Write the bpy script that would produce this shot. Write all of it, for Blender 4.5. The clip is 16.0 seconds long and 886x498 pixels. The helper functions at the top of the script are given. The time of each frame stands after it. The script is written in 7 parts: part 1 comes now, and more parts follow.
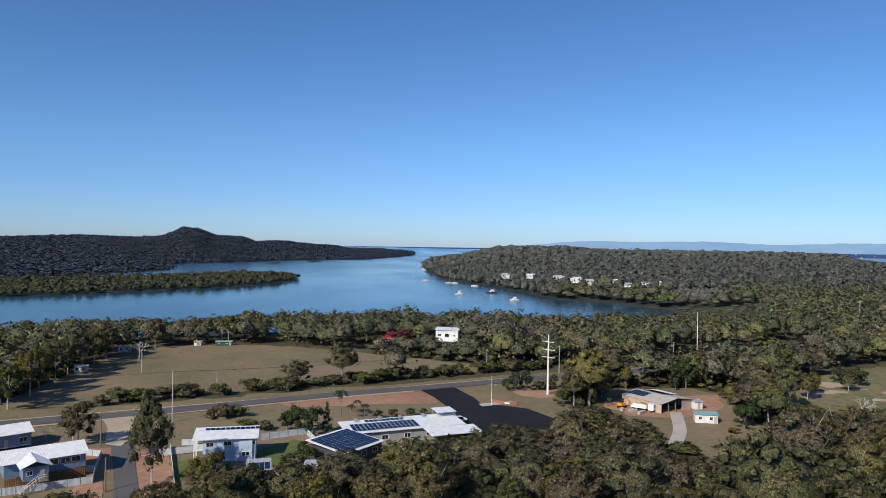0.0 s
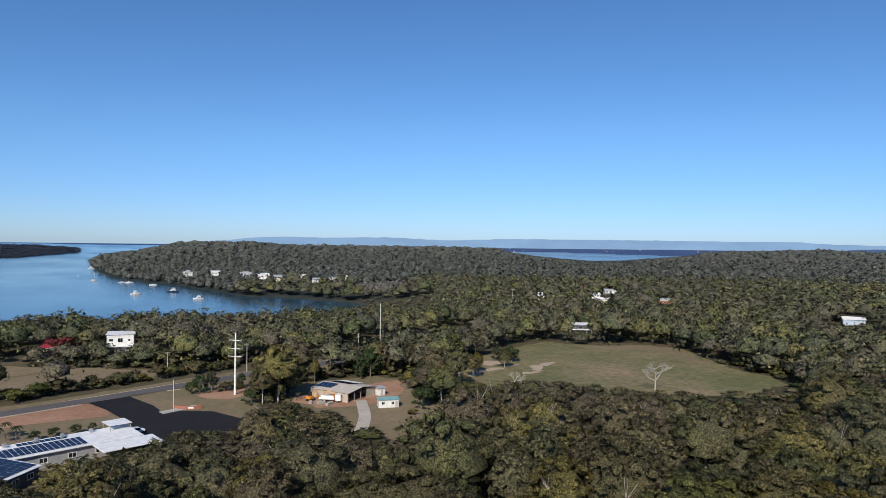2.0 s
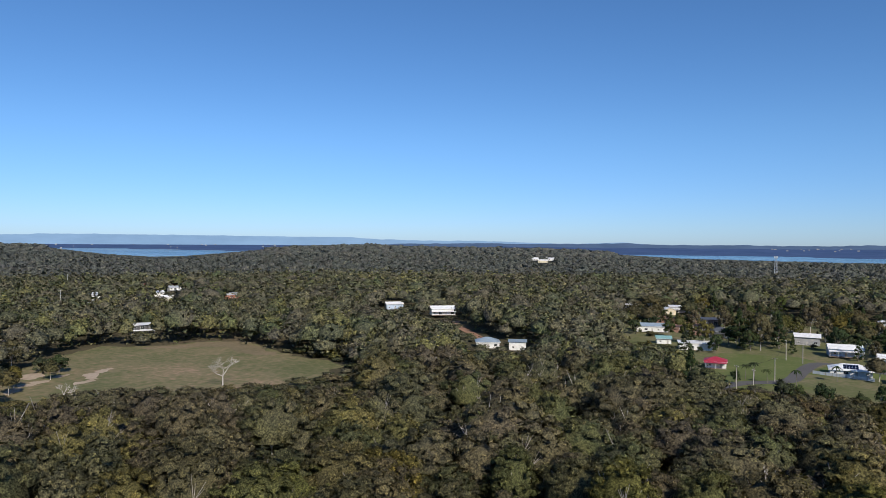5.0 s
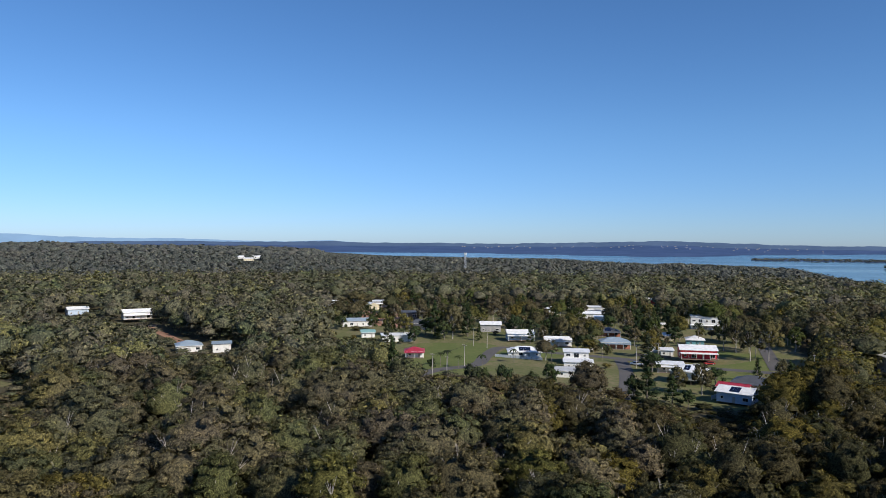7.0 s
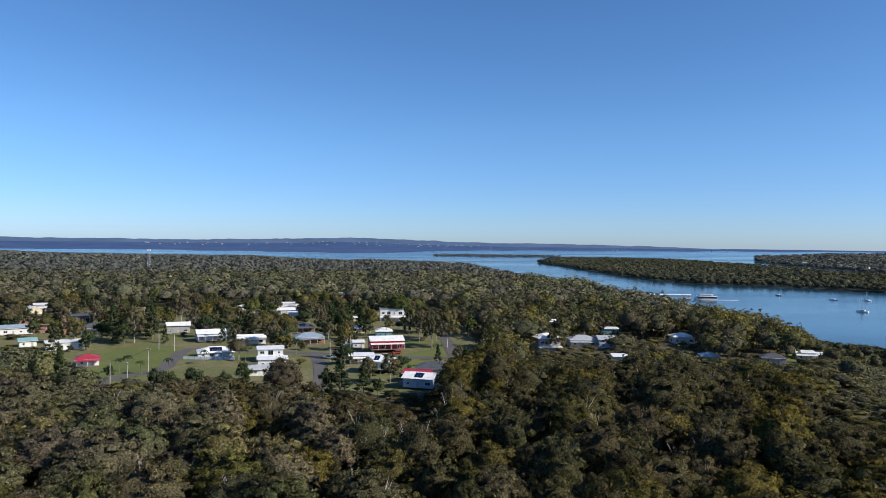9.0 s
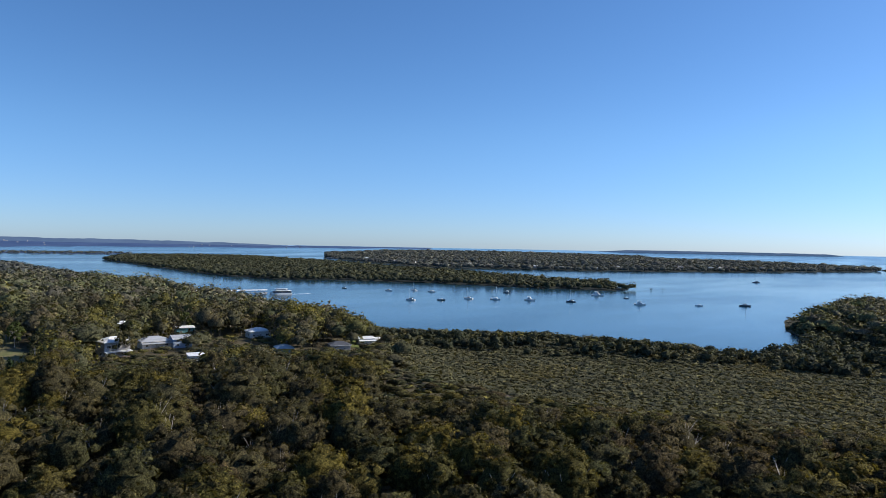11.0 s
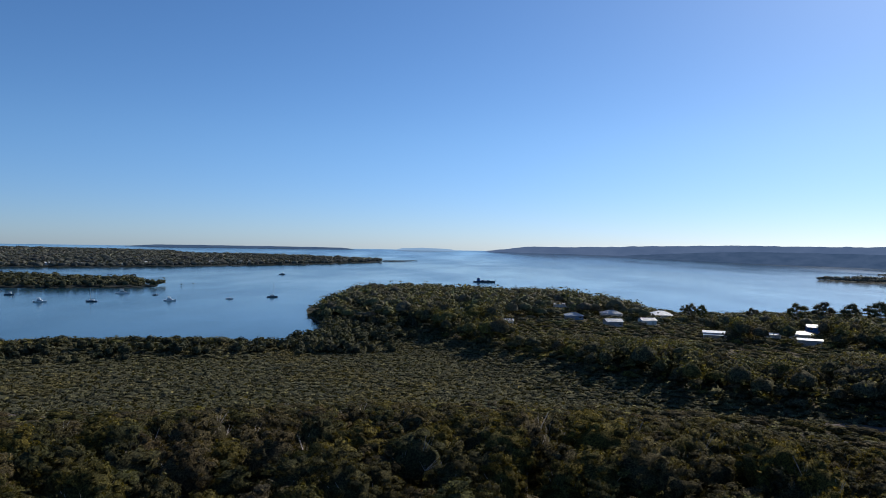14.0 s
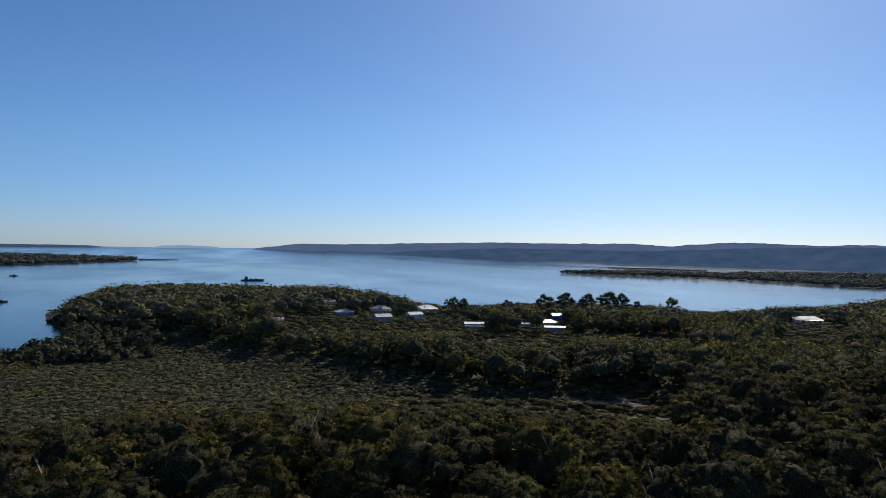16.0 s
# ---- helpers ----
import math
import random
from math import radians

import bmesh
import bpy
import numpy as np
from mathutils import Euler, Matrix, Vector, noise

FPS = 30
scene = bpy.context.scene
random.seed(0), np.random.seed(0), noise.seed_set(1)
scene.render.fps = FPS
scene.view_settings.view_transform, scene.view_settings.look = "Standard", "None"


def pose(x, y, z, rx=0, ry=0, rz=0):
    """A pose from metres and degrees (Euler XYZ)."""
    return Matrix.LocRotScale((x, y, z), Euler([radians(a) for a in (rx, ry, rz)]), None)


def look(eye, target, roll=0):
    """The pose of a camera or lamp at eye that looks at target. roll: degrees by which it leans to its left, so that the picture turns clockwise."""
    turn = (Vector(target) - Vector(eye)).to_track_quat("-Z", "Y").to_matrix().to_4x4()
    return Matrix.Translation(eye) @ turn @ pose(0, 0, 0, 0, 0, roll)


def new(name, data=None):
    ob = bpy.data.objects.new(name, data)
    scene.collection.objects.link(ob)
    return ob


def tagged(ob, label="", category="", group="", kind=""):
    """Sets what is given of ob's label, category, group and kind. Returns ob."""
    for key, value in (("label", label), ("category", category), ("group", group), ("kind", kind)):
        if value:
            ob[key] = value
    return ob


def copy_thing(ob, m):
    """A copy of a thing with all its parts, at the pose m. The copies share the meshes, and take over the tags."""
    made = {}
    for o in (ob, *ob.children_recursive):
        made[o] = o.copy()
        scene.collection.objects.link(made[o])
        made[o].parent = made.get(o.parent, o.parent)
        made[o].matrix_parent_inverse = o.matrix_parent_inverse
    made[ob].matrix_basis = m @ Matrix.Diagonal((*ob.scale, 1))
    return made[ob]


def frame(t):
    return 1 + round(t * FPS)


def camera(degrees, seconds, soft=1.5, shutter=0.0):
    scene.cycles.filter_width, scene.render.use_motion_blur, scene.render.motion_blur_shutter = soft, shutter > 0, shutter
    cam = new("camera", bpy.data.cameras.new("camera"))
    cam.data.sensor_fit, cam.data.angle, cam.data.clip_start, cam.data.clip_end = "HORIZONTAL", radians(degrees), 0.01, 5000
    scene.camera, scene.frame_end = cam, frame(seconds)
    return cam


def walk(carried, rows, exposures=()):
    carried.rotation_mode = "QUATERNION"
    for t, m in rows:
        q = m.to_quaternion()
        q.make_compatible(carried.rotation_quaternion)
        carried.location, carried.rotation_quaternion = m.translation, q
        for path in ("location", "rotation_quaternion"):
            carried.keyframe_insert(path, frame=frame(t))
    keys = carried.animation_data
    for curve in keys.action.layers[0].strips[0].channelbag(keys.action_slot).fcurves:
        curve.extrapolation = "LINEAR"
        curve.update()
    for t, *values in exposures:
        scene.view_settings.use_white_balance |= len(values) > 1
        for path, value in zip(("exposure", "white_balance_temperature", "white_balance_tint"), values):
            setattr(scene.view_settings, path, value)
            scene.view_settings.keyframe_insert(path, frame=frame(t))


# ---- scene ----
# the camera hangs still in the air and turns to its right
SEA_EYE = 60.0
TURN = [  # seconds, heading (clockwise), tilt, lean
    (0.0, 0.00, -0.35, 0.81), (0.5, 6.83, -0.35, 0.79), (1.0, 13.09, -0.35, 0.75), (1.5, 19.05, -0.37, 0.71),
    (2.0, 24.96, -0.38, 0.67), (2.5, 31.29, -0.39, 0.64), (3.0, 37.23, -0.39, 0.62), (3.2, 39.59, -0.40, 0.60),
    (5.3, 62.79, -0.45, 0.47), (5.5, 65.36, -0.45, 0.48), (6.0, 71.81, -0.45, 0.46), (6.5, 77.61, -0.46, 0.46),
    (7.0, 82.64, -0.45, 0.45), (7.5, 88.42, -0.45, 0.45), (8.0, 94.47, -0.44, 0.43), (8.2, 96.86, -0.45, 0.44),
    (10.3, 127.53, -0.40, 1.04), (10.5, 131.24, -0.36, 1.00), (11.0, 140.48, -0.29, 1.07), (11.5, 147.88, -0.25, 1.05),
    (12.0, 153.25, -0.22, 0.96), (12.5, 159.12, -0.21, 0.89), (13.0, 165.31, -0.18, 0.88), (13.5, 171.53, -0.14, 0.91),
    (14.0, 177.30, -0.11, 0.91), (14.5, 181.98, -0.08, 0.85), (15.0, 186.84, -0.08, 0.79), (15.5, 191.23, -0.08, 0.75),
    (16.0, 195.80, -0.08, 0.74),
]
LENS = 64.3


def heading(az, tilt, lean):
    a, e = radians(az), radians(tilt)
    eye = Vector((0, 0, SEA_EYE))
    way = Vector((math.sin(a) * math.cos(e), math.cos(a) * math.cos(e), math.sin(e)))
    return look(eye, eye + way * 100, lean)


cam = camera(LENS, 16.0, soft=0.4)
walk(cam, [(t, heading(a, e, r)) for t, a, e, r in TURN],
     [(0.0, 0.0), (3.0, -0.06), (6.0, 0.02), (8.0, 0.14), (10.3, 0.32), (11.2, 0.22), (12.0, 0.08), (13.0, -0.03), (16.0, -0.44)])

# ---- light ----
SUN_AZ, SUN_EL = 217.0, 34.0
world = bpy.data.worlds.new("sky")
scene.world = world
world.use_nodes = True
wn = world.node_tree.nodes
sky = wn.new("ShaderNodeTexSky")
sky.sky_type = "NISHITA"
sky.sun_disc = False
sky.sun_elevation, sky.sun_rotation = radians(SUN_EL), radians(SUN_AZ)
sky.altitude, sky.air_density, sky.dust_density, sky.ozone_density = 0, 0.75, 0.30, 5.0
wn["Background"].inputs["Strength"].default_value = 0.12
vivid = wn.new("ShaderNodeHueSaturation")
vivid.inputs["Saturation"].default_value = 1.08
clear = wn.new("ShaderNodeMix")
clear.data_type, clear.blend_type = "RGBA", "MULTIPLY"
clear.inputs[0].default_value, clear.inputs[7].default_value = 1.0, (0.92, 1.0, 1.07, 1)
world.node_tree.links.new(sky.outputs["Color"], clear.inputs[6])
# the haze near the horizon swallows some of the light, all round
coord = wn.new("ShaderNodeTexCoord")
split = wn.new("ShaderNodeSeparateXYZ")
haze = wn.new("ShaderNodeValToRGB")
haze.color_ramp.interpolation = "EASE"
haze.color_ramp.elements[0].position, haze.color_ramp.elements[0].color = 0.0, (0.80, 0.83, 0.96, 1)
haze.color_ramp.elements[1].position, haze.color_ramp.elements[1].color = 0.17, (1, 1, 1, 1)
dull = wn.new("ShaderNodeMix")
dull.data_type, dull.blend_type = "RGBA", "MULTIPLY"
dull.inputs[0].default_value = 1.0
world.node_tree.links.new(coord.outputs["Generated"], split.inputs[0])
world.node_tree.links.new(split.outputs["Z"], haze.inputs["Fac"])
world.node_tree.links.new(clear.outputs[2], dull.inputs[6])
world.node_tree.links.new(haze.outputs["Color"], dull.inputs[7])
world.node_tree.links.new(dull.outputs[2], vivid.inputs["Color"])
world.node_tree.links.new(vivid.outputs["Color"], wn["Background"].inputs["Color"])
sun = new("sun", bpy.data.lights.new("sun", "SUN"))
sun.data.energy, sun.data.angle, sun.data.color = 5.0, radians(0.53), (1.0, 0.91, 0.78)
_a, _e = radians(SUN_AZ), radians(SUN_EL)
sun.matrix_world = look((0, 0, 0), (-math.sin(_a) * math.cos(_e), -math.cos(_a) * math.cos(_e), -math.sin(_e)))

# ---- plan ----
def polar(pairs):
    """Compass bearing and distance to x, y."""
    fine = []
    for (a0, d0), (a1, d1) in zip(pairs, pairs[1:] + pairs[:1]):
        steps = max(1, int(abs(a1 - a0) / 3)) if abs(a1 - a0) < 200 else 1
        fine += [(a0 + (a1 - a0) * k / steps, d0 + (d1 - d0) * k / steps) for k in range(steps)]
    return np.array([(d * math.sin(radians(a)), d * math.cos(radians(a))) for a, d in fine])


MAIN = polar([(-60, 540), (-45, 480), (-32, 462), (-21, 452), (-16, 462), (-10, 455), (-3, 470), (5, 455), (10, 470), (14.3, 520),
              (17, 600), (19.2, 675), (17.3, 725), (14.3, 752), (11.7, 785), (9, 805), (6.7, 906), (4.4, 1017), (1.7, 1124),
              (-.2, 1266), (-1.3, 1650), (-1.8, 2114), (-1, 2500), (0, 3000), (4, 3600), (14, 3800), (24, 3800), (29, 3500), (31, 3100),
              (34, 2600), (37.5, 2350), (40, 2500), (43, 3100), (47, 3500), (55, 3200), (62, 2900), (70, 2650), (78, 2300), (88, 2050),
              (95, 1850), (99, 1720), (103, 1700), (107, 1720), (111.3, 1350), (114.2, 1080), (118, 960), (121, 800), (123, 740), (126.5, 640), (129, 560), (131, 540),
              (134, 500), (135.5, 478), (141, 468), (148, 465), (156, 450), (160, 440), (164.5, 432), (167.3, 475), (167.9, 545),
              (166.5, 600), (166.3, 680), (168, 780), (171, 960), (175.5, 960), (180, 900), (184, 870), (188, 830), (192, 740),
              (194, 680), (197, 660), (200, 680), (205, 740), (210, 730), (214, 690), (217, 660), (221, 740), (225, 820), (228, 1000),
              (240, 1100), (270, 900), (290, 650)])
SPIT = polar([(-50, 880), (-32, 856), (-28.7, 863), (-25, 885), (-21, 923), (-17, 973), (-13.7, 1051), (-11.3, 1195), (-12.5, 1290),
              (-16, 1330), (-21, 1245), (-27, 1190), (-32, 1140), (-50, 1150)])
WEST = polar([(-55, 1240), (-32, 1226), (-28.7, 1280), (-25, 1396), (-21.3, 1552), (-20.9, 1757), (-21.5, 1980), (-17, 2162),
              (-14, 2324), (-9.7, 2551), (-6, 2726), (-4.3, 3124), (-2.4, 3500), (-2.3, 4000), (-5, 4400), (-30, 4500), (-55, 4500)])
ISLETS = [polar([(-13.9, 2020), (-13.3, 1995), (-12.8, 2040), (-13.2, 2090)]),
          polar([(-11.1, 2230), (-10.3, 2215), (-9.6, 2300), (-10.4, 2330)]),
          polar([(204.2, 1755), (204.5, 1745), (204.6, 1765)]),
          polar([(156.5, 1068), (157.1, 1064), (157.1, 1078), (156.5, 1080)]), polar([(157.5, 1078), (158.1, 1076), (158.1, 1086), (157.5, 1088)]),
          polar([(172.5, 2790), (175.3, 2900), (175.2, 2950), (172.4, 2880)]),
          polar([(208.9, 2330), (212, 2270), (216, 2150), (216.5, 2230), (212, 2370), (209, 2410)])]
LONG = polar([(114.7, 2258), (116.3, 1988), (118.4, 1664), (121.1, 1405), (123.8, 1256), (127.4, 1159), (131.3, 1164), (135.7, 1127),
              (141.1, 1093), (145.5, 1046), (149.7, 1024), (153.8, 1021), (156, 1065), (153.8, 1150), (149.7, 1230), (145.5, 1370),
              (141.1, 1560), (136.6, 1740), (132, 2150), (128.3, 2450), (124.7, 2800), (121, 2850), (116, 2800)])
FARISLE = polar([(131, 2900), (132.7, 2588), (136.6, 2082), (139.1, 1870), (146, 1850), (151.8, 1857), (157.6, 1969), (163.4, 2132),
                 (166.3, 2255), (170, 2520), (172.3, 2720), (172.2, 2950), (166, 3350), (158, 3500), (156, 4000), (145, 4200), (136, 4150),
                 (131, 3500)])
BAR = polar([(106.3, 3000), (110, 2990), (115, 3020), (117, 3300), (112, 3330), (106.3, 3250)])
MAINLAND = polar([(20, 4150), (34, 4150), (42, 3850), (50, 3900), (60, 4000), (72, 3700), (85, 3650), (95, 3450), (99, 3350), (103, 3500), (107, 3900),
                  (114, 4150), (125, 4350), (133, 4500), (140, 4700), (140, 4850), (80, 4850), (20, 4850)])
HORN = polar([(205, 1750), (208.7, 1697), (214.3, 1658), (218, 1600), (222, 1500), (226, 1405), (238, 1300), (238, 2300), (224, 2100), (219, 2000),
              (216, 1850), (211, 1930), (208.5, 1900), (206, 1840)])
NORTH = polar([(-8, 4700), (20, 4600), (24, 4850), (-8, 4850)])


def inside(poly, x, y):
    x, y = np.asarray(x, float), np.asarray(y, float)
    hit = np.zeros(x.shape, bool)
    for (x0, y0), (x1, y1) in zip(poly, np.roll(poly, -1, 0)):
        if y0 == y1:
            continue
        cross = ((y0 > y) != (y1 > y)) & (x < (x1 - x0) * (y - y0) / (y1 - y0) + x0)
        hit ^= cross
    return hit


def edge_distance(poly, x, y, closed=True):
    x, y = np.asarray(x, float), np.asarray(y, float)
    best = np.full(x.shape, 1e9)
    ends = np.roll(poly, -1, 0) if closed else poly[1:]
    for (x0, y0), (x1, y1) in zip(poly, ends):
        dx, dy = x1 - x0, y1 - y0
        k = np.clip(((x - x0) * dx + (y - y0) * dy) / max(dx * dx + dy * dy, 1e-9), 0, 1)
        best = np.minimum(best, np.hypot(x - x0 - k * dx, y - y0 - k * dy))
    return best


def signed(poly, x, y):
    d = edge_distance(poly, x, y)
    return np.where(inside(poly, x, y), d, -d)


def smooth(a, b, v):
    k = np.clip((v - a) / (b - a), 0, 1)
    return k * k * (3 - 2 * k)


def sea(d):
    """The far sea lifts a little, so that it reaches the true horizon within sight."""
    return 39.0 * np.clip((d - 2600) / 2200, 0, None) ** 2


RIDGE_MAIN = ([-5, .7, 4.4, 6.2, 9.8, 12.5, 16, 26, 30, 33, 36.6, 39, 42, 46, 52, 58, 68, 73, 78, 84, 92, 96, 102, 112],
              [12, 25, 38, 41, 40, 33, 30, 30, 27, 13, 3, 5, 15, 23, 33, 28, 25, 18, 11, 9, 9, 4, 3, 2])
RIDGE_WEST = ([-50, -32, -27.3, -23.5, -21.6, -20.2, -19.2, -18, -16, -14.8, -13.3, -10.2, -8.5, -6.6, -4.3, -2.5],
              [60, 60, 72, 66, 74, 110, 106, 80, 76, 54, 62, 60, 75, 43, 45, 20])
RIDGE_MAINLAND = ([10, 24, 28, 40, 48, 54, 56, 64, 70, 86, 95, 98, 102, 104, 112, 140],
                  [38, 36, 42, 46, 46, 42, 44, 48, 44, 46, 52, 64, 64, 50, 44, 42])
WETLAND = polar([(135.8, 450), (136.5, 330), (140, 275), (146, 250), (156, 236), (168, 232), (180, 236), (192, 240), (204, 246), (212, 244),
                 (212, 256), (203, 270), (196, 285), (189, 318), (183, 370), (177, 425), (171, 520), (168.5, 560), (167, 500), (160, 400), (148, 420)])


def lie(x, y):
    """Height of the ground; well under the sea where there is none."""
    x, y = np.asarray(x, float), np.asarray(y, float)
    d = np.hypot(x, y)
    az = (np.degrees(np.arctan2(x, y)) + 90) % 360 - 90
    z = np.full(x.shape, -6.0) + sea(d)
    s = signed(MAIN, x, y)
    flat = smooth(-30, 40, signed(WETLAND, x, y))
    rise = 8.5 * smooth(0, 55, s) * (1 - flat) + 0.9 * smooth(0, 8, s)
    rise += 2.5 * smooth(300, 600, x) * smooth(0, 150, s)
    rise += np.interp(az, *RIDGE_MAIN) * np.exp(-((d - 2000) / 620.0) ** 2) * smooth(0, 250, s)
    z = np.where(s > -15, np.maximum(z, rise - 2.5 * smooth(0, -15, s)), z)
    for poly, ridge, d0, width in ((SPIT, None, 0, 1), (LONG, None, 0, 1), (FARISLE, None, 0, 1), (BAR, None, 0, 1), (HORN, None, 0, 1),
                                   (WEST, RIDGE_WEST, 3100, 650), (MAINLAND, RIDGE_MAINLAND, 4600, 450),
                                   (NORTH, None, 0, 1)):
        if x.max() < poly[:, 0].min() - 20 or x.min() > poly[:, 0].max() + 20 or y.max() < poly[:, 1].min() - 20 or y.min() > poly[:, 1].max() + 20:
            continue
        s = signed(poly, x, y)
        up = 1.2 * smooth(0, 10, s) + sea(d)
        if poly is FARISLE:
            up = up + 9 * smooth(60, 400, s)
        if poly is LONG:
            up = up + 3 * smooth(60, 300, s)
        if ridge is not None:
            up = up + (np.interp(az, *ridge) - sea(d)).clip(0) * np.exp(-((d - d0) / width) ** 2) * smooth(60, 500, s)
        z = np.where(s > -15, np.maximum(z, up - 3 * smooth(0, -15, s)), z)
    for poly in ISLETS:
        if x.max() < poly[:, 0].min() - 20 or x.min() > poly[:, 0].max() + 20 or y.max() < poly[:, 1].min() - 20 or y.min() > poly[:, 1].max() + 20:
            continue
        s = signed(poly, x, y)
        z = np.where(s > -8, np.maximum(z, 1.0 * smooth(0, 5, s) + sea(d) - 3 * smooth(0, -8, s)), z)
    return z


def lie_at(x, y):
    return float(lie(np.array([x]), np.array([y]))[0])
# ---- end of plan ----

# ---- materials ----
def material(name, color=(0.5, 0.5, 0.5), rough=0.8, metal=0.0, spec=0.3):
    m = bpy.data.materials.new(name)
    m.use_nodes = True
    b = m.node_tree.nodes["Principled BSDF"]
    b.inputs["Base Color"].default_value = (*color, 1)
    b.inputs["Roughness"].default_value = rough
    b.inputs["Metallic"].default_value = metal
    b.inputs["Specular IOR Level"].default_value = spec
    return m


def node(m, kind, **sockets):
    n = m.node_tree.nodes.new(kind)
    for key, value in sockets.items():
        n.inputs[key.replace("_", " ")].default_value = value
    return n


def wire(m, a, b):
    m.node_tree.links.new(a, b)


def bsdf(m):
    return m.node_tree.nodes["Principled BSDF"]


def position(m):
    return node(m, "ShaderNodeNewGeometry").outputs["Position"]


def ramp(m, factor, stops):
    r = m.node_tree.nodes.new("ShaderNodeValToRGB")
    el = r.color_ramp.elements
    while len(el) < len(stops):
        el.new(0.5)
    for e, (p, c) in zip(el, stops):
        e.position, e.color = p, (*c, 1)
    wire(m, factor, r.inputs["Fac"])
    return r.outputs["Color"]


def mix(m, factor, a, b, how="MIX"):
    n = m.node_tree.nodes.new("ShaderNodeMix")
    n.data_type, n.blend_type = "RGBA", how
    for socket, value in ((n.inputs[0], factor), (n.inputs[6], a), (n.inputs[7], b)):
        if hasattr(value, "is_output"):
            wire(m, value, socket)
        elif isinstance(value, (int, float)):
            socket.default_value = value
        else:
            socket.default_value = (*value, 1)
    return n.outputs[2]


def noise_tex(m, scale, detail=4.0, rough=0.6, where=None):
    n = node(m, "ShaderNodeTexNoise", Scale=scale, Detail=detail, Roughness=rough)
    wire(m, where if where is not None else position(m), n.inputs["Vector"])
    return n.outputs["Fac"]


def bumped(m, height, strength, distance):
    n = node(m, "ShaderNodeBump", Strength=strength, Distance=distance)
    wire(m, height, n.inputs["Height"])
    wire(m, n.outputs["Normal"], bsdf(m).inputs["Normal"])


def earthy(name, stops, big=0.02, small=0.8, rough=0.95, bump=0.1):
    """Ground of several tones, mottled at two scales."""
    m = material(name, rough=rough, spec=0.1)
    a, b = noise_tex(m, big, 5), noise_tex(m, small, 3)
    blend = mix(m, 0.45, a, b)
    wire(m, ramp(m, blend, stops), bsdf(m).inputs["Base Color"])
    bumped(m, b, 0.5, bump)
    return m


def foliage(name, tones, patchy=0.25, translucent=0.1, random_object=False, cut=True, leaf=4.5, grain=3.4, sprays=True):
    """Leaves: each crown takes its own tone, each spray of leaves varies a little."""
    m = material(name, rough=0.85, spec=0.03)
    p = position(m)
    if random_object:
        pick = node(m, "ShaderNodeObjectInfo").outputs["Random"]
    else:
        tone = node(m, "ShaderNodeAttribute")
        tone.attribute_name = "tone"
        drift = node(m, "ShaderNodeMapRange", From_Min=0.28, From_Max=0.72)
        wire(m, noise_tex(m, 0.014, 4, where=p), drift.inputs["Value"])
        pick = mix(m, patchy, tone.outputs["Fac"], drift.outputs["Result"])
    n = len(tones)
    mean = [sum(c[k] for c in tones) / n for k in range(3)]
    soft = [[mean[k] + 0.85 * (c[k] - mean[k]) for k in range(3)] for c in tones]
    base = ramp(m, pick, [((i + 0.5) / n, (0.93 * c[0], 0.99 * c[1], 1.10 * c[2])) for i, c in enumerate(soft)])
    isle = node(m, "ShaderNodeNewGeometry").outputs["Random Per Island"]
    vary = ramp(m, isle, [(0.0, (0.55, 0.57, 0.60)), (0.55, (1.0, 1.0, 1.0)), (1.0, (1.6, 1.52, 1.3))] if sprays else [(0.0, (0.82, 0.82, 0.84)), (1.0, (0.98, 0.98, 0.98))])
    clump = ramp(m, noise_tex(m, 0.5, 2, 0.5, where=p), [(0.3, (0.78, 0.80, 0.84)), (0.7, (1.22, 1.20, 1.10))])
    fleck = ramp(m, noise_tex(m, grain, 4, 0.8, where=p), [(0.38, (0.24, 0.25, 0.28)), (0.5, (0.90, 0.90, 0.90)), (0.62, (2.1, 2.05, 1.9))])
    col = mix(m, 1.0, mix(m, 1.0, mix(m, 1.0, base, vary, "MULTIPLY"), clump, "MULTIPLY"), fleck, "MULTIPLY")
    wire(m, col, bsdf(m).inputs["Base Color"])
    bumped(m, noise_tex(m, grain * 0.75, 4, 0.7, p), 0.8, 1.3 / grain)
    thin = node(m, "ShaderNodeBsdfTranslucent")
    wire(m, mix(m, 1.0, col, (1.7, 1.6, 0.8), "MULTIPLY"), thin.inputs["Color"])
    blend = node(m, "ShaderNodeMixShader", Fac=translucent)
    out = m.node_tree.nodes["Material Output"]
    wire(m, bsdf(m).outputs["BSDF"], blend.inputs[1])
    wire(m, thin.outputs["BSDF"], blend.inputs[2])
    if not cut:
        wire(m, blend.outputs["Shader"], out.inputs["Surface"])
        return m
    gap = node(m, "ShaderNodeMath")
    gap.operation = "GREATER_THAN"
    gap.inputs[1].default_value = 0.54
    wire(m, noise_tex(m, leaf, 1, 0.5, where=p), gap.inputs[0])
    holes = node(m, "ShaderNodeMixShader")
    wire(m, gap.outputs[0], holes.inputs["Fac"])
    wire(m, blend.outputs["Shader"], holes.inputs[1])
    wire(m, node(m, "ShaderNodeBsdfTransparent").outputs["BSDF"], holes.inputs[2])
    wire(m, holes.outputs["Shader"], out.inputs["Surface"])
    return m


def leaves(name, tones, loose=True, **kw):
    """The loose sprays on the outside of a crown and the dense, slightly darker growth within; far off there is no
    telling them apart.
    """
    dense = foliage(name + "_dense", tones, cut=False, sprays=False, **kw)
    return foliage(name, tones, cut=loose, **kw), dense


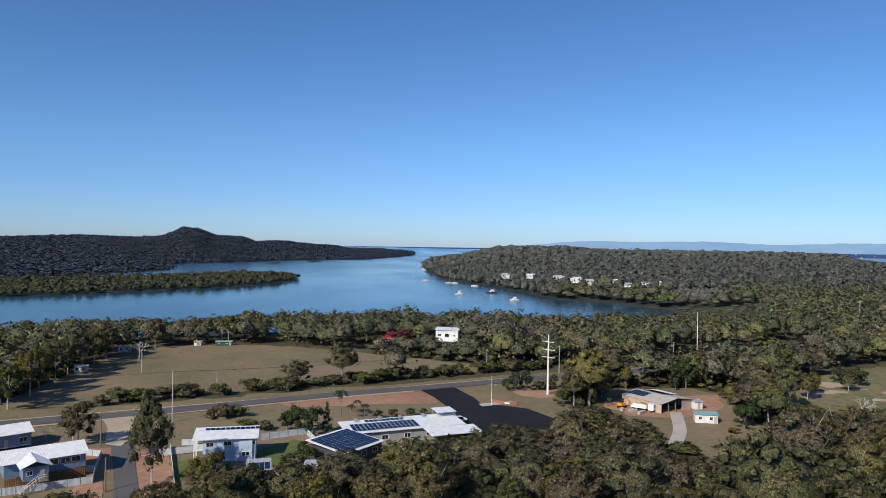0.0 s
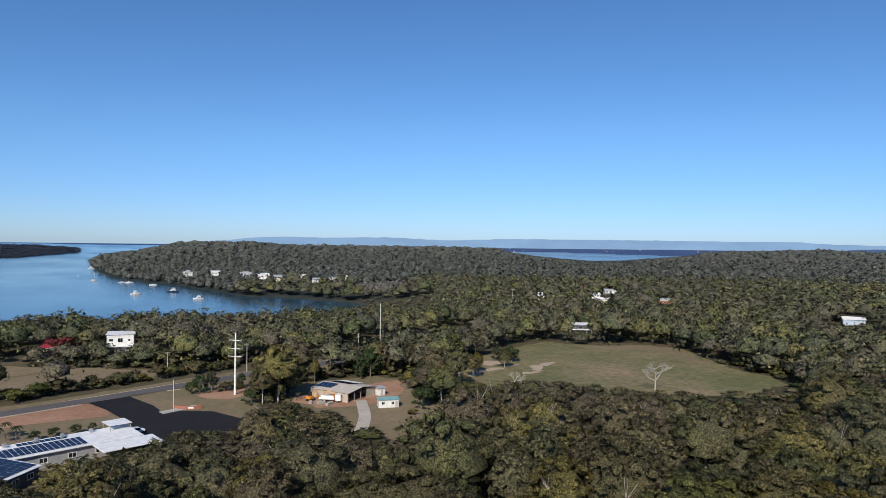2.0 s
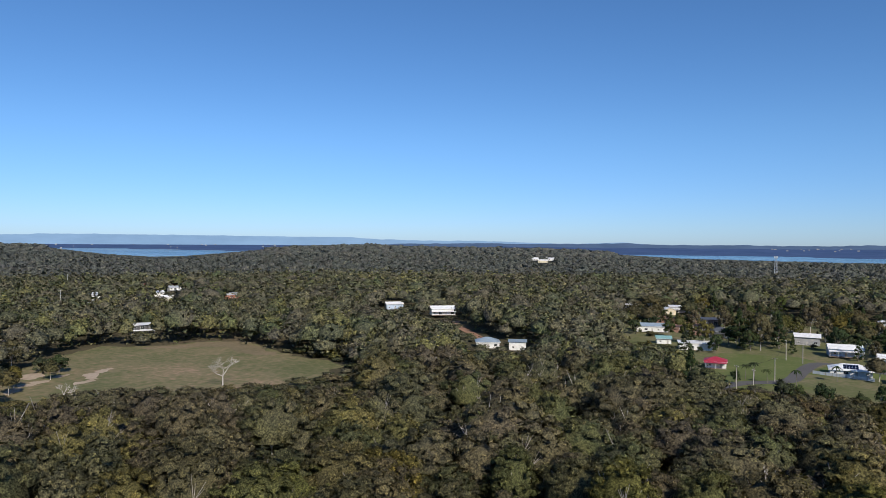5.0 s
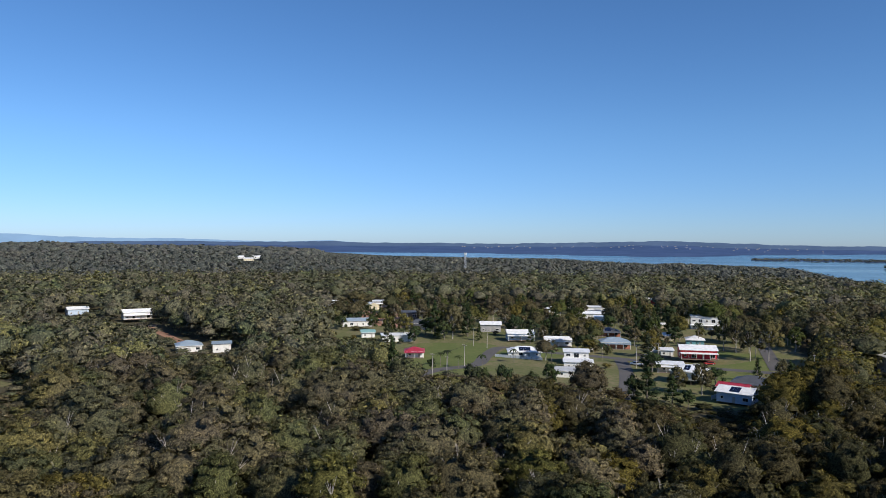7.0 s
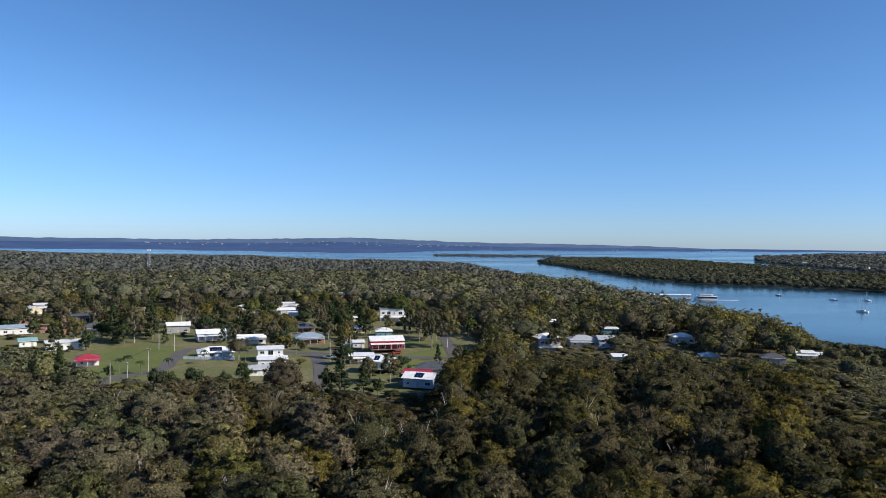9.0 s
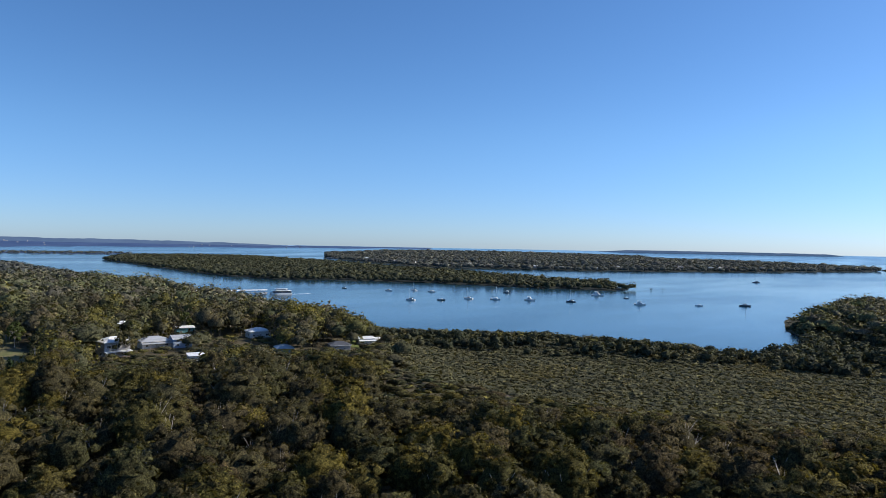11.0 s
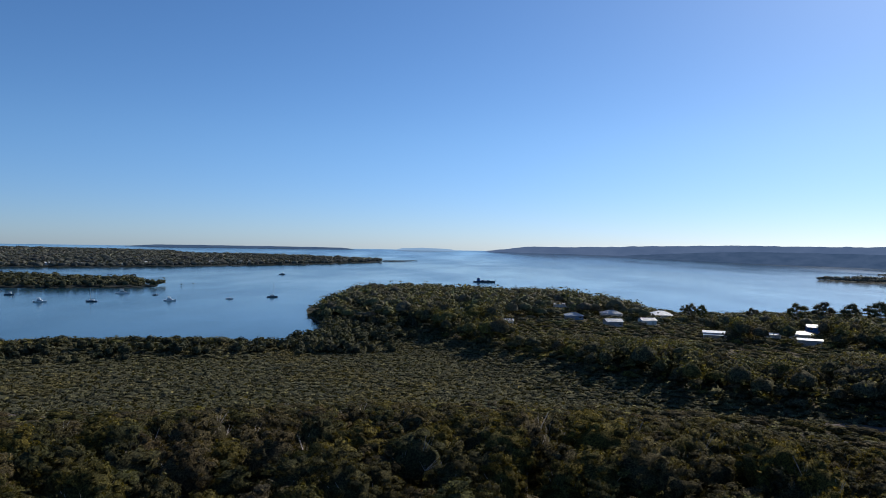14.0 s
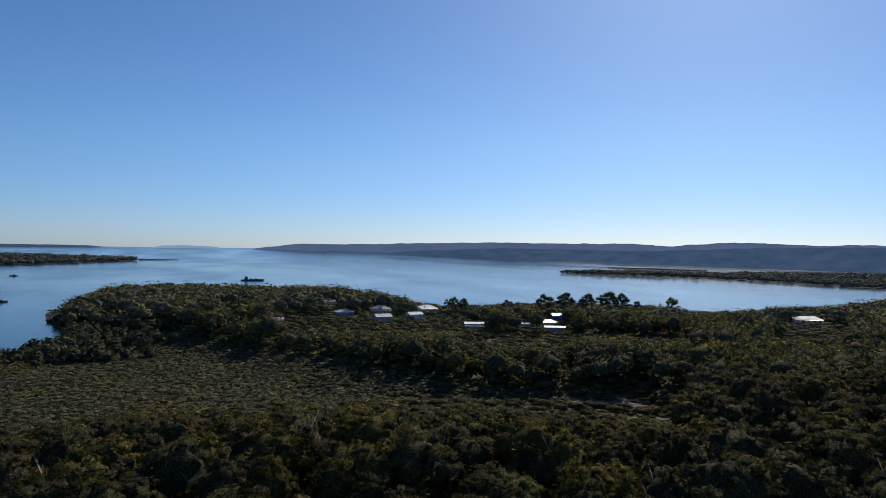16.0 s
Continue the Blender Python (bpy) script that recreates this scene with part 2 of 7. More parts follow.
EUC = [(0.112, 0.100, 0.064), (0.142, 0.126, 0.078), (0.096, 0.098, 0.060), (0.162, 0.136, 0.082), (0.128, 0.106, 0.076),
       (0.116, 0.118, 0.058), (0.134, 0.110, 0.080), (0.088, 0.102, 0.050), (0.180, 0.156, 0.060), (0.112, 0.094, 0.074), (0.150, 0.122, 0.084), (0.125, 0.135, 0.050)]
# dark she-oak tones, which also carry painted backlit shade for the sunward woods
OAK_SHADED = [(0.056, 0.060, 0.040), (0.070, 0.068, 0.046), (0.048, 0.060, 0.036), (0.078, 0.068, 0.050), (0.060, 0.066, 0.044), (0.105, 0.098, 0.030), (0.066, 0.072, 0.036)]
M_OAK, M_OAK_IN = leaves("she_oak_leaves", [(1.12 * r, 0.95 * g, 0.74 * b) for r, g, b in OAK_SHADED], translucent=0.2, grain=2.6)
# lightened copy of the oak tones, haze and backlight painted in to lift darks
M_OAK_FAR, M_OAK_FAR_IN = leaves("she_oak_leaves_hazed", [(1.45 * r, 1.32 * g, 1.15 * b) for r, g, b in OAK_SHADED], translucent=0.2, loose=False, grain=1.6)
M_OAK_NEAR, M_OAK_NEAR_IN = leaves("she_oak_leaves_near", [(1.03 * r, 0.87 * g, 0.66 * b) for r, g, b in OAK_SHADED], random_object=True, translucent=0.2)
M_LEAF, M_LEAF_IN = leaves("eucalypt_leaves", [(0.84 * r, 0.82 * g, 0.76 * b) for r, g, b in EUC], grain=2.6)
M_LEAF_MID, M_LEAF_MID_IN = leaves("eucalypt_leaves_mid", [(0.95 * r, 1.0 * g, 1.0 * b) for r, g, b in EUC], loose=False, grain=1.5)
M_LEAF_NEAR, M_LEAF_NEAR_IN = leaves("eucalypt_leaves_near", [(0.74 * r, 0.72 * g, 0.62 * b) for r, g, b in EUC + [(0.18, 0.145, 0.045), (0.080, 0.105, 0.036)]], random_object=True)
# far tones are lightened and blued, haze painted into the leaf colour
M_LEAF_FAR, M_LEAF_FAR_IN = leaves("hazed_far_leaves", [(0.086, 0.094, 0.082), (0.110, 0.114, 0.094), (0.094, 0.098, 0.086), (0.124, 0.118, 0.098), (0.105, 0.100, 0.094)], loose=False, grain=0.7, patchy=0.4)
# blue distance haze over the western hills is painted into these leaf tones
M_LEAF_WEST, M_LEAF_WEST_IN = leaves("hazy_hill_leaves", [(0.045, 0.056, 0.084), (0.064, 0.074, 0.098), (0.054, 0.064, 0.092), (0.076, 0.080, 0.098)], loose=False, grain=0.2, patchy=0.6, translucent=0.03)
M_MANGROVE, M_MANGROVE_IN = leaves("mangrove_leaves", [(0.060, 0.066, 0.040), (0.074, 0.074, 0.042), (0.060, 0.064, 0.044), (0.088, 0.080, 0.044)], loose=False, grain=1.4, patchy=0.4)
M_REED, M_REED_IN = leaves("wetland_leaves", [(0.084, 0.086, 0.050), (0.100, 0.092, 0.048), (0.088, 0.086, 0.054), (0.125, 0.105, 0.044), (0.098, 0.090, 0.048)], loose=False, grain=2.0, patchy=0.75)
M_GREY, M_GREY_IN = leaves("dry_scrub", [(0.15, 0.135, 0.12), (0.19, 0.17, 0.155), (0.13, 0.12, 0.10)], grain=1.4)
M_GARDEN, M_GARDEN_IN = leaves("garden_leaves", [(0.042, 0.060, 0.024), (0.034, 0.048, 0.024), (0.060, 0.074, 0.028), (0.048, 0.054, 0.032)], random_object=True)
M_RED, M_RED_IN = leaves("red_leaves", [(0.20, 0.045, 0.05), (0.16, 0.04, 0.04)], random_object=True)
M_BARK = earthy("bark", [(0.3, (0.10, 0.085, 0.07)), (0.7, (0.30, 0.27, 0.24))], big=0.5, small=3, bump=0.03)
M_PALE = earthy("pale_bark", [(0.3, (0.30, 0.27, 0.25)), (0.7, (0.55, 0.52, 0.49))], big=0.5, small=3, bump=0.03)

M_GROUND = earthy("forest_floor", [(0.30, (0.045, 0.040, 0.026)), (0.5, (0.085, 0.075, 0.045)), (0.72, (0.15, 0.115, 0.08))])
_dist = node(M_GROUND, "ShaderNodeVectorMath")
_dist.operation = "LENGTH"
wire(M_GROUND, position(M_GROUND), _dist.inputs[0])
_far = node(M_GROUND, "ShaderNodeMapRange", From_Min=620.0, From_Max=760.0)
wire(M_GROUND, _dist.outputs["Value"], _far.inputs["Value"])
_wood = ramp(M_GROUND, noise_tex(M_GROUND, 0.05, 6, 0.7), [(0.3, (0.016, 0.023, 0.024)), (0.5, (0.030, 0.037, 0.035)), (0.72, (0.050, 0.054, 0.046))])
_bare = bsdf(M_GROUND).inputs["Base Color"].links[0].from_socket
# past 2.7 km the ground turns blue, distance haze painted into its colour
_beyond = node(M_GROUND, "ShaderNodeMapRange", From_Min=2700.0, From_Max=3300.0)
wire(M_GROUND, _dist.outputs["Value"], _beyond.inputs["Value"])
_shore_haze = ramp(M_GROUND, noise_tex(M_GROUND, 0.006, 5, 0.7), [(0.35, (0.038, 0.072, 0.160)), (0.65, (0.058, 0.096, 0.20))])
wire(M_GROUND, mix(M_GROUND, _beyond.outputs["Result"], mix(M_GROUND, _far.outputs["Result"], _bare, _wood), _shore_haze), bsdf(M_GROUND).inputs["Base Color"])
M_DRY = earthy("dry_grass", [(0.30, (0.125, 0.112, 0.062)), (0.46, (0.175, 0.145, 0.088)), (0.60, (0.225, 0.172, 0.115)), (0.74, (0.31, 0.215, 0.15))], big=0.035, small=0.5)
M_GRASS = earthy("paddock_grass", [(0.32, (0.085, 0.102, 0.042)), (0.45, (0.135, 0.135, 0.065)), (0.56, (0.205, 0.170, 0.098)), (0.68, (0.33, 0.225, 0.155))], big=0.03, small=0.4)
M_WETFLOOR = earthy("wetland_growth", [(0.28, (0.060, 0.060, 0.036)), (0.45, (0.100, 0.090, 0.046)), (0.60, (0.125, 0.100, 0.048)), (0.75, (0.080, 0.085, 0.046))], big=0.02, small=1.2, bump=0.5)
M_LAWN = earthy("lawn", [(0.30, (0.085, 0.115, 0.036)), (0.52, (0.118, 0.140, 0.048)), (0.72, (0.185, 0.160, 0.085))], big=0.06, small=0.7)
M_DIRT = earthy("red_dirt", [(0.30, (0.24, 0.13, 0.085)), (0.55, (0.34, 0.20, 0.135)), (0.75, (0.42, 0.31, 0.24))], big=0.06, small=0.7)
M_GRAVEL = earthy("pale_gravel", [(0.3, (0.32, 0.28, 0.24)), (0.7, (0.52, 0.48, 0.43))], big=0.15, small=2)
M_ASPHALT = earthy("asphalt", [(0.3, (0.085, 0.082, 0.085)), (0.7, (0.13, 0.125, 0.125))], big=0.08, small=4, bump=0.02)
M_BLACKTOP = earthy("fresh_asphalt", [(0.3, (0.014, 0.014, 0.017)), (0.7, (0.026, 0.026, 0.030))], big=0.06, small=3, bump=0.01)
M_CONCRETE = earthy("concrete", [(0.3, (0.34, 0.33, 0.31)), (0.7, (0.48, 0.46, 0.43))], big=0.3, small=2, bump=0.01)
M_MUD = earthy("mud", [(0.3, (0.06, 0.05, 0.045)), (0.7, (0.12, 0.10, 0.09))], big=0.08, small=0.5, rough=0.9)

M_WATER = material("sea_water", (0.018, 0.060, 0.095), rough=0.15, spec=0.5)
bsdf(M_WATER).inputs["IOR"].default_value = 1.33
_p = position(M_WATER)
_m = node(M_WATER, "ShaderNodeMapping", Scale=(1, 0.35, 1))
wire(M_WATER, _p, _m.inputs["Vector"])
_slick = ramp(M_WATER, noise_tex(M_WATER, 0.004, 4, 0.6, _m.outputs["Vector"]), [(0.40, (0.11, 0.11, 0.11)), (0.64, (0.19, 0.19, 0.19))])
wire(M_WATER, _slick, bsdf(M_WATER).inputs["Roughness"])
bumped(M_WATER, noise_tex(M_WATER, 0.5, 3, 0.6, _p), 0.10, 0.35)


# ---- mesh tools ----
def mesh_object(name, verts, tris, mats, mat_index=None, smooth_faces=False, parent=None, normals=None, tone=None):
    me = bpy.data.meshes.new(name)
    verts, tris = np.asarray(verts, np.float32), np.asarray(tris, np.int32)
    me.vertices.add(len(verts))
    me.vertices.foreach_set("co", verts.ravel())
    k = tris.shape[1]
    me.loops.add(tris.size)
    me.loops.foreach_set("vertex_index", tris.ravel())
    me.polygons.add(len(tris))
    me.polygons.foreach_set("loop_start", np.arange(0, tris.size, k, dtype=np.int32))
    me.polygons.foreach_set("loop_total", np.full(len(tris), k, np.int32))
    for m in mats:
        me.materials.append(m)
    if mat_index is not None:
        me.polygons.foreach_set("material_index", np.asarray(mat_index, np.int32))
    me.polygons.foreach_set("use_smooth", np.full(len(tris), smooth_faces))
    me.update(calc_edges=True)
    if normals is not None:
        me.attributes.new("custom_normal", "FLOAT_VECTOR", "POINT").data.foreach_set("vector", np.asarray(normals, np.float32).ravel())
    if tone is not None:
        me.attributes.new("tone", "FLOAT", "POINT").data.foreach_set("value", np.asarray(tone, np.float32))
    ob = new(name, me)
    if parent is not None:
        ob.parent = parent
    return ob


def part(name, bm, mat, parent, label="", smooth_faces=False):
    me = bpy.data.meshes.new(name)
    bmesh.ops.recalc_face_normals(bm, faces=bm.faces[:])
    bm.to_mesh(me)
    bm.free()
    me.materials.append(mat)
    if smooth_faces:
        me.polygons.foreach_set("use_smooth", np.full(len(me.polygons), True))
    ob = new(name, me)
    ob.parent = parent
    return tagged(ob, label)


def thing(name, x, y, turn=0.0, z=None, label="", category="", group=""):
    e = new(name)
    e.matrix_world = pose(x, y, lie_at(x, y) if z is None else z, 0, 0, turn)
    e.empty_display_size = 0.5
    return tagged(e, label, category, group)


def box(bm, size, at, bevel=0.0, turn=None):
    m = Matrix.Translation(at) @ (turn if turn is not None else Matrix()) @ Matrix.Diagonal((*size, 1))
    made = bmesh.ops.create_cube(bm, size=1.0, matrix=m)
    if bevel:
        edges = list({e for v in made["verts"] for e in v.link_edges})
        bmesh.ops.bevel(bm, geom=edges, offset=bevel, segments=1, affect="EDGES")
    return made


def rod(bm, a, b, r0, r1, n=8):
    a, b = Vector(a), Vector(b)
    m = Matrix.Translation((a + b) / 2) @ (b - a).to_track_quat("Z", "Y").to_matrix().to_4x4()
    bmesh.ops.create_cone(bm, cap_ends=True, segments=n, radius1=r0, radius2=r1, depth=(b - a).length, matrix=m)


# ---- ground and sea ----
_r = [0.0] + list(np.arange(8, 500, 7.0))
while _r[-1] < 4880:
    _r.append(min(_r[-1] * 1.033, 4880.0))
_r = np.array(_r)
_n = 480
_ang = np.linspace(0, 2 * np.pi, _n, endpoint=False)
_gx, _gy = np.outer(_r, np.sin(_ang)), np.outer(_r, np.cos(_ang))


def ring_faces(rows, n):
    i, j = np.meshgrid(np.arange(rows - 1), np.arange(n), indexing="ij")
    a, b = i * n + j, i * n + (j + 1) % n
    return np.stack([a, a + n, b + n, b], -1).reshape(-1, 4)


_gz = lie(_gx.ravel(), _gy.ravel())
_mid = np.stack([_gx.ravel(), _gy.ravel()], 1)[ring_faces(len(_r), _n)].mean(1)
_wet = (signed(WETLAND, _mid[:, 0], _mid[:, 1]) > -4).astype(int)
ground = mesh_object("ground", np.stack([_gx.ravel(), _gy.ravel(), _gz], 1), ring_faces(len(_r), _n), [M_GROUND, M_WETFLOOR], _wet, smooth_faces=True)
tagged(ground, "low brown and olive bush ground of the island shores", "ground", kind="structure")
_wr = np.concatenate([np.linspace(0, 2600, 14), np.linspace(2700, 4890, 40)])
_wa = np.linspace(0, 2 * np.pi, 180, endpoint=False)
_wx, _wy = np.outer(_wr, np.sin(_wa)).ravel(), np.outer(_wr, np.cos(_wa)).ravel()
water = mesh_object("water", np.stack([_wx, _wy, sea(np.hypot(_wx, _wy))], 1), ring_faces(len(_wr), 180), [M_WATER], smooth_faces=True)
tagged(water, "calm blue bay water with smooth slicks", "water", kind="structure")


def patch(name, poly, mat, lift, label, category, ragged=0.0, seed=1):
    """A sheet of other ground, a few centimetres over the rest, with a ragged edge."""
    rng = np.random.default_rng(seed)
    pts = []
    for p, q in zip(poly, np.roll(poly, -1, 0)):
        steps = max(1, int(np.hypot(*(q - p)) / 5)) if ragged else 1
        for k in range(steps):
            pts.append(p + (q - p) * k / steps + rng.normal(0, ragged, 2) * (ragged > 0))
    pts = np.array(pts)
    bm = bmesh.new()
    z = lie(pts[:, 0], pts[:, 1]) + lift
    top = [bm.verts.new((x, y, h)) for (x, y), h in zip(pts, z)]
    bm.faces.new(top)
    bmesh.ops.triangulate(bm, faces=bm.faces[:])
    bmesh.ops.recalc_face_normals(bm, faces=bm.faces[:])
    if sum(f.normal.z for f in bm.faces) < 0:
        bmesh.ops.reverse_faces(bm, faces=bm.faces[:])
    me = bpy.data.meshes.new(name)
    bm.to_mesh(me)
    bm.free()
    me.materials.append(mat)
    return tagged(new(name, me), label, category, kind="structure")


def ribbon(name, line, width, mat, lift, label, category="road"):
    """A road along a centre line."""
    line = np.array(line, float)
    fine = [line[0]]
    for i in range(len(line) - 1):
        p0, p1, p2, p3 = line[max(i - 1, 0)], line[i], line[i + 1], line[min(i + 2, len(line) - 1)]
        for k in np.linspace(0.2, 1, 5):
            fine.append(0.5 * (2 * p1 + (p2 - p0) * k + (2 * p0 - 5 * p1 + 4 * p2 - p3) * k ** 2 + (3 * p1 - p0 - 3 * p2 + p3) * k ** 3))
    fine = np.array(fine)
    side = np.gradient(fine, axis=0)
    side = np.stack([-side[:, 1], side[:, 0]], 1) / np.linalg.norm(side, axis=1)[:, None] * width / 2
    pts = np.stack([fine + side, fine - side], 1).reshape(-1, 2)
    v = np.column_stack([pts, lie(pts[:, 0], pts[:, 1]) + lift])
    i = np.arange(len(fine) - 1) * 2
    ob = mesh_object(name, v, np.stack([i + 1, i + 3, i + 2, i], 1), [mat])
    return tagged(ob, label, category, kind="structure")


ROAD_N = np.array([(-260, 120), (-190, 155), (-120, 191), (-94, 202), (-67, 217), (-34, 235), (4, 253), (44, 273), (84, 291), (110, 304), (150, 330), (190, 372)])
LANE = np.array([(-91, 199), (-83, 183), (-76, 168), (-68, 152), (-60, 134), (-50, 105)])
CARPARK = np.array([(-8, 246), (-2, 232), (3, 216), (6, 203), (8, 190), (19, 188), (29, 193), (34, 205), (27, 218), (20, 222), (13, 223), (11, 233), (4, 251)])
FIELD_W = np.array([(-135, 205), (-138, 240), (-142, 270), (-145, 305), (-132, 338), (-104, 348), (-78, 343), (-48, 333), (-20, 316), (5, 302), (28, 296), (41, 289),
                    (-5, 273), (-30, 260), (-56, 247), (-72, 236), (-95, 222), (-116, 211)])
FIELD_E = np.array([(112, 232), (123, 258), (139, 272), (156, 286), (176, 300), (204, 312), (215, 297), (234, 288), (245, 286), (255, 272), (244, 241),
                    (235, 218), (233, 196), (227, 181), (192, 172), (165, 172), (145, 180), (128, 192), (116, 208)])
YARD = np.array([(48, 222), (60, 250), (91, 254), (99, 243), (90, 214), (92, 192), (84, 172), (66, 170), (56, 182), (54, 205)])
VILLAGE = np.array([(268, 46), (300, 68), (345, 92), (395, 125), (440, 120), (520, 160), (545, 110), (530, 20), (530, -60), (470, -130), (410, -140), (330, -120), (262, -104),
                    (230, -84), (226, -50), (240, -34), (258, -8), (268, 20)])
ROAD_V = np.array([(236, 52), (275, 40), (292, 24), (316, 21), (343, 15), (332, -6), (321, -35), (312, -50), (303, -66), (296, -88), (286, -120)])
DIRT_ROAD = np.array([(395, 225), (376, 216), (360, 200), (345, 186), (328, 170)])
ROAD_V2 = np.array([(316, -38), (290, -37), (263, -34), (235, -30)])
ROAD_V3 = np.array([(470, -135), (415, -125), (369, -114), (299, -98)])
WESTBLOCK = np.array([(-150, 120), (-160, 200), (-95, 216), (-40, 244), (-8, 258), (50, 285), (120, 315), (125, 305), (60, 262), (44, 240), (40, 215), (32, 190), (10, 186), (-12, 168), (-30, 140), (-60, 115)])

patch("dry_field", FIELD_W, M_DRY, 0.10, "mown dry brown paddock beside the road", "field", 1.2, 2)
patch("clearing", FIELD_E, M_GRASS, 0.10, "green and brown grassy clearing in the bush", "field", 1.4, 3)
M_SAND = earthy("pale_dirt", [(0.30, (0.30, 0.23, 0.165)), (0.55, (0.42, 0.34, 0.26)), (0.75, (0.52, 0.45, 0.37))], big=0.08, small=0.8)
for k_sand, (sx, sy, sa, sb, st) in enumerate(((146, 264, 8, 3.0, 0.9), (139, 250, 7, 2.4, 0.5), (158, 247, 7, 2.0, 1.2), (150, 238, 5, 1.6, 0.2), (128, 243, 6, 2, 0.8), (168, 254, 6, 1.6, 0.6), (152, 256, 5, 1.5, 0.3))):
    ring = [(math.cos(q) * sa, math.sin(q) * sb) for q in np.linspace(0, 2 * math.pi, 12, endpoint=False)]
    patch("bare_patch", np.array([(sx + u * math.cos(st) - w * math.sin(st), sy + u * math.sin(st) + w * math.cos(st)) for u, w in ring]), M_SAND, 0.13 + 0.004 * k_sand,
          "pale bare dirt worn through the clearing's grass", "dirt", 0.9, 60 + k_sand)
patch("dry_strip", np.array([(215, 294), (234, 285), (244, 283), (252, 271), (242, 243), (234, 222), (226, 232), (236, 262), (228, 274), (212, 284)]), M_DRY, 0.135, "dry reddish grass along the clearing's edge", "grass", 1.6, 70)
patch("verge", WESTBLOCK, M_DRY, 0.05, "dry grass verge along the road", "grass", 1.2, 4)
patch("dirt_verge", np.array([(-52, 224), (-30, 233), (-8, 245), (-3, 236), (0, 224), (-20, 222), (-44, 215)]), M_DIRT, 0.09, "bare red earth beside the road", "dirt", 0.8, 5)
patch("dirt_verge", np.array([(24, 246), (40, 252), (42, 240), (34, 232), (26, 236)]), M_DIRT, 0.09, "bare red earth under the power pole", "dirt", 0.8, 6)
patch("yard", YARD, M_DRY, 0.12, "worn grass yard around the shed", "yard", 1.0, 7)
patch("dirt_yard", np.array([(52, 222), (56, 232), (80, 238), (96, 243), (92, 228), (84, 212), (70, 208), (58, 212)]), M_DIRT, 0.16, "bare pinkish earth round the shed", "dirt", 0.8, 8)
M_VILLAGE = earthy("village_grass", [(0.30, (0.088, 0.108, 0.040)), (0.48, (0.130, 0.134, 0.060)), (0.62, (0.20, 0.165, 0.10)), (0.74, (0.30, 0.23, 0.165))], big=0.05, small=0.5)
patch("village_green", VILLAGE, M_VILLAGE, 0.08, "patchy grass between the houses", "lawn", 1.2, 9)
patch("dirt_lot", np.array([(395, 62), (470, 80), (500, 130), (470, 120), (420, 100)]), M_DIRT, 0.14, "bare earth lot among the houses", "dirt", 1.0, 10)
patch("car_park", CARPARK, M_BLACKTOP, 0.17, "fresh black asphalt car park", "car park")
patch("mud_flat", np.array([(174, -206), (168, -222), (140, -199), (130, -190), (146, -222), (170, -236)]), M_MUD, 0.10, "bare grey mud pan in the wetland", "mud", 1.2, 11)
patch("mud_pool", np.array([(-84, -197), (-101, -192), (-118, -184), (-142, -211), (-128, -232), (-108, -238)]), M_MUD, 0.10, "dark wet mud at the edge of the wetland", "mud", 1.2, 12)
ribbon("road", ROAD_N, 7.2, M_ASPHALT, 0.20, "grey two-lane asphalt road")
ribbon("road_shoulder", [(-112, 188.5), (-67, 212.4), (-34, 230.4), (-9, 242.2)], 1.6, M_SAND, 0.16, "pale gravel shoulder along the road", "gravel")
ribbon("road_shoulder", [(-190, 160), (-120, 195.8), (-67, 221.6), (4, 257.6), (84, 295.6)], 1.1, M_SAND, 0.15, "pale gravel shoulder along the road", "gravel")
ribbon("lane", LANE, 4.6, M_ASPHALT, 0.18, "narrow grey asphalt lane")
patch("gravel_apron", np.array([(-96, 199), (-88, 202), (-79, 180), (-78, 172), (-82.5, 173), (-86, 182)]), M_SAND, 0.24, "pale gravel where the lane meets the road", "gravel", 0.4, 13)
ribbon("street", ROAD_V, 6.0, M_ASPHALT, 0.18, "grey village street")
ribbon("street", ROAD_V2, 5.5, M_ASPHALT, 0.20, "grey village street")
ribbon("street", ROAD_V3, 6.0, M_ASPHALT, 0.22, "grey village street")
ribbon("dirt_road", DIRT_ROAD, 5.0, M_DIRT, 0.12, "pale dirt road to the house")
ribbon("driveway", np.array([(72, 216), (70, 208), (66, 194), (60, 180)]), 3.6, M_GRAVEL, 0.24, "pale gravel driveway")

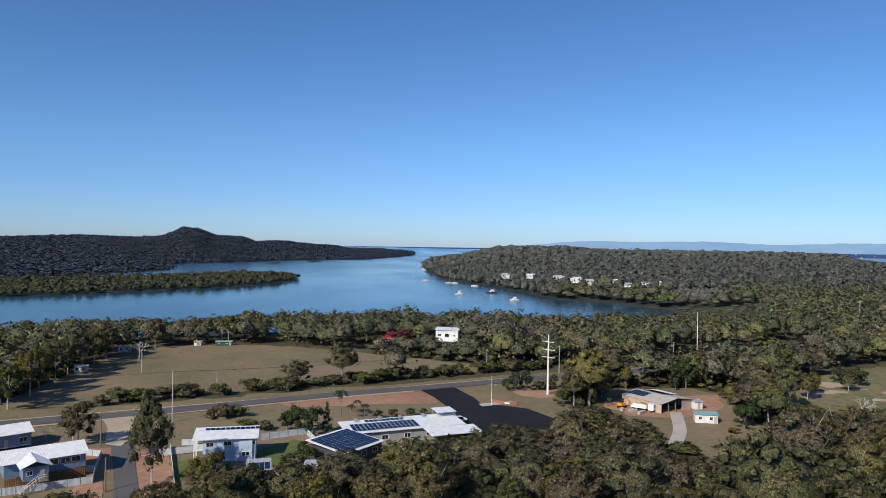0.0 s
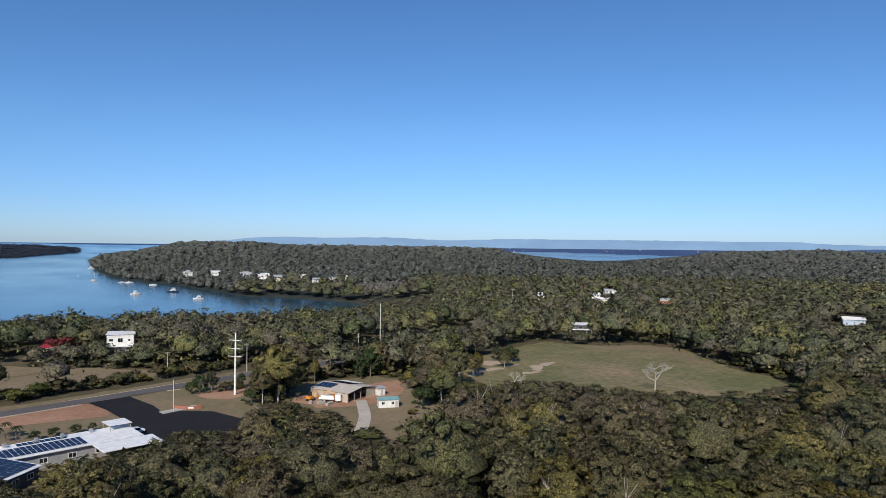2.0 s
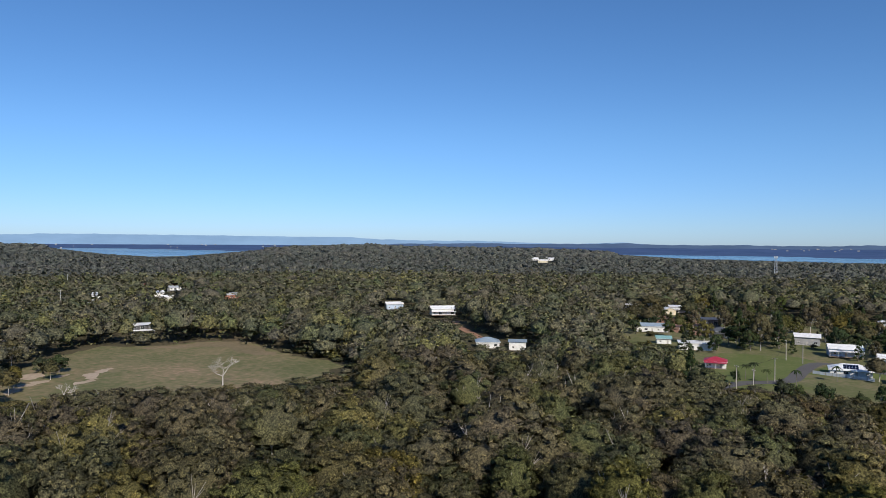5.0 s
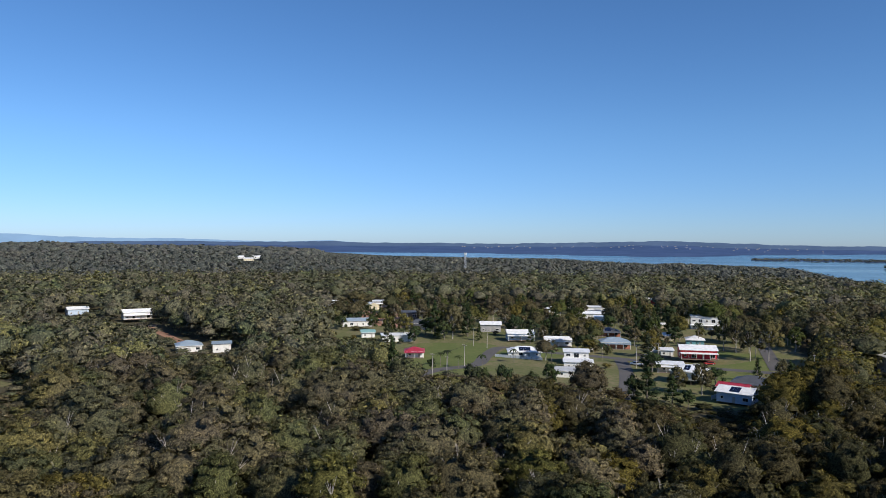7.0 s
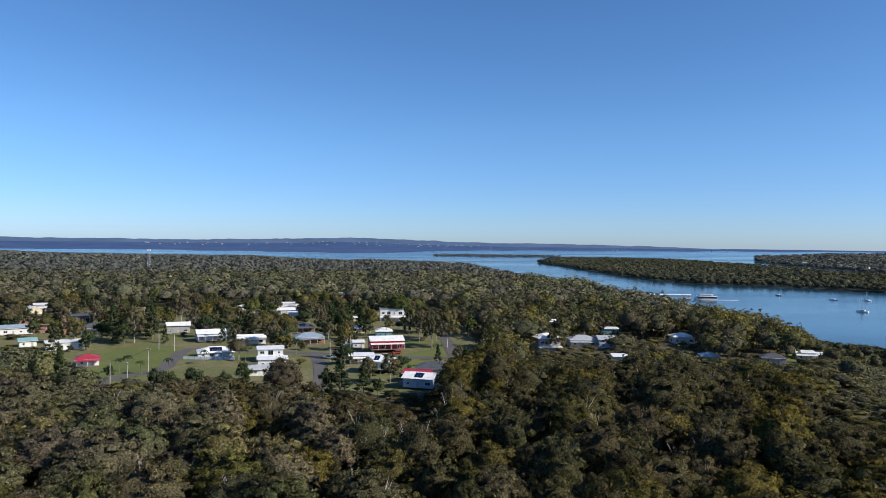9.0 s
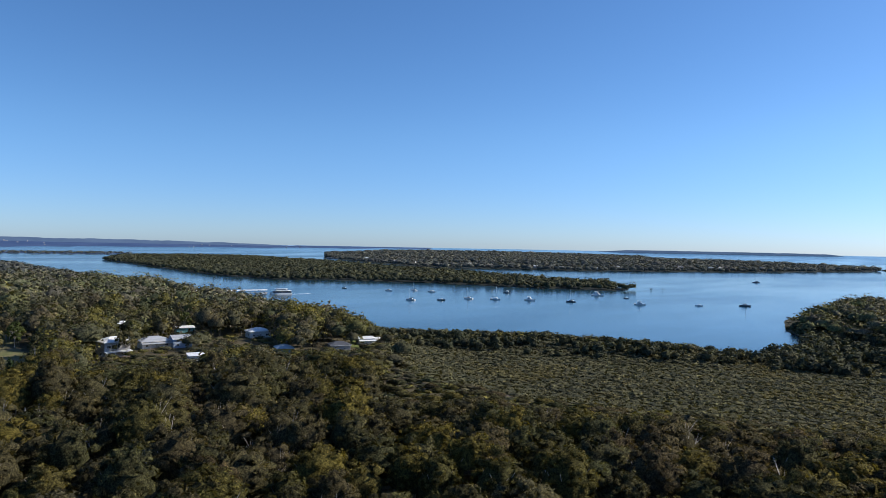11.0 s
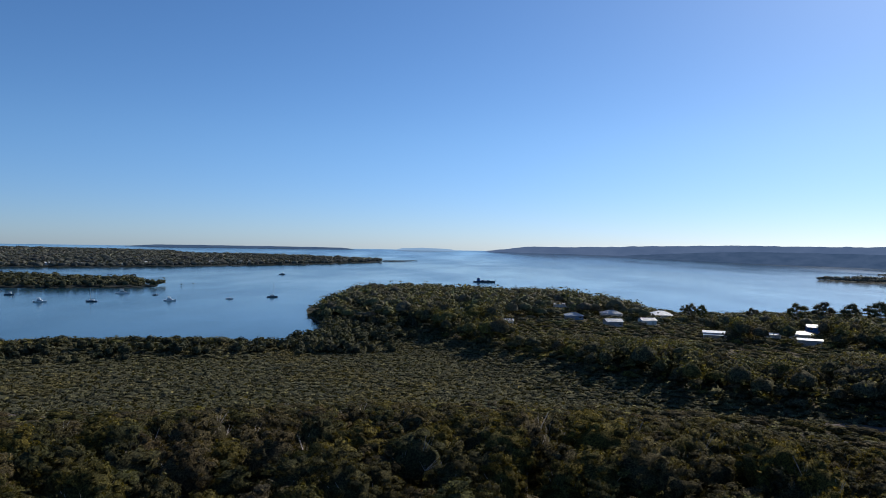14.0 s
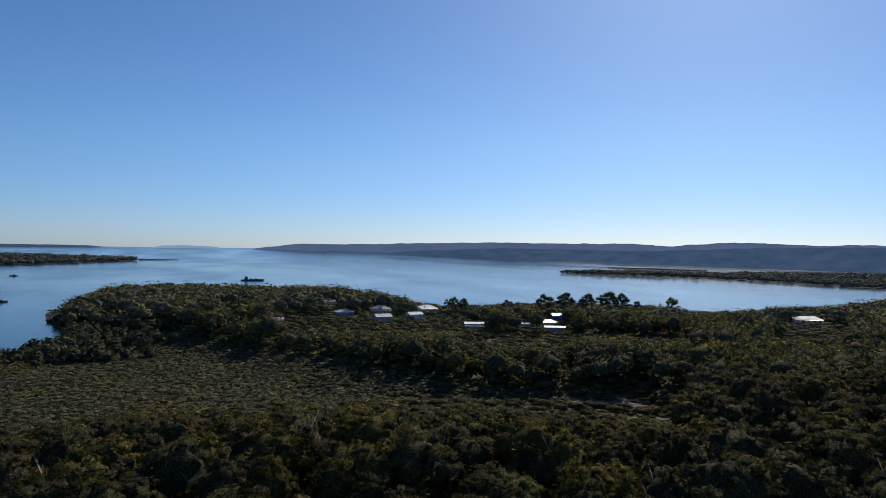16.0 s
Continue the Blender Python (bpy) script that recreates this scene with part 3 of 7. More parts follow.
# far ranges, their blue haze painted as emission
RANGE = ([4, 7, 10.3, 12.5, 15.6, 20.1, 25.3, 30.6, 38, 42.5, 47, 51.4, 54, 58, 62.4, 66, 70, 73.3, 76, 82, 88, 96, 108, 121, 126, 140],
         [-.1, .05, .40, .47, .42, .52, .32, .50, .49, .48, .45, .46, .30, .22, .24, .12, .05, .20, 0, .02, -.03, 0, -.2, -.12, -.2, -.38])
def far_range(az, el, d, name, label, wobble=0.04, mat=None, ends=2.0):
    """A ridge along the bearings az, el degrees high, d metres off (one distance, or one for each bearing)."""
    fine = np.arange(az[0], az[-1] + 0.01, 0.1)
    d = np.interp(fine, az, np.broadcast_to(np.asarray(d, float), len(az)))
    h = np.interp(fine, az, el) + np.array([noise.fractal((a * 0.9, float(d[0]) * 0.01, 0), 1.0, 2.0, 6) for a in fine]) * wobble
    fade = np.clip(np.minimum(fine - az[0], az[-1] - fine) / ends, 0, 1)
    z = 60 + d * np.tan(np.radians(h * fade - 0.5 * (1 - fade)))
    s, c = np.sin(np.radians(fine)), np.cos(np.radians(fine))
    n = len(fine)
    foot = np.minimum(sea(d) - 1, z - 0.5)
    rows = [np.column_stack([s * r, c * r, zz]) for r, zz in ((d - 60, foot), (d, z), (d + 60, foot))]
    i = np.arange(n - 1)
    f = np.concatenate([np.stack([i + k * n, i + 1 + k * n, i + 1 + (k + 1) * n, i + (k + 1) * n], 1) for k in (0, 1)])
    ob = mesh_object(name, np.concatenate(rows), f, [mat or M_RANGE], smooth_faces=True)
    return tagged(ob, label, "mountain range", kind="structure")


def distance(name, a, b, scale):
    """Far land through kilometres of air, haze painted as emission, woods a faint mottle."""
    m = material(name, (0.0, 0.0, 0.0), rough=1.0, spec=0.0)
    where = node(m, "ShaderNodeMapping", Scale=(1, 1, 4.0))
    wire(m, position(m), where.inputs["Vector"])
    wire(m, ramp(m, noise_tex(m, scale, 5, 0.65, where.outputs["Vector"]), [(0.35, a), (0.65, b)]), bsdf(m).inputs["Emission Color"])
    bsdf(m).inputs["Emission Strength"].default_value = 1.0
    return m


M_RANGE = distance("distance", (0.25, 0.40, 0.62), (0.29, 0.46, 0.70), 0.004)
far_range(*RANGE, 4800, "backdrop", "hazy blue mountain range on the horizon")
M_RANGE_NEAR = distance("haze_glow_nearer", (0.078, 0.125, 0.23), (0.10, 0.155, 0.275), 0.006)
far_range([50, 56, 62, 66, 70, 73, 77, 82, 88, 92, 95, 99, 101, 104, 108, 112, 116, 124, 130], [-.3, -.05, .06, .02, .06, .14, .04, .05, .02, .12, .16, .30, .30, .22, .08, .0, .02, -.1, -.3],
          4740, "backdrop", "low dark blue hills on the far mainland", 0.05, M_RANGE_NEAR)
M_SOUTH_FAR = distance("southern_ridge_haze", (0.085, 0.135, 0.25), (0.11, 0.165, 0.29), 0.006)
M_SOUTH = distance("southern_hills_haze", (0.048, 0.088, 0.170), (0.072, 0.118, 0.215), 0.010)
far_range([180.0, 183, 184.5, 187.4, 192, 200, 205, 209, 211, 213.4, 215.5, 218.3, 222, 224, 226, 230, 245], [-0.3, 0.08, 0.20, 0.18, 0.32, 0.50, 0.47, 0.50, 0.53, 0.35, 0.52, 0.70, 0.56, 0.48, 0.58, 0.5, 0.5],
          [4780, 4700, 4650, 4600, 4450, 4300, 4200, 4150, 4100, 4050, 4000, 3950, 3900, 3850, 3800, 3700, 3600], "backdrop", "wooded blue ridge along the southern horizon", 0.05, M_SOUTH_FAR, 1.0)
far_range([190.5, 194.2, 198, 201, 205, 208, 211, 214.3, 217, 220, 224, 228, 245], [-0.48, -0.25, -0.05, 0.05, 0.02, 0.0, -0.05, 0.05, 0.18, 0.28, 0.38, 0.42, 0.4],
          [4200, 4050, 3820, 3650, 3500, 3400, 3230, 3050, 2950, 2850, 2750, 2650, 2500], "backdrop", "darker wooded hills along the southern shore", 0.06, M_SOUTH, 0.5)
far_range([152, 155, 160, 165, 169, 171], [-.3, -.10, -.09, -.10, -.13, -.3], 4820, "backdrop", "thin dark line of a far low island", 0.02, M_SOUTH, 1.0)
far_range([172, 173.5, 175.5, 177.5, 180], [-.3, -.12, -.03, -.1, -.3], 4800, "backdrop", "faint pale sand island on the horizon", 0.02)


# ---- trees ----
def icosphere(level):
    bm = bmesh.new()
    bmesh.ops.create_icosphere(bm, subdivisions=level, radius=1.0)
    v = np.array([p.co for p in bm.verts])
    f = np.array([[p.index for p in q.verts] for q in bm.faces])
    bm.free()
    return v, f


ICO = {1: icosphere(1), 2: icosphere(2)}
_v, _f = ICO[1]
ICO[0] = (_v, _f[_v[_f].mean(1)[:, 2] > -0.6])


def unit(v):
    return v / (np.linalg.norm(v, axis=-1, keepdims=True) + 1e-9)


class Soup:
    """Collects triangles of leaf sprays (0), bark (1) and dense growth (2), with the way each one faces the light."""

    def __init__(self):
        self.v, self.f, self.m, self.nrm, self.n = [], [], [], [], 0

    def add(self, v, f, m, nrm=None):
        if nrm is None:
            nrm = np.zeros(v.shape)
            face = np.cross(v[f[:, 1]] - v[f[:, 0]], v[f[:, 2]] - v[f[:, 0]])
            for k in range(f.shape[1]):
                np.add.at(nrm, f[:, k], face)
        self.v.append(v)
        self.f.append(f + self.n)
        self.m.append(np.full(len(f), m))
        self.nrm.append(unit(nrm))
        self.n += len(v)

    def done(self):
        return np.concatenate(self.v), np.concatenate(self.f), np.concatenate(self.m), np.concatenate(self.nrm)

    def blob(self, rng, c, r, level=1, lump=0.13, lean=(0, 0, 0), under=1.0):
        v, f = ICO[level]
        v = v * np.where(v[:, 2:] < 0, (1, 1, under), 1)
        r = np.asarray(r)
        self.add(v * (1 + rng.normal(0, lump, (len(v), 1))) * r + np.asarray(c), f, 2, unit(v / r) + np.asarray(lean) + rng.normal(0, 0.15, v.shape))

    def sprays(self, rng, c, r, n, size, lift=0.35, lean=(0, 0, 0), near=0.62, far=1.18):
        """n leaf sprays over the upper face of a clump."""
        d = rng.normal(0, 1, (n, 3))
        d[:, 2] += lift
        d = unit(d)
        r = np.asarray(r)
        p = np.asarray(c) + d * r * rng.uniform(near, far, (n, 1))
        out = unit(d / r)
        nrm = unit(out + rng.normal(0, 0.3, (n, 3)))
        u = unit(np.cross(nrm, rng.normal(0, 1, (n, 3))))
        w = np.cross(nrm, u)
        s = size * rng.uniform(0.6, 1.4, (n, 1))
        v = np.stack([p + u * s, p - u * s * 0.6 + w * s * 0.8, p - u * s * 0.5 - w * s * 0.8], 1).reshape(-1, 3)
        soft = unit(out + np.asarray(lean) + rng.normal(0, 0.22, (n, 3)))
        self.add(v, np.arange(3 * n).reshape(-1, 3), 0, np.repeat(soft, 3, 0))

    def limb(self, a, b, r0, r1, k=4):
        a, b = np.asarray(a, float), np.asarray(b, float)
        d = (b - a) / (np.linalg.norm(b - a) + 1e-9)
        u = unit(np.cross(d, (0.3, 1, 0.2)))
        w = np.cross(d, u)
        ang = np.arange(k) * 2 * np.pi / k
        ring = np.cos(ang)[:, None] * u + np.sin(ang)[:, None] * w
        v = np.concatenate([a + ring * r0, b + ring * r1])
        i = np.arange(k)
        j = (i + 1) % k
        self.add(v, np.concatenate([np.stack([i, j, j + k], 1), np.stack([i, j + k, i + k], 1)]), 1, np.concatenate([ring, ring]))


def eucalypt(seed, clumps, level, sprays, size, limbs=True, tall=14.0, wide=5.2, bare=0.0, droop=0.40, skirt=True):
    """A gum tree, 14 m high: pale forked trunk under a broad uneven dome of many small leafy clumps."""
    rng = np.random.default_rng(seed)
    leaf, wood = Soup(), Soup()
    fork = np.array([rng.normal(0, 0.4), rng.normal(0, 0.4), tall * 0.34])
    p2, p3 = rng.uniform(0, 6.28, 2)
    if limbs:
        wood.limb((0, 0, -0.6), fork, 0.24, 0.17, 5)
        for k in range(4):
            a = k * 1.57 + rng.uniform(-0.5, 0.5)
            mid = fork + np.array([math.cos(a) * wide * 0.28, math.sin(a) * wide * 0.28, tall * rng.uniform(0.10, 0.18)])
            wood.limb(fork, mid, 0.15, 0.10, 4)
            for b in (-0.5, 0.45):
                out = wide * rng.uniform(0.45, 0.72)
                tip = np.array([math.cos(a + b) * out, math.sin(a + b) * out, tall * rng.uniform(0.60, 0.72)])
                wood.limb(mid, tip, 0.09, 0.03, 3)
    mid = np.array([0, 0, tall * (0.90 - droop)])
    dome = np.array([wide * 0.9, wide * 0.9, tall * droop])
    leaf.blob(rng, mid - (0, 0, tall * 0.02), dome * 0.84, level, 0.09, under=0.3)
    if skirt:
        leaf.sprays(rng, (rng.normal(0, wide * 0.2), rng.normal(0, wide * 0.2), tall * 0.22), (wide * 0.7, wide * 0.7, tall * 0.24), sprays, size * 1.2, 0.2)
    for k in range(clumps):
        a = k * 2.4 + rng.uniform(-0.35, 0.35)
        up = 1 - (k + 0.5) / clumps * 1.12 + rng.normal(0, 0.04)
        flat = math.sqrt(max(0.0, 1 - up * up))
        lobe = 1 + (0.13 * math.sin(2 * a + p2) + 0.11 * math.sin(3 * a + p3)) * flat
        way = np.array([math.cos(a) * flat, math.sin(a) * flat, up])
        c = mid + way * dome * lobe * rng.uniform(0.84, 1.0)
        r = wide * 1.15 / math.sqrt(clumps) * rng.uniform(0.7, 1.3)
        rr = np.array([r, r, r * rng.uniform(0.62, 0.85)])
        if rng.random() < bare:
            if limbs:
                for _ in range(6):
                    wood.limb(fork * 0.2 + c * 0.8 - (0, 0, 0.8), c + rng.normal(0, r * 0.5, 3), 0.045, 0.012, 3)
            continue
        lean = 1.1 * unit(way / dome * wide)
        if clumps > 10:
            leaf.blob(rng, c, rr * 0.6, 0, 0.2, lean)
        leaf.sprays(rng, c, rr, sprays, size, 0.2, lean)
    return leaf.done(), (wood.done() if limbs else None)


def scatter(name, kinds, x, y, z, scale, squash, mats, rng, label, category):
    """One mesh of many plants, each a turned and scaled copy of one of the kinds, with a tone of its own."""
    V, T, M, N, C, base = [], [], [], [], [], 0
    pick = rng.integers(0, len(kinds), len(x))
    turn = rng.uniform(0, 2 * np.pi, len(x))
    tone = rng.random(len(x))
    for k, (v, t, m, nr) in enumerate(kinds):
        i = np.nonzero(pick == k)[0]
        if not len(i):
            continue
        c, s = np.cos(turn[i])[:, None], np.sin(turn[i])[:, None]
        w = (scale[i] * squash[i])[:, None]
        P = np.stack([(v[:, 0] * c - v[:, 1] * s) * w + x[i][:, None], (v[:, 0] * s + v[:, 1] * c) * w + y[i][:, None],
                      v[:, 2] * scale[i][:, None] + z[i][:, None]], -1)
        V.append(P.reshape(-1, 3))
        N.append(np.stack([nr[:, 0] * c - nr[:, 1] * s, nr[:, 0] * s + nr[:, 1] * c, np.broadcast_to(nr[:, 2], (len(i), len(v)))], -1).reshape(-1, 3))
        T.append((t[None] + (np.arange(len(i)) * len(v))[:, None, None]).reshape(-1, 3) + base)
        M.append(np.tile(m, len(i)))
        C.append(np.repeat(tone[i], len(v)))
        base += len(i) * len(v)
    ob = mesh_object(name, np.concatenate(V), np.concatenate(T), mats, np.concatenate(M), smooth_faces=True, normals=np.concatenate(N), tone=np.concatenate(C))
    return tagged(ob, label, category, kind="stuff")


def joined(leaf, wood):
    if wood is None:
        return leaf
    return np.concatenate([leaf[0], wood[0]]), np.concatenate([leaf[1], wood[1] + len(leaf[0])]), np.concatenate([leaf[2], wood[2]]), np.concatenate([leaf[3], wood[3]])


def grid_points(rng, spacing, r0, r1, a0=0.0, a1=360.0):
    n = int(r1 / spacing) + 1
    gx, gy = np.meshgrid(np.arange(-n, n + 1) * float(spacing), np.arange(-n, n + 1) * float(spacing))
    gx[::2] += spacing / 2
    x, y = gx.ravel(), gy.ravel()
    x = x + rng.uniform(-0.38, 0.38, x.shape) * spacing
    y = y + rng.uniform(-0.38, 0.38, y.shape) * spacing
    d = np.hypot(x, y)
    az = (np.degrees(np.arctan2(x, y)) - a0) % 360
    keep = (d >= r0) & (d < r1) & (az < a1 - a0)
    return x[keep], y[keep]


# how high the tree tops stand against the view, by bearing: keeps the water and the clearings in sight over them
SKYLINE = ([-60, -32, -28, -21, -16, -10, -3, 1, 5.4, 10, 14, 19, 21, 24, 27, 30, 33.2, 36.6, 39.2, 42.2, 45, 48, 70, 73, 78, 84, 92, 95, 98, 99, 101, 105, 109, 111, 114.2, 116.3, 118, 119.3, 121, 123, 126.5, 129.3, 131, 134, 135,
            141, 148, 156, 160, 164.5, 166.4, 167.8, 169, 171, 175.5, 181, 187.4, 192, 194.8, 199, 205, 210, 213.5, 216, 221, 225, 228, 240],
           [-4.7, -5.6, -5.6, -5.75, -5.1, -5.2, -4.8, -4.9, -5.0, -5.1, -5.0, -4.8, -3, 2, 2, -0.5, -0.98, -1.31, -1.28, -0.85, -0.5, 2, 2, -0.75, -1.0, -1.05, -1.05, -1.19, -1.3, -1.4, -1.25, -1.4, -1.45, -1.85, -2.3, -2.6, -2.5, -2.85, -3.3, -3.5, -4.0, -4.6, -4.5, -5.7, -6.7,
            -6.9, -6.8, -7.1, -7.2, -7.4, -6.2, -4.2, -3.5, -2.95, -2.9, -3.1, -3.1, -3.75, -4.85, -4.6, -4.25, -4.3, -4.3, -4.65, -4.05, -3.7, -3.0, -2.5])
# stretches where low growth stands in front of a clearing: bearings, angle of sight, reach
LOW = [(-32, -19, -17.0, 190), (-19, -9, -16.6, 190), (-9, -6.5, -15.6, 205), (-6.5, -2, -14.3, 215), (-2, 3, -15.0, 210), (3, 7, -14.0, 205), (7, 10, -14.6, 215),
       (10, 13.5, -12.4, 225), (13.5, 17.5, -13.2, 225), (17.5, 23.5, -15.3, 210), (23.5, 25.5, -13.2, 215), (25.5, 29, -10.8, 240), (29, 38, -10.5, 235), (38, 45, -10.6, 243), (45, 53, -10.9, 286), (60, 62.8, -7.3, 400),
       (-6, 4, -7.0, 350), (14.8, 24.5, -4.75, 690), (57, 61, -5.9, 470), (53.5, 57, -4.9, 510), (61, 67, -8.3, 362),
       (73, 78, -7.3, 400), (78, 80.5, -8.4, 340), (80.5, 84, -10.4, 290), (84, 91, -10.3, 300), (91, 97, -11.0, 290), (97, 101, -11.8, 260), (101, 104, -12.6, 250), (104, 108, -13.0, 240),
       (113.5, 117, -8.9, 330), (117, 121.5, -8.8, 345), (121.5, 127, -7.9, 380), (127, 130, -8.5, 320), (130, 137, -8.2, 340),
       (135, 147, -11.9, 300), (147, 200, -12.3, 262), (200, 215, -12.6, 270),
       (183, 198, -6.6, 520), (197.5, 206, -7.35, 420), (205, 215, -6.6, 420), (221, 226, -6.0, 560)]


def caps(x, y, ground_z, rng, open_front=0.8):
    """The tallest a tree may be at each place."""
    d = np.hypot(x, y)
    az = (np.degrees(np.arctan2(x, y)) + 90) % 360 - 90
    e = np.interp(az, *SKYLINE)
    e = e + (0.16 - np.abs(rng.normal(0, 0.55, x.shape))) * np.where(e > -2, 0.2, 1.0)
    e = np.where((az < 24) & (d > 720), 2.0, e)
    top = 60 + d * np.tan(np.radians(e)) - ground_z
    for a0, a1, el, reach in LOW:
        hit = (az > a0) & (az < a1) & (d < reach)
        e2 = el - np.abs(rng.normal(0, 0.5, x.shape))
        top = np.where(hit, np.minimum(top, 60 + d * np.tan(np.radians(e2)) - ground_z), top)
    for hx, hy, hr in KEEP_OFF:
        hd, ha = math.hypot(hx, hy), math.degrees(math.atan2(hx, hy))
        off = np.abs((az - ha + 180) % 360 - 180)
        hit = (off < math.degrees((hr - 2) * open_front / hd)) & (d < hd) & (d > hd * 0.7)
        sight = (lie_at(hx, hy) + 1.6 - 60) / hd * d + 60 - np.abs(rng.normal(0, 1.2, x.shape))
        top = np.where(hit, np.minimum(top, sight - ground_z), top)
    return top


KEEP_OFF = []   # x, y, radius kept free of trees (houses, sheds)


def open_ground(x, y):
    free = np.ones(x.shape, bool)
    for poly, margin in ((FIELD_W, 1), (FIELD_E, 1), (CARPARK, 3), (YARD, 1), (VILLAGE, 2), (WESTBLOCK, 0)):
        free &= signed(poly, x, y) < -margin
    for line, half in ((ROAD_N, 17), (LANE, 5), (ROAD_V, 6), (ROAD_V2, 6), (ROAD_V3, 6), (DIRT_ROAD, 6.5)):
        free &= edge_distance(line, x, y, closed=False) > half
    for hx, hy, hr in KEEP_OFF:
        free &= np.hypot(x - hx, y - hy) > hr
    return free


# ---- houses ----
def painted(name, color, rough=0.55, ribs=0.0, along="X"):
    """Painted boards or sheet metal with weathering; ribs: spacing of the sheet's ribs."""
    m = material(name, color, rough=rough, spec=0.35)
    stain = ramp(m, noise_tex(m, 0.7, 5), [(0.3, tuple(c * 0.80 for c in color)), (0.6, color), (0.8, tuple(min(1, c * 1.06) for c in color))])
    wire(m, stain, bsdf(m).inputs["Base Color"])
    if ribs:
        tc = node(m, "ShaderNodeTexCoord")
        w = node(m, "ShaderNodeTexWave", Scale=1.0 / ribs / 3.2, Distortion=0.0)
        w.bands_direction = along
        wire(m, tc.outputs["Object"], w.inputs["Vector"])
        bumped(m, w.outputs["Fac"], 0.5, 0.04)
    return m


WALLS = {"white": painted("white_boards", (0.72, 0.72, 0.70), ribs=0.2, along="Z"), "blue": painted("blue_grey_boards", (0.17, 0.24, 0.36), ribs=0.2, along="Z"),
         "pale": painted("pale_blue_boards", (0.42, 0.52, 0.66), ribs=0.2, along="Z"), "cream": painted("cream_boards", (0.66, 0.58, 0.42), ribs=0.2, along="Z"),
         "grey": painted("grey_boards", (0.33, 0.33, 0.34), ribs=0.2, along="Z"), "brick": painted("red_brick", (0.36, 0.15, 0.10), 0.85, ribs=0.09, along="Z"),
         "red": painted("red_boards", (0.50, 0.03, 0.04), ribs=0.2, along="Z"), "teal": painted("teal_boards", (0.18, 0.42, 0.46), ribs=0.2, along="Z"),
         "dark": painted("charcoal_boards", (0.06, 0.06, 0.065), ribs=0.2, along="Z"), "yellow": painted("yellow_boards", (0.70, 0.46, 0.10), ribs=0.2, along="Z"),
         "tan": painted("tan_sheet", (0.46, 0.40, 0.33), ribs=0.25, along="X"), "deep": painted("deep_blue_boards", (0.03, 0.14, 0.36), ribs=0.2, along="Z")}
ROOFS = {"white": painted("white_roof_sheet", (0.78, 0.79, 0.80), 0.4, 0.25), "grey": painted("grey_roof_sheet", (0.40, 0.42, 0.45), 0.4, 0.25),
         "dark": painted("charcoal_roof_sheet", (0.09, 0.095, 0.105), 0.45, 0.25), "red": painted("red_roof_sheet", (0.38, 0.035, 0.06), 0.45, 0.25),
         "blue": painted("blue_grey_roof_sheet", (0.26, 0.33, 0.40), 0.4, 0.25), "teal": painted("teal_roof_sheet", (0.22, 0.40, 0.40), 0.4, 0.25),
         "rust": painted("orange_tile_roof", (0.50, 0.16, 0.07), 0.7, 0.3)}
WORDS = {"white": "white", "blue": "blue-grey", "pale": "pale blue", "cream": "cream", "grey": "grey", "brick": "red brick", "red": "red", "teal": "teal", "dark": "charcoal",
         "yellow": "yellow", "tan": "tan", "deep": "deep blue", "rust": "orange tiled"}
M_TRIM = painted("white_trim", (0.80, 0.80, 0.78), 0.5)
M_TIMBER = earthy("weathered_timber", [(0.3, (0.13, 0.10, 0.08)), (0.7, (0.26, 0.21, 0.17))], big=0.4, small=4, bump=0.02)
M_GLASS = material("window_glass", (0.015, 0.02, 0.025), rough=0.06, spec=0.6)
M_PANEL = material("solar_cells", (0.008, 0.012, 0.035), rough=0.12, spec=0.6)
M_STEEL = material("galvanised_steel", (0.55, 0.56, 0.57), rough=0.4, metal=0.7)


def shared(name, bm, mat):
    me = bpy.data.meshes.new(name)
    bmesh.ops.recalc_face_normals(bm, faces=bm.faces[:])
    bm.to_mesh(me)
    bm.free()
    me.materials.append(mat)
    return me


def window_meshes(w, h):
    bm = bmesh.new()
    t = 0.09
    box(bm, (w, 0.10, t), (0, 0, h - t / 2))
    box(bm, (w, 0.14, t), (0, 0, t / 2))
    box(bm, (t, 0.10, h - 2 * t), (-w / 2 + t / 2, 0, h / 2))
    box(bm, (t, 0.10, h - 2 * t), (w / 2 - t / 2, 0, h / 2))
    box(bm, (0.05, 0.08, h - 2 * t), (0, 0, h / 2))
    frame_me = shared("window", bm, M_TRIM)
    bm = bmesh.new()
    box(bm, (w - 2 * t, 0.04, h - 2 * t), (0, 0.01, h / 2))
    return frame_me, shared("pane", bm, M_GLASS)


WINDOW = {"wide": window_meshes(1.8, 1.2), "small": window_meshes(1.0, 1.0), "tall": window_meshes(2.2, 2.0)}
_bm = bmesh.new()
box(_bm, (1.0, 1.65, 0.045), (0, 0, 0), 0.008)
PANEL_MESH = shared("solar_panel", _bm, M_PANEL)
_bm = bmesh.new()
box(_bm, (0.85, 0.07, 2.0), (0, 0, 1.0), 0.01)
DOOR_MESH = shared("door", _bm, painted("door_paint", (0.42, 0.40, 0.38)))


def child(name, me, parent, m):
    ob = new(name, me)
    ob.parent = parent
    ob.matrix_basis = m
    return ob


def add_window(house_ob, kind, m):
    f = child("window", WINDOW[kind][0], house_ob, m)
    child("pane", WINDOW[kind][1], f, Matrix())


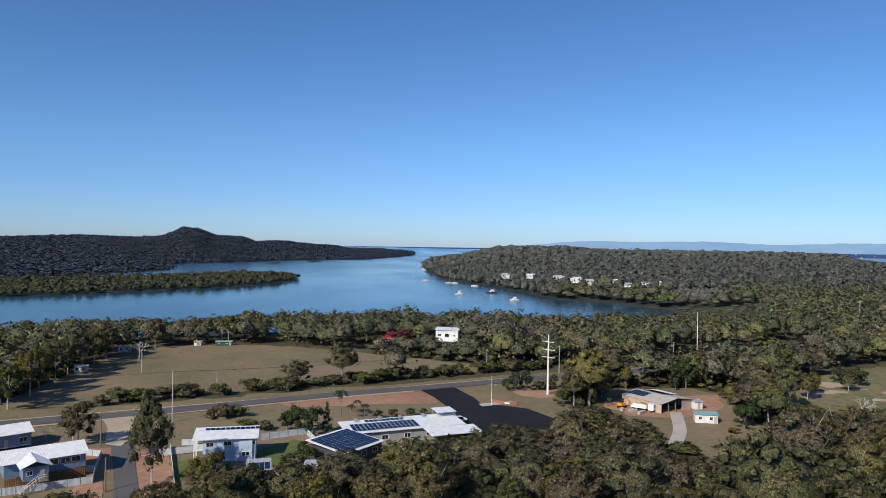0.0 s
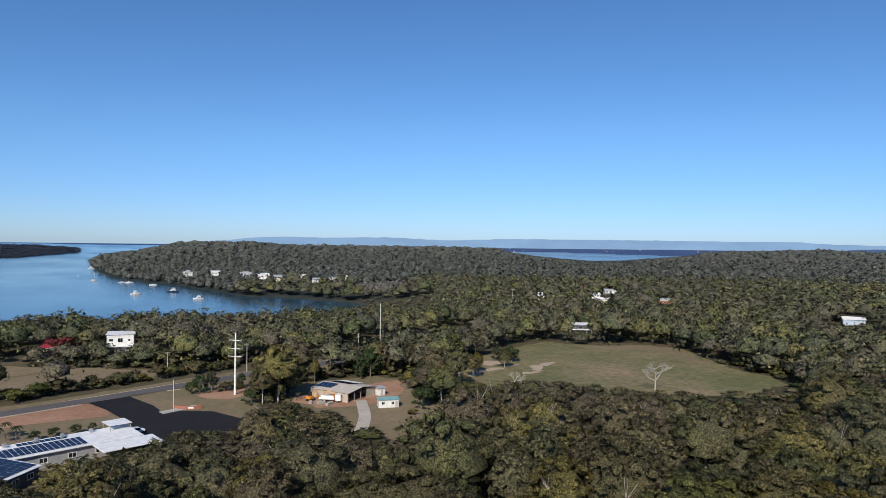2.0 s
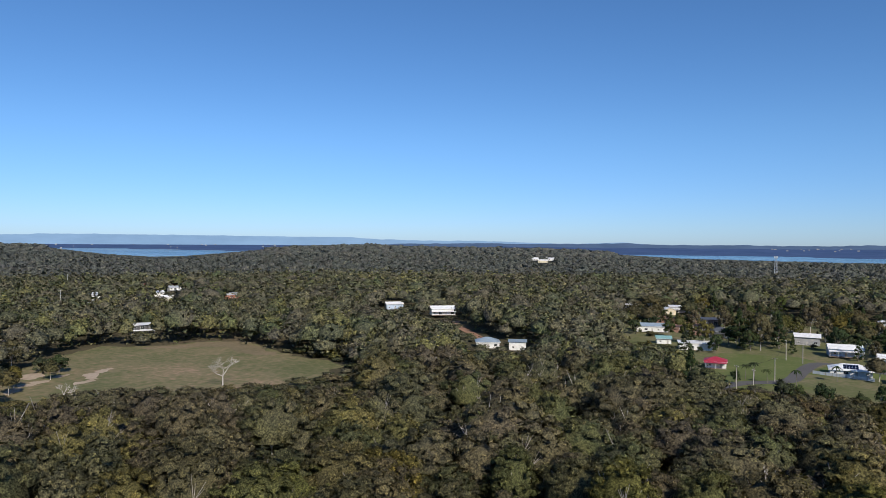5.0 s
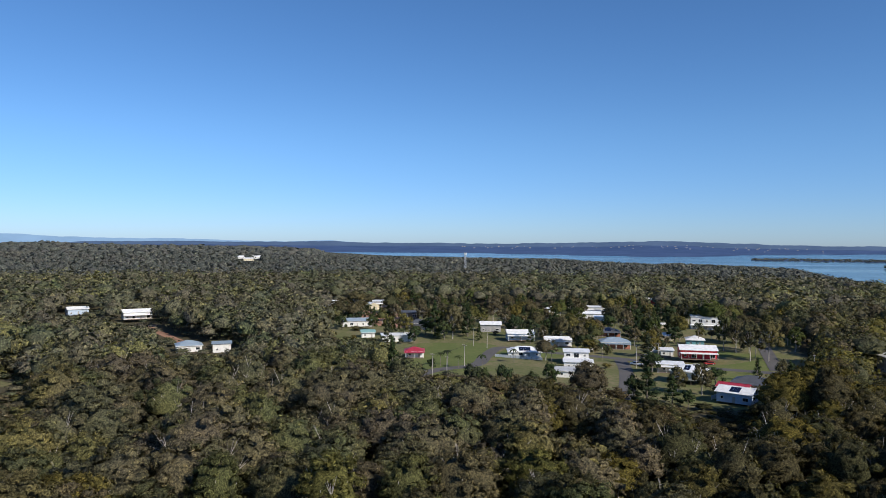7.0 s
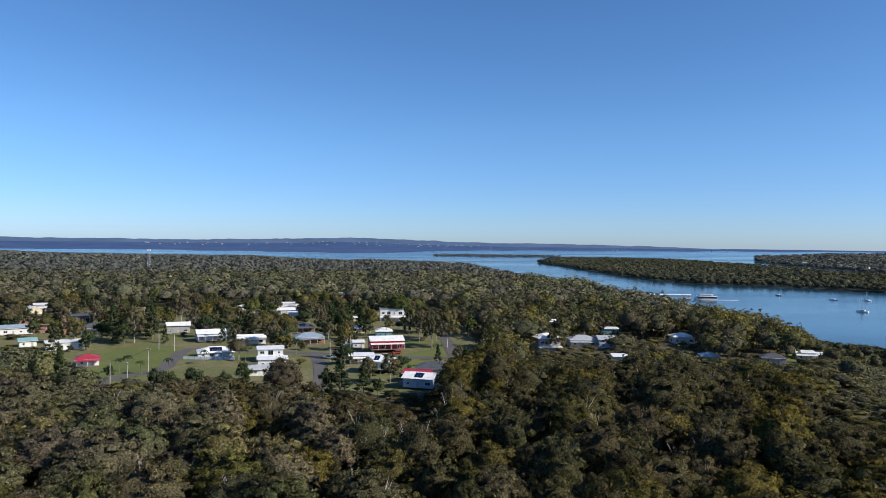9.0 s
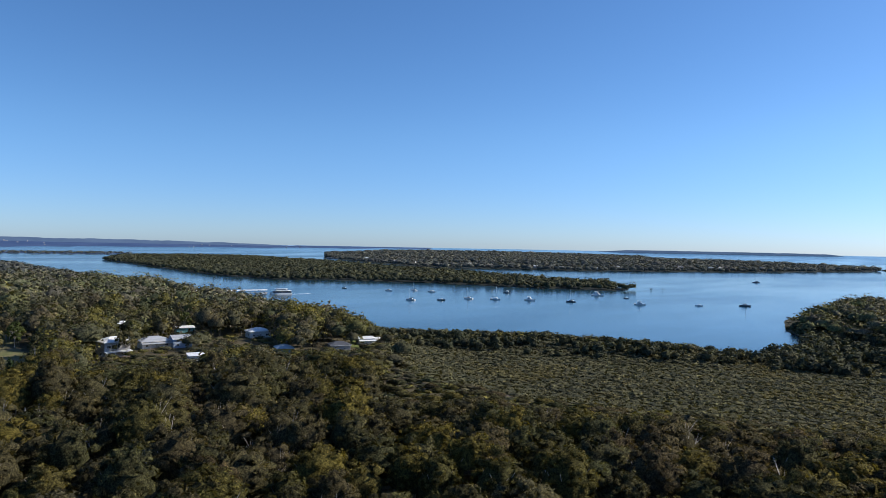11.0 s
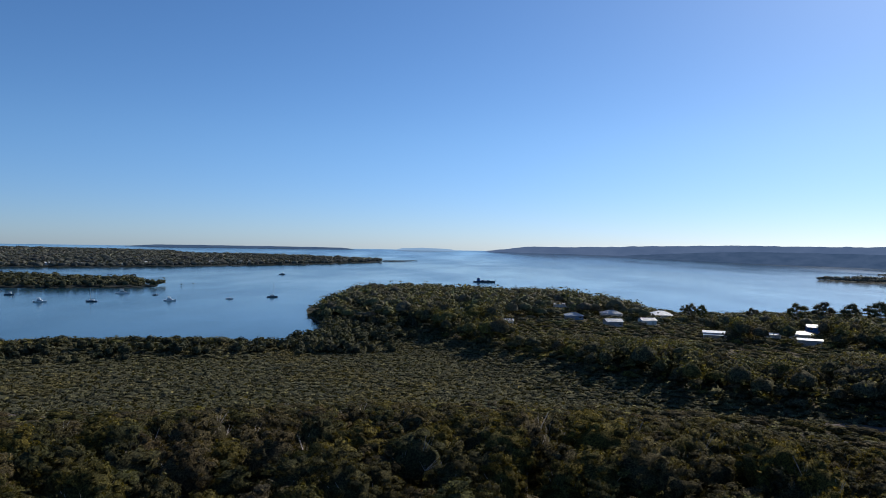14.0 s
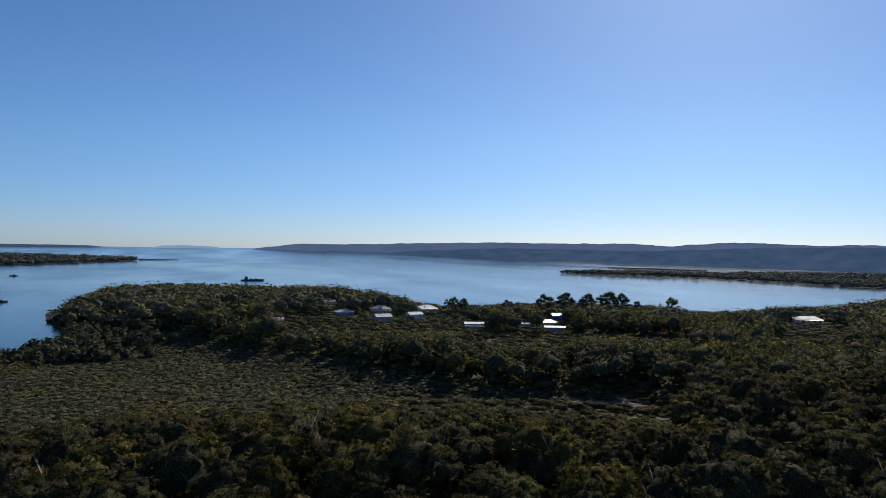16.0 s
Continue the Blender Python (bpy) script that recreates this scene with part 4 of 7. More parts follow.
def slab(bm, a, b, c, d, thick):
    """A sheet of even thickness over four corners."""
    vs = [Vector(p) for p in (a, b, c, d)]
    n = (vs[1] - vs[0]).cross(vs[3] - vs[0]).normalized() * thick
    top = [bm.verts.new(v + n) for v in vs]
    low = [bm.verts.new(v) for v in vs]
    bm.faces.new(top)
    bm.faces.new(low[::-1])
    for i in range(4):
        j = (i + 1) % 4
        bm.faces.new((low[i], low[j], top[j], top[i]))


def house(x, y, skew, w, dep, h, roof, roof_col, wall_col, raised=0.0, solar=0, veranda=False, group="", note="", base=None):
    """A house of boards: walls, roof, windows, door, posts; faces the bearing of the place where it stands."""
    az = math.degrees(math.atan2(x, y))
    ox, oy = x + math.sin(radians(az)) * dep / 2, y + math.cos(radians(az)) * dep / 2
    kinds = {"gable": "gable", "cross": "gable", "hip": "hip", "flat": "low skillion"}
    levels = "two-storey " if h - raised > 6.3 else ""
    label = f"{levels}{WORDS[wall_col]} house with a {WORDS[roof_col]} {kinds[roof]} roof{note}"
    ob = thing("house", ox, oy, -az + skew, base, label, "house", group)
    KEEP_OFF.append((ox, oy, max(w, dep) * 0.62 + 2.5))
    rise = {"gable": 0.16 * dep, "cross": 0.16 * w, "hip": 0.17 * min(w, dep) * 1.3, "flat": 0.45}[roof]
    hw = max(2.5, h - raised - rise)
    bm = bmesh.new()
    box(bm, (w, dep, hw), (0, 0, raised + hw / 2))
    box(bm, (w + 0.04, dep + 0.04, 0.22), (0, 0, raised + 0.11))
    if roof in ("gable", "cross"):
        k, half = (w / 2, dep / 2) if roof == "gable" else (dep / 2, w / 2)
        for s in (-1, 1):
            tri = [(s * k, -half, raised + hw), (s * k, half, raised + hw), (s * k, 0, raised + hw + rise)]
            if roof == "cross":
                tri = [(q, p, r) for p, q, r in tri]
            inner = [tuple(np.array(p) * ((0.98, 1, 1) if roof == "gable" else (1, 0.98, 1))) for p in tri]
            a, b = [bm.verts.new(p) for p in tri], [bm.verts.new(p) for p in inner]
            bm.faces.new(a), bm.faces.new(b[::-1])
            for i in range(3):
                j = (i + 1) % 3
                bm.faces.new((a[i], b[i], b[j], a[j]))
    part("wall", bm, WALLS[wall_col], ob)
    bm = bmesh.new()
    o, t = 0.55, 0.10
    z0 = raised + hw + 0.02
    if roof == "gable":
        drop = rise * o / (dep / 2)
        slab(bm, (-w / 2 - o, -dep / 2 - o, z0 - drop), (w / 2 + o, -dep / 2 - o, z0 - drop), (w / 2 + o, 0, z0 + rise), (-w / 2 - o, 0, z0 + rise), t)
        slab(bm, (w / 2 + o, dep / 2 + o, z0 - drop), (-w / 2 - o, dep / 2 + o, z0 - drop), (-w / 2 - o, 0, z0 + rise), (w / 2 + o, 0, z0 + rise), t)
        rod(bm, (-w / 2 - o, 0, z0 + rise + t), (w / 2 + o, 0, z0 + rise + t), 0.12, 0.12, 6)
    elif roof == "cross":
        drop = rise * o / (w / 2)
        slab(bm, (-w / 2 - o, dep / 2 + o, z0 - drop), (-w / 2 - o, -dep / 2 - o, z0 - drop), (0, -dep / 2 - o, z0 + rise), (0, dep / 2 + o, z0 + rise), t)
        slab(bm, (w / 2 + o, -dep / 2 - o, z0 - drop), (w / 2 + o, dep / 2 + o, z0 - drop), (0, dep / 2 + o, z0 + rise), (0, -dep / 2 - o, z0 + rise), t)
        rod(bm, (0, -dep / 2 - o, z0 + rise + t), (0, dep / 2 + o, z0 + rise + t), 0.12, 0.12, 6)
    elif roof == "hip":
        W, D = w / 2 + o, dep / 2 + o
        ridge = max(w - dep, 0.6) / 2
        lo = [bm.verts.new(p) for p in ((-W, -D, z0 - 0.12), (W, -D, z0 - 0.12), (W, D, z0 - 0.12), (-W, D, z0 - 0.12))]
        hi = [bm.verts.new(p) for p in ((-W, -D, z0 + 0.06), (W, -D, z0 + 0.06), (W, D, z0 + 0.06), (-W, D, z0 + 0.06))]
        r0, r1 = bm.verts.new((-ridge, 0, z0 + rise)), bm.verts.new((ridge, 0, z0 + rise))
        bm.faces.new(lo[::-1])
        for i in range(4):
            j = (i + 1) % 4
            bm.faces.new((lo[i], lo[j], hi[j], hi[i]))
        for f in ((hi[0], hi[1], r1, r0), (hi[1], hi[2], r1), (hi[2], hi[3], r0, r1), (hi[3], hi[0], r0)):
            bm.faces.new(f)
    else:
        slab(bm, (-w / 2 - o, -dep / 2 - o, z0), (w / 2 + o, -dep / 2 - o, z0), (w / 2 + o, dep / 2 + o, z0 + rise), (-w / 2 - o, dep / 2 + o, z0 + rise), t)
    part("roof", bm, ROOFS[roof_col], ob)
    if roof != "flat":
        bm = bmesh.new()
        rod(bm, (-w / 2 - o, -dep / 2 - o - 0.08, z0 - 0.14), (w / 2 + o, -dep / 2 - o - 0.08, z0 - 0.14), 0.08, 0.08, 6)
        part("gutter", bm, M_TRIM, ob)
    floors = 2 if hw > 4.6 else 1
    for f in range(floors):
        zf = raised + (0.95 if f == 0 else hw / 2 + 0.75)
        n = max(2, int(w / 3.4))
        for k in range(n):
            wx = -w / 2 + (k + 0.5) * w / n
            if f == 0 and k == n // 2:
                child("door", DOOR_MESH, ob, pose(wx, -dep / 2 - 0.03, raised + 0.02))
                continue
            add_window(ob, "tall" if veranda and k % 2 else ("wide" if (k + f) % 3 else "small"), pose(wx, -dep / 2 - 0.03, zf - (0.5 if veranda and k % 2 else 0)))
        for s, a in ((-1, -90), (1, 90)):
            add_window(ob, "wide", pose(s * (w / 2 + 0.03), -dep * 0.15, zf, 0, 0, a))
    if raised > 0.4:
        for i in range(int(w / 3) + 1):
            for j in (-1, 0, 1):
                bm = bmesh.new()
                rod(bm, (0, 0, -0.3), (0, 0, raised), 0.10, 0.10, 6)
                p = part("stump", bm, M_TIMBER, ob)
                p.matrix_basis = pose(-w / 2 + 0.2 + i * (w - 0.4) / int(w / 3), j * (dep / 2 - 0.2), 0)
    if veranda:
        top = raised + min(hw, 2.7)
        bm = bmesh.new()
        slab(bm, (-w / 2 - 0.3, -dep / 2 - 2.6, top - 0.25), (w / 2 + 0.3, -dep / 2 - 2.6, top - 0.25), (w / 2 + 0.3, -dep / 2 - 0.05, top + 0.1), (-w / 2 - 0.3, -dep / 2 - 0.05, top + 0.1), 0.07)
        part("veranda_roof", bm, ROOFS[roof_col], ob)
        bm = bmesh.new()
        box(bm, (w, 2.4, 0.16), (0, -dep / 2 - 1.25, raised + 0.08))
        part("deck", bm, M_TIMBER, ob)
        for i in range(int(w / 3) + 1):
            bm = bmesh.new()
            box(bm, (0.12, 0.12, top - 0.2 - raised - 0.15), (-w / 2 + 0.1 + i * (w - 0.2) / int(w / 3), -dep / 2 - 2.35, (top - 0.2 + raised + 0.15) / 2))
            part("post", bm, M_TRIM, ob)
    if solar:
        if roof == "gable" or roof == "hip":
            slope = math.degrees(math.atan2(rise, dep / 2 + (o if roof == "hip" else 0)))
            py, pz = -dep * 0.27, z0 + rise * 0.46 + 0.16
        elif roof == "cross":
            slope, py, pz = 0, -dep * 0.2, 0
        else:
            slope = math.degrees(math.atan2(rise, dep + 2 * o))
            py, pz = 0, z0 + rise / 2 + 0.2
        if roof != "cross":
            for k in range(solar):
                row, colm = divmod(k, max(1, (solar + 1) // 2))
                m = pose(0, py, pz, slope) @ pose((colm - (solar + 1) // 2 / 2 + 0.5) * 1.05, (row - 0.5) * 1.72, 0)
                child("solar_panel", PANEL_MESH, ob, m)
    return ob


V, S, F, N = "houses of the village", "houses on the southern shore", "houses across the bay", "houses in the bush"
# x, y, skew, width, depth, height, roof, roof colour, wall colour, raised, panels, veranda, group
HOUSES = [
    (-104, 167, 12, 10.7, 8, 5.2, "gable", "white", "blue", 0.6, 0, False, "", ""),
    (3, 353, -6, 11.3, 9, 8.2, "flat", "white", "white", 0, 0, True, "", " by the water"),
    (-26, 351, 10, 7.6, 8, 4.8, "gable", "red", "grey", 0, 0, False, "", " by the water"),
    (404, 103, 6, 17, 8, 5.2, "gable", "blue", "white", 0.6, 0, False, V, ""),
    (365, 87, 6, 7, 6, 3.8, "gable", "teal", "white", 0, 0, False, V, ""),
    (353, 69, 6, 15.5, 7, 3.7, "flat", "white", "white", 0, 0, False, V, ""),
    (307, 52, 0, 8.2, 7, 4.4, "hip", "red", "white", 0, 0, True, V, ""),
    (403, 66, 4, 11.5, 9, 5.4, "hip", "dark", "grey", 0, 0, True, V, ""),
    (431, 76, 4, 10, 9, 6.9, "flat", "dark", "dark", 0, 0, True, V, ""),
    (513, 111, 4, 15, 8, 5.6, "flat", "white", "grey", 1.0, 0, True, V, ""),
    (502, 117, 20, 9, 8, 5.0, "cross", "white", "cream", 0, 0, False, V, ""),
    (513, 148, 8, 15, 8, 5.0, "gable", "white", "grey", 0, 0, True, V, ""),
    (398, 24, 0, 11.5, 8, 5.6, "gable", "white", "grey", 0, 0, False, V, " and a garage"),
    (365, 7, 8, 13.5, 9, 5.6, "gable", "white", "pale", 0.6, 0, True, V, ""),
    (316, 4, 4, 14.5, 9, 4.4, "hip", "white", "white", 0, 10, False, V, " and solar panels"),
    (353, -12, 4, 12.8, 7, 4.3, "gable", "white", "white", 0, 0, True, V, ""),
    (302, -18, 2, 10.2, 7, 5.6, "flat", "white", "white", 0, 0, True, V, ""),
    (288, -18, 2, 11.3, 6, 3.6, "flat", "white", "white", 0, 0, False, V, ""),
    (271, -13, 2, 9, 6, 3.6, "gable", "grey", "white", 0, 0, False, V, ""),
    (349, -39, 8, 13.5, 9, 5.2, "hip", "blue", "brick", 0, 0, True, V, ""),
    (330, -60, 6, 5.4, 6, 3.2, "flat", "white", "white", 0, 0, False, V, ""),
    (315, -70, 10, 15.0, 9, 7.0, "gable", "white", "red", 1.6, 0, True, V, ""),
    (365, -80, 4, 8.4, 8, 4.8, "hip", "white", "teal", 0, 0, False, V, ""),
    (264, -56, -14, 11, 9, 6.9, "hip", "white", "white", 1.8, 4, False, V, ""),
    (289, -54, 4, 10, 6, 3.6, "flat", "white", "cream", 0, 0, True, V, ""),
    (257, -76, -10, 12, 9, 4.7, "hip", "dark", "white", 0, 0, True, V, ""),
    (232, -64, -16, 10.6, 8, 5.4, "gable", "white", "pale", 0.8, 6, False, V, " and solar panels"),
    (243, -66, -16, 9.5, 6, 4.6, "gable", "red", "white", 0.8, 0, False, V, ""),
    (506, -44, 4, 13.4, 8, 4.9, "flat", "white", "white", 0, 0, True, V, ""),
    (474, -38, 4, 11.4, 8, 4.6, "gable", "white", "white", 0, 0, False, V, ""),
    (444, -42, 4, 9.3, 8, 5.0, "flat", "white", "white", 0, 0, True, V, ""),
    (488, -12, 0, 8.6, 8, 6.0, "hip", "white", "white", 0, 0, False, V, ""),
    (392, -40, 6, 12.6, 9, 4.4, "hip", "dark", "brick", 0, 6, True, V, " and solar panels"),
    (573, -94, 4, 10.7, 8, 6.0, "gable", "white", "red", 0, 0, False, V, ""),
    (431, -101, 4, 18, 9, 8.0, "flat", "white", "white", 0, 0, True, V, ""),
    (424, -75, 4, 8.6, 7, 3.6, "flat", "white", "cream", 0, 0, False, V, ""),
    (382, -69, 10, 7.2, 7, 3.6, "hip", "white", "cream", 0, 0, False, V, ""),
    (300, -143, 24, 11, 9, 8.6, "hip", "white", "grey", 0, 0, True, V, ""),
    (312, -168, 14, 13, 9, 5.4, "hip", "grey", "white", 0, 0, True, V, ""),
    (306, -178, 14, 8.6, 8, 5.6, "gable", "grey", "pale", 0, 0, False, V, ""),
    (347, -204, 10, 9.4, 7, 3.9, "flat", "white", "teal", 0, 0, False, V, ""),
    (368, -180, 10, 5.5, 7, 6.6, "gable", "white", "white", 0, 0, False, V, ""),
    (311, -225, 20, 11, 8, 5.2, "hip", "white", "white", 0, 0, False, V, ""),
    (265, -161, 10, 6, 6, 3.2, "flat", "white", "white", 0, 0, False, V, ""),
    (260, -254, 16, 8.5, 6, 3.8, "flat", "white", "white", 0, 0, True, V, " on a green lot"),
    (264, -267, 16, 5, 5, 2.8, "flat", "white", "white", 0, 0, False, V, " on a green lot"),
    (257, -200, 12, 7.2, 7, 4.4, "hip", "grey", "yellow", 0, 0, False, V, ""),
    (250, -227, 12, 9.5, 7, 3.8, "hip", "dark", "grey", 0, 0, False, V, ""),
    (-140, -540, 8, 15.7, 12, 4.9, "hip", "white", "white", 0, 0, True, S, ""),
    (-101, -531, 8, 15, 11, 5.8, "hip", "grey", "white", 0, 0, True, S, ""),
    (-91, -471, 20, 10.8, 9, 5.0, "gable", "grey", "grey", 0, 0, False, S, ""),
    (-117, -486, 24, 10, 8, 4.6, "gable", "grey", "white", 0, 0, False, S, ""),
    (-71, -513, 10, 12.5, 9, 5.0, "hip", "grey", "blue", 0, 0, False, S, ""),
    (-72, -597, 8, 12, 9, 4.8, "flat", "grey", "white", 0, 0, True, S, ""),
    (-139, -416, 2, 12.5, 8, 4.0, "flat", "white", "grey", 0, 0, True, S, ""),
    (-171, -414, 4, 8.3, 7, 3.8, "flat", "white", "white", 0, 0, False, S, ""),
    (-189, -418, 8, 11.8, 8, 5.2, "hip", "white", "white", 0, 0, False, S, ""),
    (-182, -392, 2, 12, 6, 3.6, "flat", "white", "grey", 0, 0, False, S, ""),
    (-209, -445, 10, 8.7, 8, 6.4, "gable", "grey", "deep", 0, 0, False, S, ""),
    (9, -542, 8, 6.5, 7, 4.6, "gable", "grey", "white", 0, 0, False, S, ""),
    (-22, -468, 8, 6, 6, 4.0, "gable", "grey", "white", 0, 0, False, S, ""),
    (-388, -413, 12, 18, 9, 5.0, "hip", "grey", "white", 0, 0, True, S, ""),
    (344, 532, 6, 11.5, 9, 8.6, "hip", "white", "white", 0, 0, True, N, " on posts"),
    (402, 531, 14, 9, 8, 6.4, "gable", "white", "white", 0, 0, False, N, ""),
    (449, 566, 14, 14, 9, 6.5, "gable", "grey", "white", 0, 0, True, N, ""),
    (386, 497, 10, 9, 7, 5.0, "gable", "white", "white", 0, 0, False, N, ""),
    (243, 334, 6, 12, 8, 5.6, "flat", "white", "dark", 0, 0, True, N, ""),
    (426, 296, 12, 12.5, 8, 6.0, "gable", "white", "pale", 0.8, 0, False, N, ""),
    (405, 242, 10, 16, 9, 7.6, "gable", "white", "white", 1.8, 0, True, N, ""),
    (304, 156, 4, 11, 9, 5.0, "hip", "blue", "white", 0, 0, False, N, ""),
    (306, 141, 0, 8, 6, 4.4, "flat", "blue", "white", 0, 0, False, N, ""),
    (1337, 576, 6, 20, 12, 9, "hip", "white", "white", 3, 0, False, N, ""),
    (1271, 534, 6, 18, 10, 9, "gable", "white", "cream", 3, 0, False, N, ""),
    (1348, 549, 6, 20, 10, 9, "gable", "white", "white", 3, 0, False, N, ""),
    (432, 470, 10, 15, 8, 5.1, "hip", "grey", "brick", 0, 0, False, N, ""),
    (97, 1080, 10, 15, 10, 8.8, "hip", "grey", "white", 0, 0, False, F, ""),
    (130, 1045, 8, 12.8, 9, 8.5, "gable", "white", "white", 0, 0, False, F, ""),
    (166, 1010, 12, 16, 9, 8.3, "hip", "grey", "white", 0, 0, True, F, ""),
    (174, 925, 10, 15, 10, 10, "flat", "white", "white", 0, 0, True, F, ""),
    (190, 912, 10, 13, 10, 8, "gable", "grey", "cream", 0, 0, False, F, ""),
    (222, 915, 8, 9, 8, 8, "gable", "white", "white", 0, 0, False, F, ""),
    (225, 860, 8, 12.5, 8, 6.5, "gable", "grey", "white", 0, 0, False, F, ""),
    (255, 885, 8, 16, 8, 7.5, "hip", "dark", "white", 0, 0, True, F, ""),
    (272, 880, 8, 10, 8, 7.5, "gable", "white", "white", 0, 0, False, F, ""),
]
for row in HOUSES:
    house(*row[:12], group=row[12], note=row[13])


# ---- the houses and sheds by the road ----
def solar_grid(ob, m, nx, ny, gap=0.17):
    for i in range(nx):
        for j in range(ny):
            child("solar_panel", PANEL_MESH, ob, m @ pose((i - (nx - 1) / 2) * (1.0 + gap), (j - (ny - 1) / 2) * (1.65 + gap), 0))


def fence(points, height, mat, label, step=2.4, z=None):
    """Sheet-metal fence: a panel and a post for every bay."""
    points = [Vector((x, y, 0)) for x, y in points]
    p0 = points[0]
    ob = thing("fence", p0.x, p0.y, 0, None, label, "fence")
    base = ob.matrix_world.translation.z
    for a, b in zip(points, points[1:]):
        n = max(1, round((b - a).length / step))
        ang = math.degrees(math.atan2(b.y - a.y, b.x - a.x))
        w = (b - a).length / n
        for k in range(n):
            c = a.lerp(b, (k + 0.5) / n)
            dz = lie_at(c.x, c.y) - base
            bm = bmesh.new()
            box(bm, (w - 0.06, 0.04, height), (0, 0, height / 2 + 0.05))
            box(bm, (w - 0.06, 0.07, 0.06), (0, 0, height + 0.03))
            pn = part("panel", bm, mat, ob)
            pn.matrix_basis = pose(c.x - p0.x, c.y - p0.y, dz, 0, 0, ang)
            q = a.lerp(b, k / n)
            bm = bmesh.new()
            box(bm, (0.09, 0.09, height + 0.15), (0, 0, height / 2))
            ps = part("post", bm, M_TIMBER, ob)
            ps.matrix_basis = pose(q.x - p0.x, q.y - p0.y, dz, 0, 0, ang)
    return ob


M_FENCE = painted("pale_blue_fence_sheet", (0.50, 0.55, 0.60), 0.45, 0.2)

# blue-grey house on stumps with a slatted skirt and a stair
h = thing("house", -84.5, 149.5, 38, None, "blue-grey raised house with a white gable roof and brown slatted skirt", "house")
KEEP_OFF.append((-84.5, 149.5, 14))
bm = bmesh.new()
box(bm, (15.0, 9.0, 3.0), (0, 0, 3.7))
for s in (-1, 1):
    a = [bm.verts.new((s * 7.5, -4.5, 5.2)), bm.verts.new((s * 7.5, 4.5, 5.2)), bm.verts.new((s * 7.5, 0, 6.6))]
    bm.faces.new(a)
part("wall", bm, WALLS["blue"], h)
bm = bmesh.new()
slab(bm, (-8.1, -5.2, 5.05), (8.1, -5.2, 5.05), (8.1, 0, 6.7), (-8.1, 0, 6.7), 0.1)
slab(bm, (8.1, 5.2, 5.05), (-8.1, 5.2, 5.05), (-8.1, 0, 6.7), (8.1, 0, 6.7), 0.1)
part("roof", bm, ROOFS["white"], h)
bm = bmesh.new()
box(bm, (4.5, 5.5, 2.6), (-2.5, -6.5, 3.7))
part("front_room", bm, WALLS["blue"], h)
bm = bmesh.new()
slab(bm, (-5.4, -9.9, 5.0), (-2.5, -9.9, 6.2), (-2.5, -2, 6.2), (-5.4, -2, 5.0), 0.09)
slab(bm, (-2.5, -9.9, 6.2), (0.4, -9.9, 5.0), (0.4, -2, 5.0), (-2.5, -2, 6.2), 0.09)
part("front_roof", bm, ROOFS["white"], h)
M_SLAT = earthy("brown_stained_slats", [(0.3, (0.16, 0.08, 0.045)), (0.7, (0.30, 0.15, 0.08))], big=0.5, small=5, bump=0.01)
_bm = bmesh.new()
box(_bm, (0.32, 0.04, 2.1), (0, 0, 1.05))
SLAT = shared("slat", _bm, M_SLAT)
for k in range(38):
    child("slat", SLAT, h, pose(-7.2 + k * 0.39, -4.55, 0))
for k in range(22):
    child("slat", SLAT, h, pose(7.55, -4.2 + k * 0.39, 0, 0, 0, 90))
for wx in (1.4, 3.6, 5.6):
    add_window(h, "wide", pose(wx, -4.53, 3.5))
add_window(h, "small", pose(-3.6, -9.28, 3.4))
child("door", DOOR_MESH, h, pose(-1.3, -9.28, 2.4))
for wy in (-1.5, 2.0):
    add_window(h, "wide", pose(7.53, wy, 3.5, 0, 0, 90))
bm = bmesh.new()
for k in range(11):
    box(bm, (1.1, 0.3, 0.05), (-1.3 - 0.9 - k * 0.28, -10.0, 2.25 - k * 0.2))
box(bm, (1.8, 1.4, 0.1), (-1.3, -10.0, 2.3))
part("stair", bm, M_TIMBER, h)
bm = bmesh.new()
for side in (-0.65, 0.65):
    rod(bm, (-0.5, -10.0 + side, 3.2), (-2.0, -10.0 + side, 3.2), 0.04, 0.04, 6)
    rod(bm, (-2.0, -10.0 + side, 3.2), (-5.4, -10.0 + side, 0.9), 0.04, 0.04, 6)
    for k in range(7):
        rod(bm, (-2.0 - k * 0.55, -10.0 + side, 3.2 - k * 0.37), (-2.0 - k * 0.55, -10.0 + side, 2.2 - k * 0.37), 0.025, 0.025, 5)
part("railing", bm, M_TRIM, h, "white painted railing")
fence([(-93, 134), (-86, 138), (-72, 146), (-75, 153)], 1.5, M_FENCE, "pale blue-grey sheet metal fence along a yard")
fence([(-80.5, 152), (-75, 153), (-79, 164), (-90, 166)], 1.5, M_FENCE, "pale blue-grey sheet metal fence along a yard")

# pale two-storey house with a row of solar panels
h = thing("house", -50, 165, 12, None, "pale blue two-storey house with a white skillion roof and solar panels", "house")
h.scale = (0.97, 0.80, 0.84)
KEEP_OFF.append((-50, 165, 12))
bm = bmesh.new()
box(bm, (12.0, 8.0, 6.2), (0.8, 0, 3.1))
box(bm, (3.0, 0.6, 5.6), (4.6, -4.25, 2.8))
part("wall", bm, WALLS["pale"], h)
bm = bmesh.new()
slab(bm, (-7.6, -5.0, 6.25), (7.5, -5.0, 6.25), (7.5, 4.8, 7.35), (-7.6, 4.8, 7.35), 0.14)
part("roof", bm, ROOFS["white"], h)
solar_grid(h, pose(1.2, 2.9, 7.4, 6.4), 11, 1)
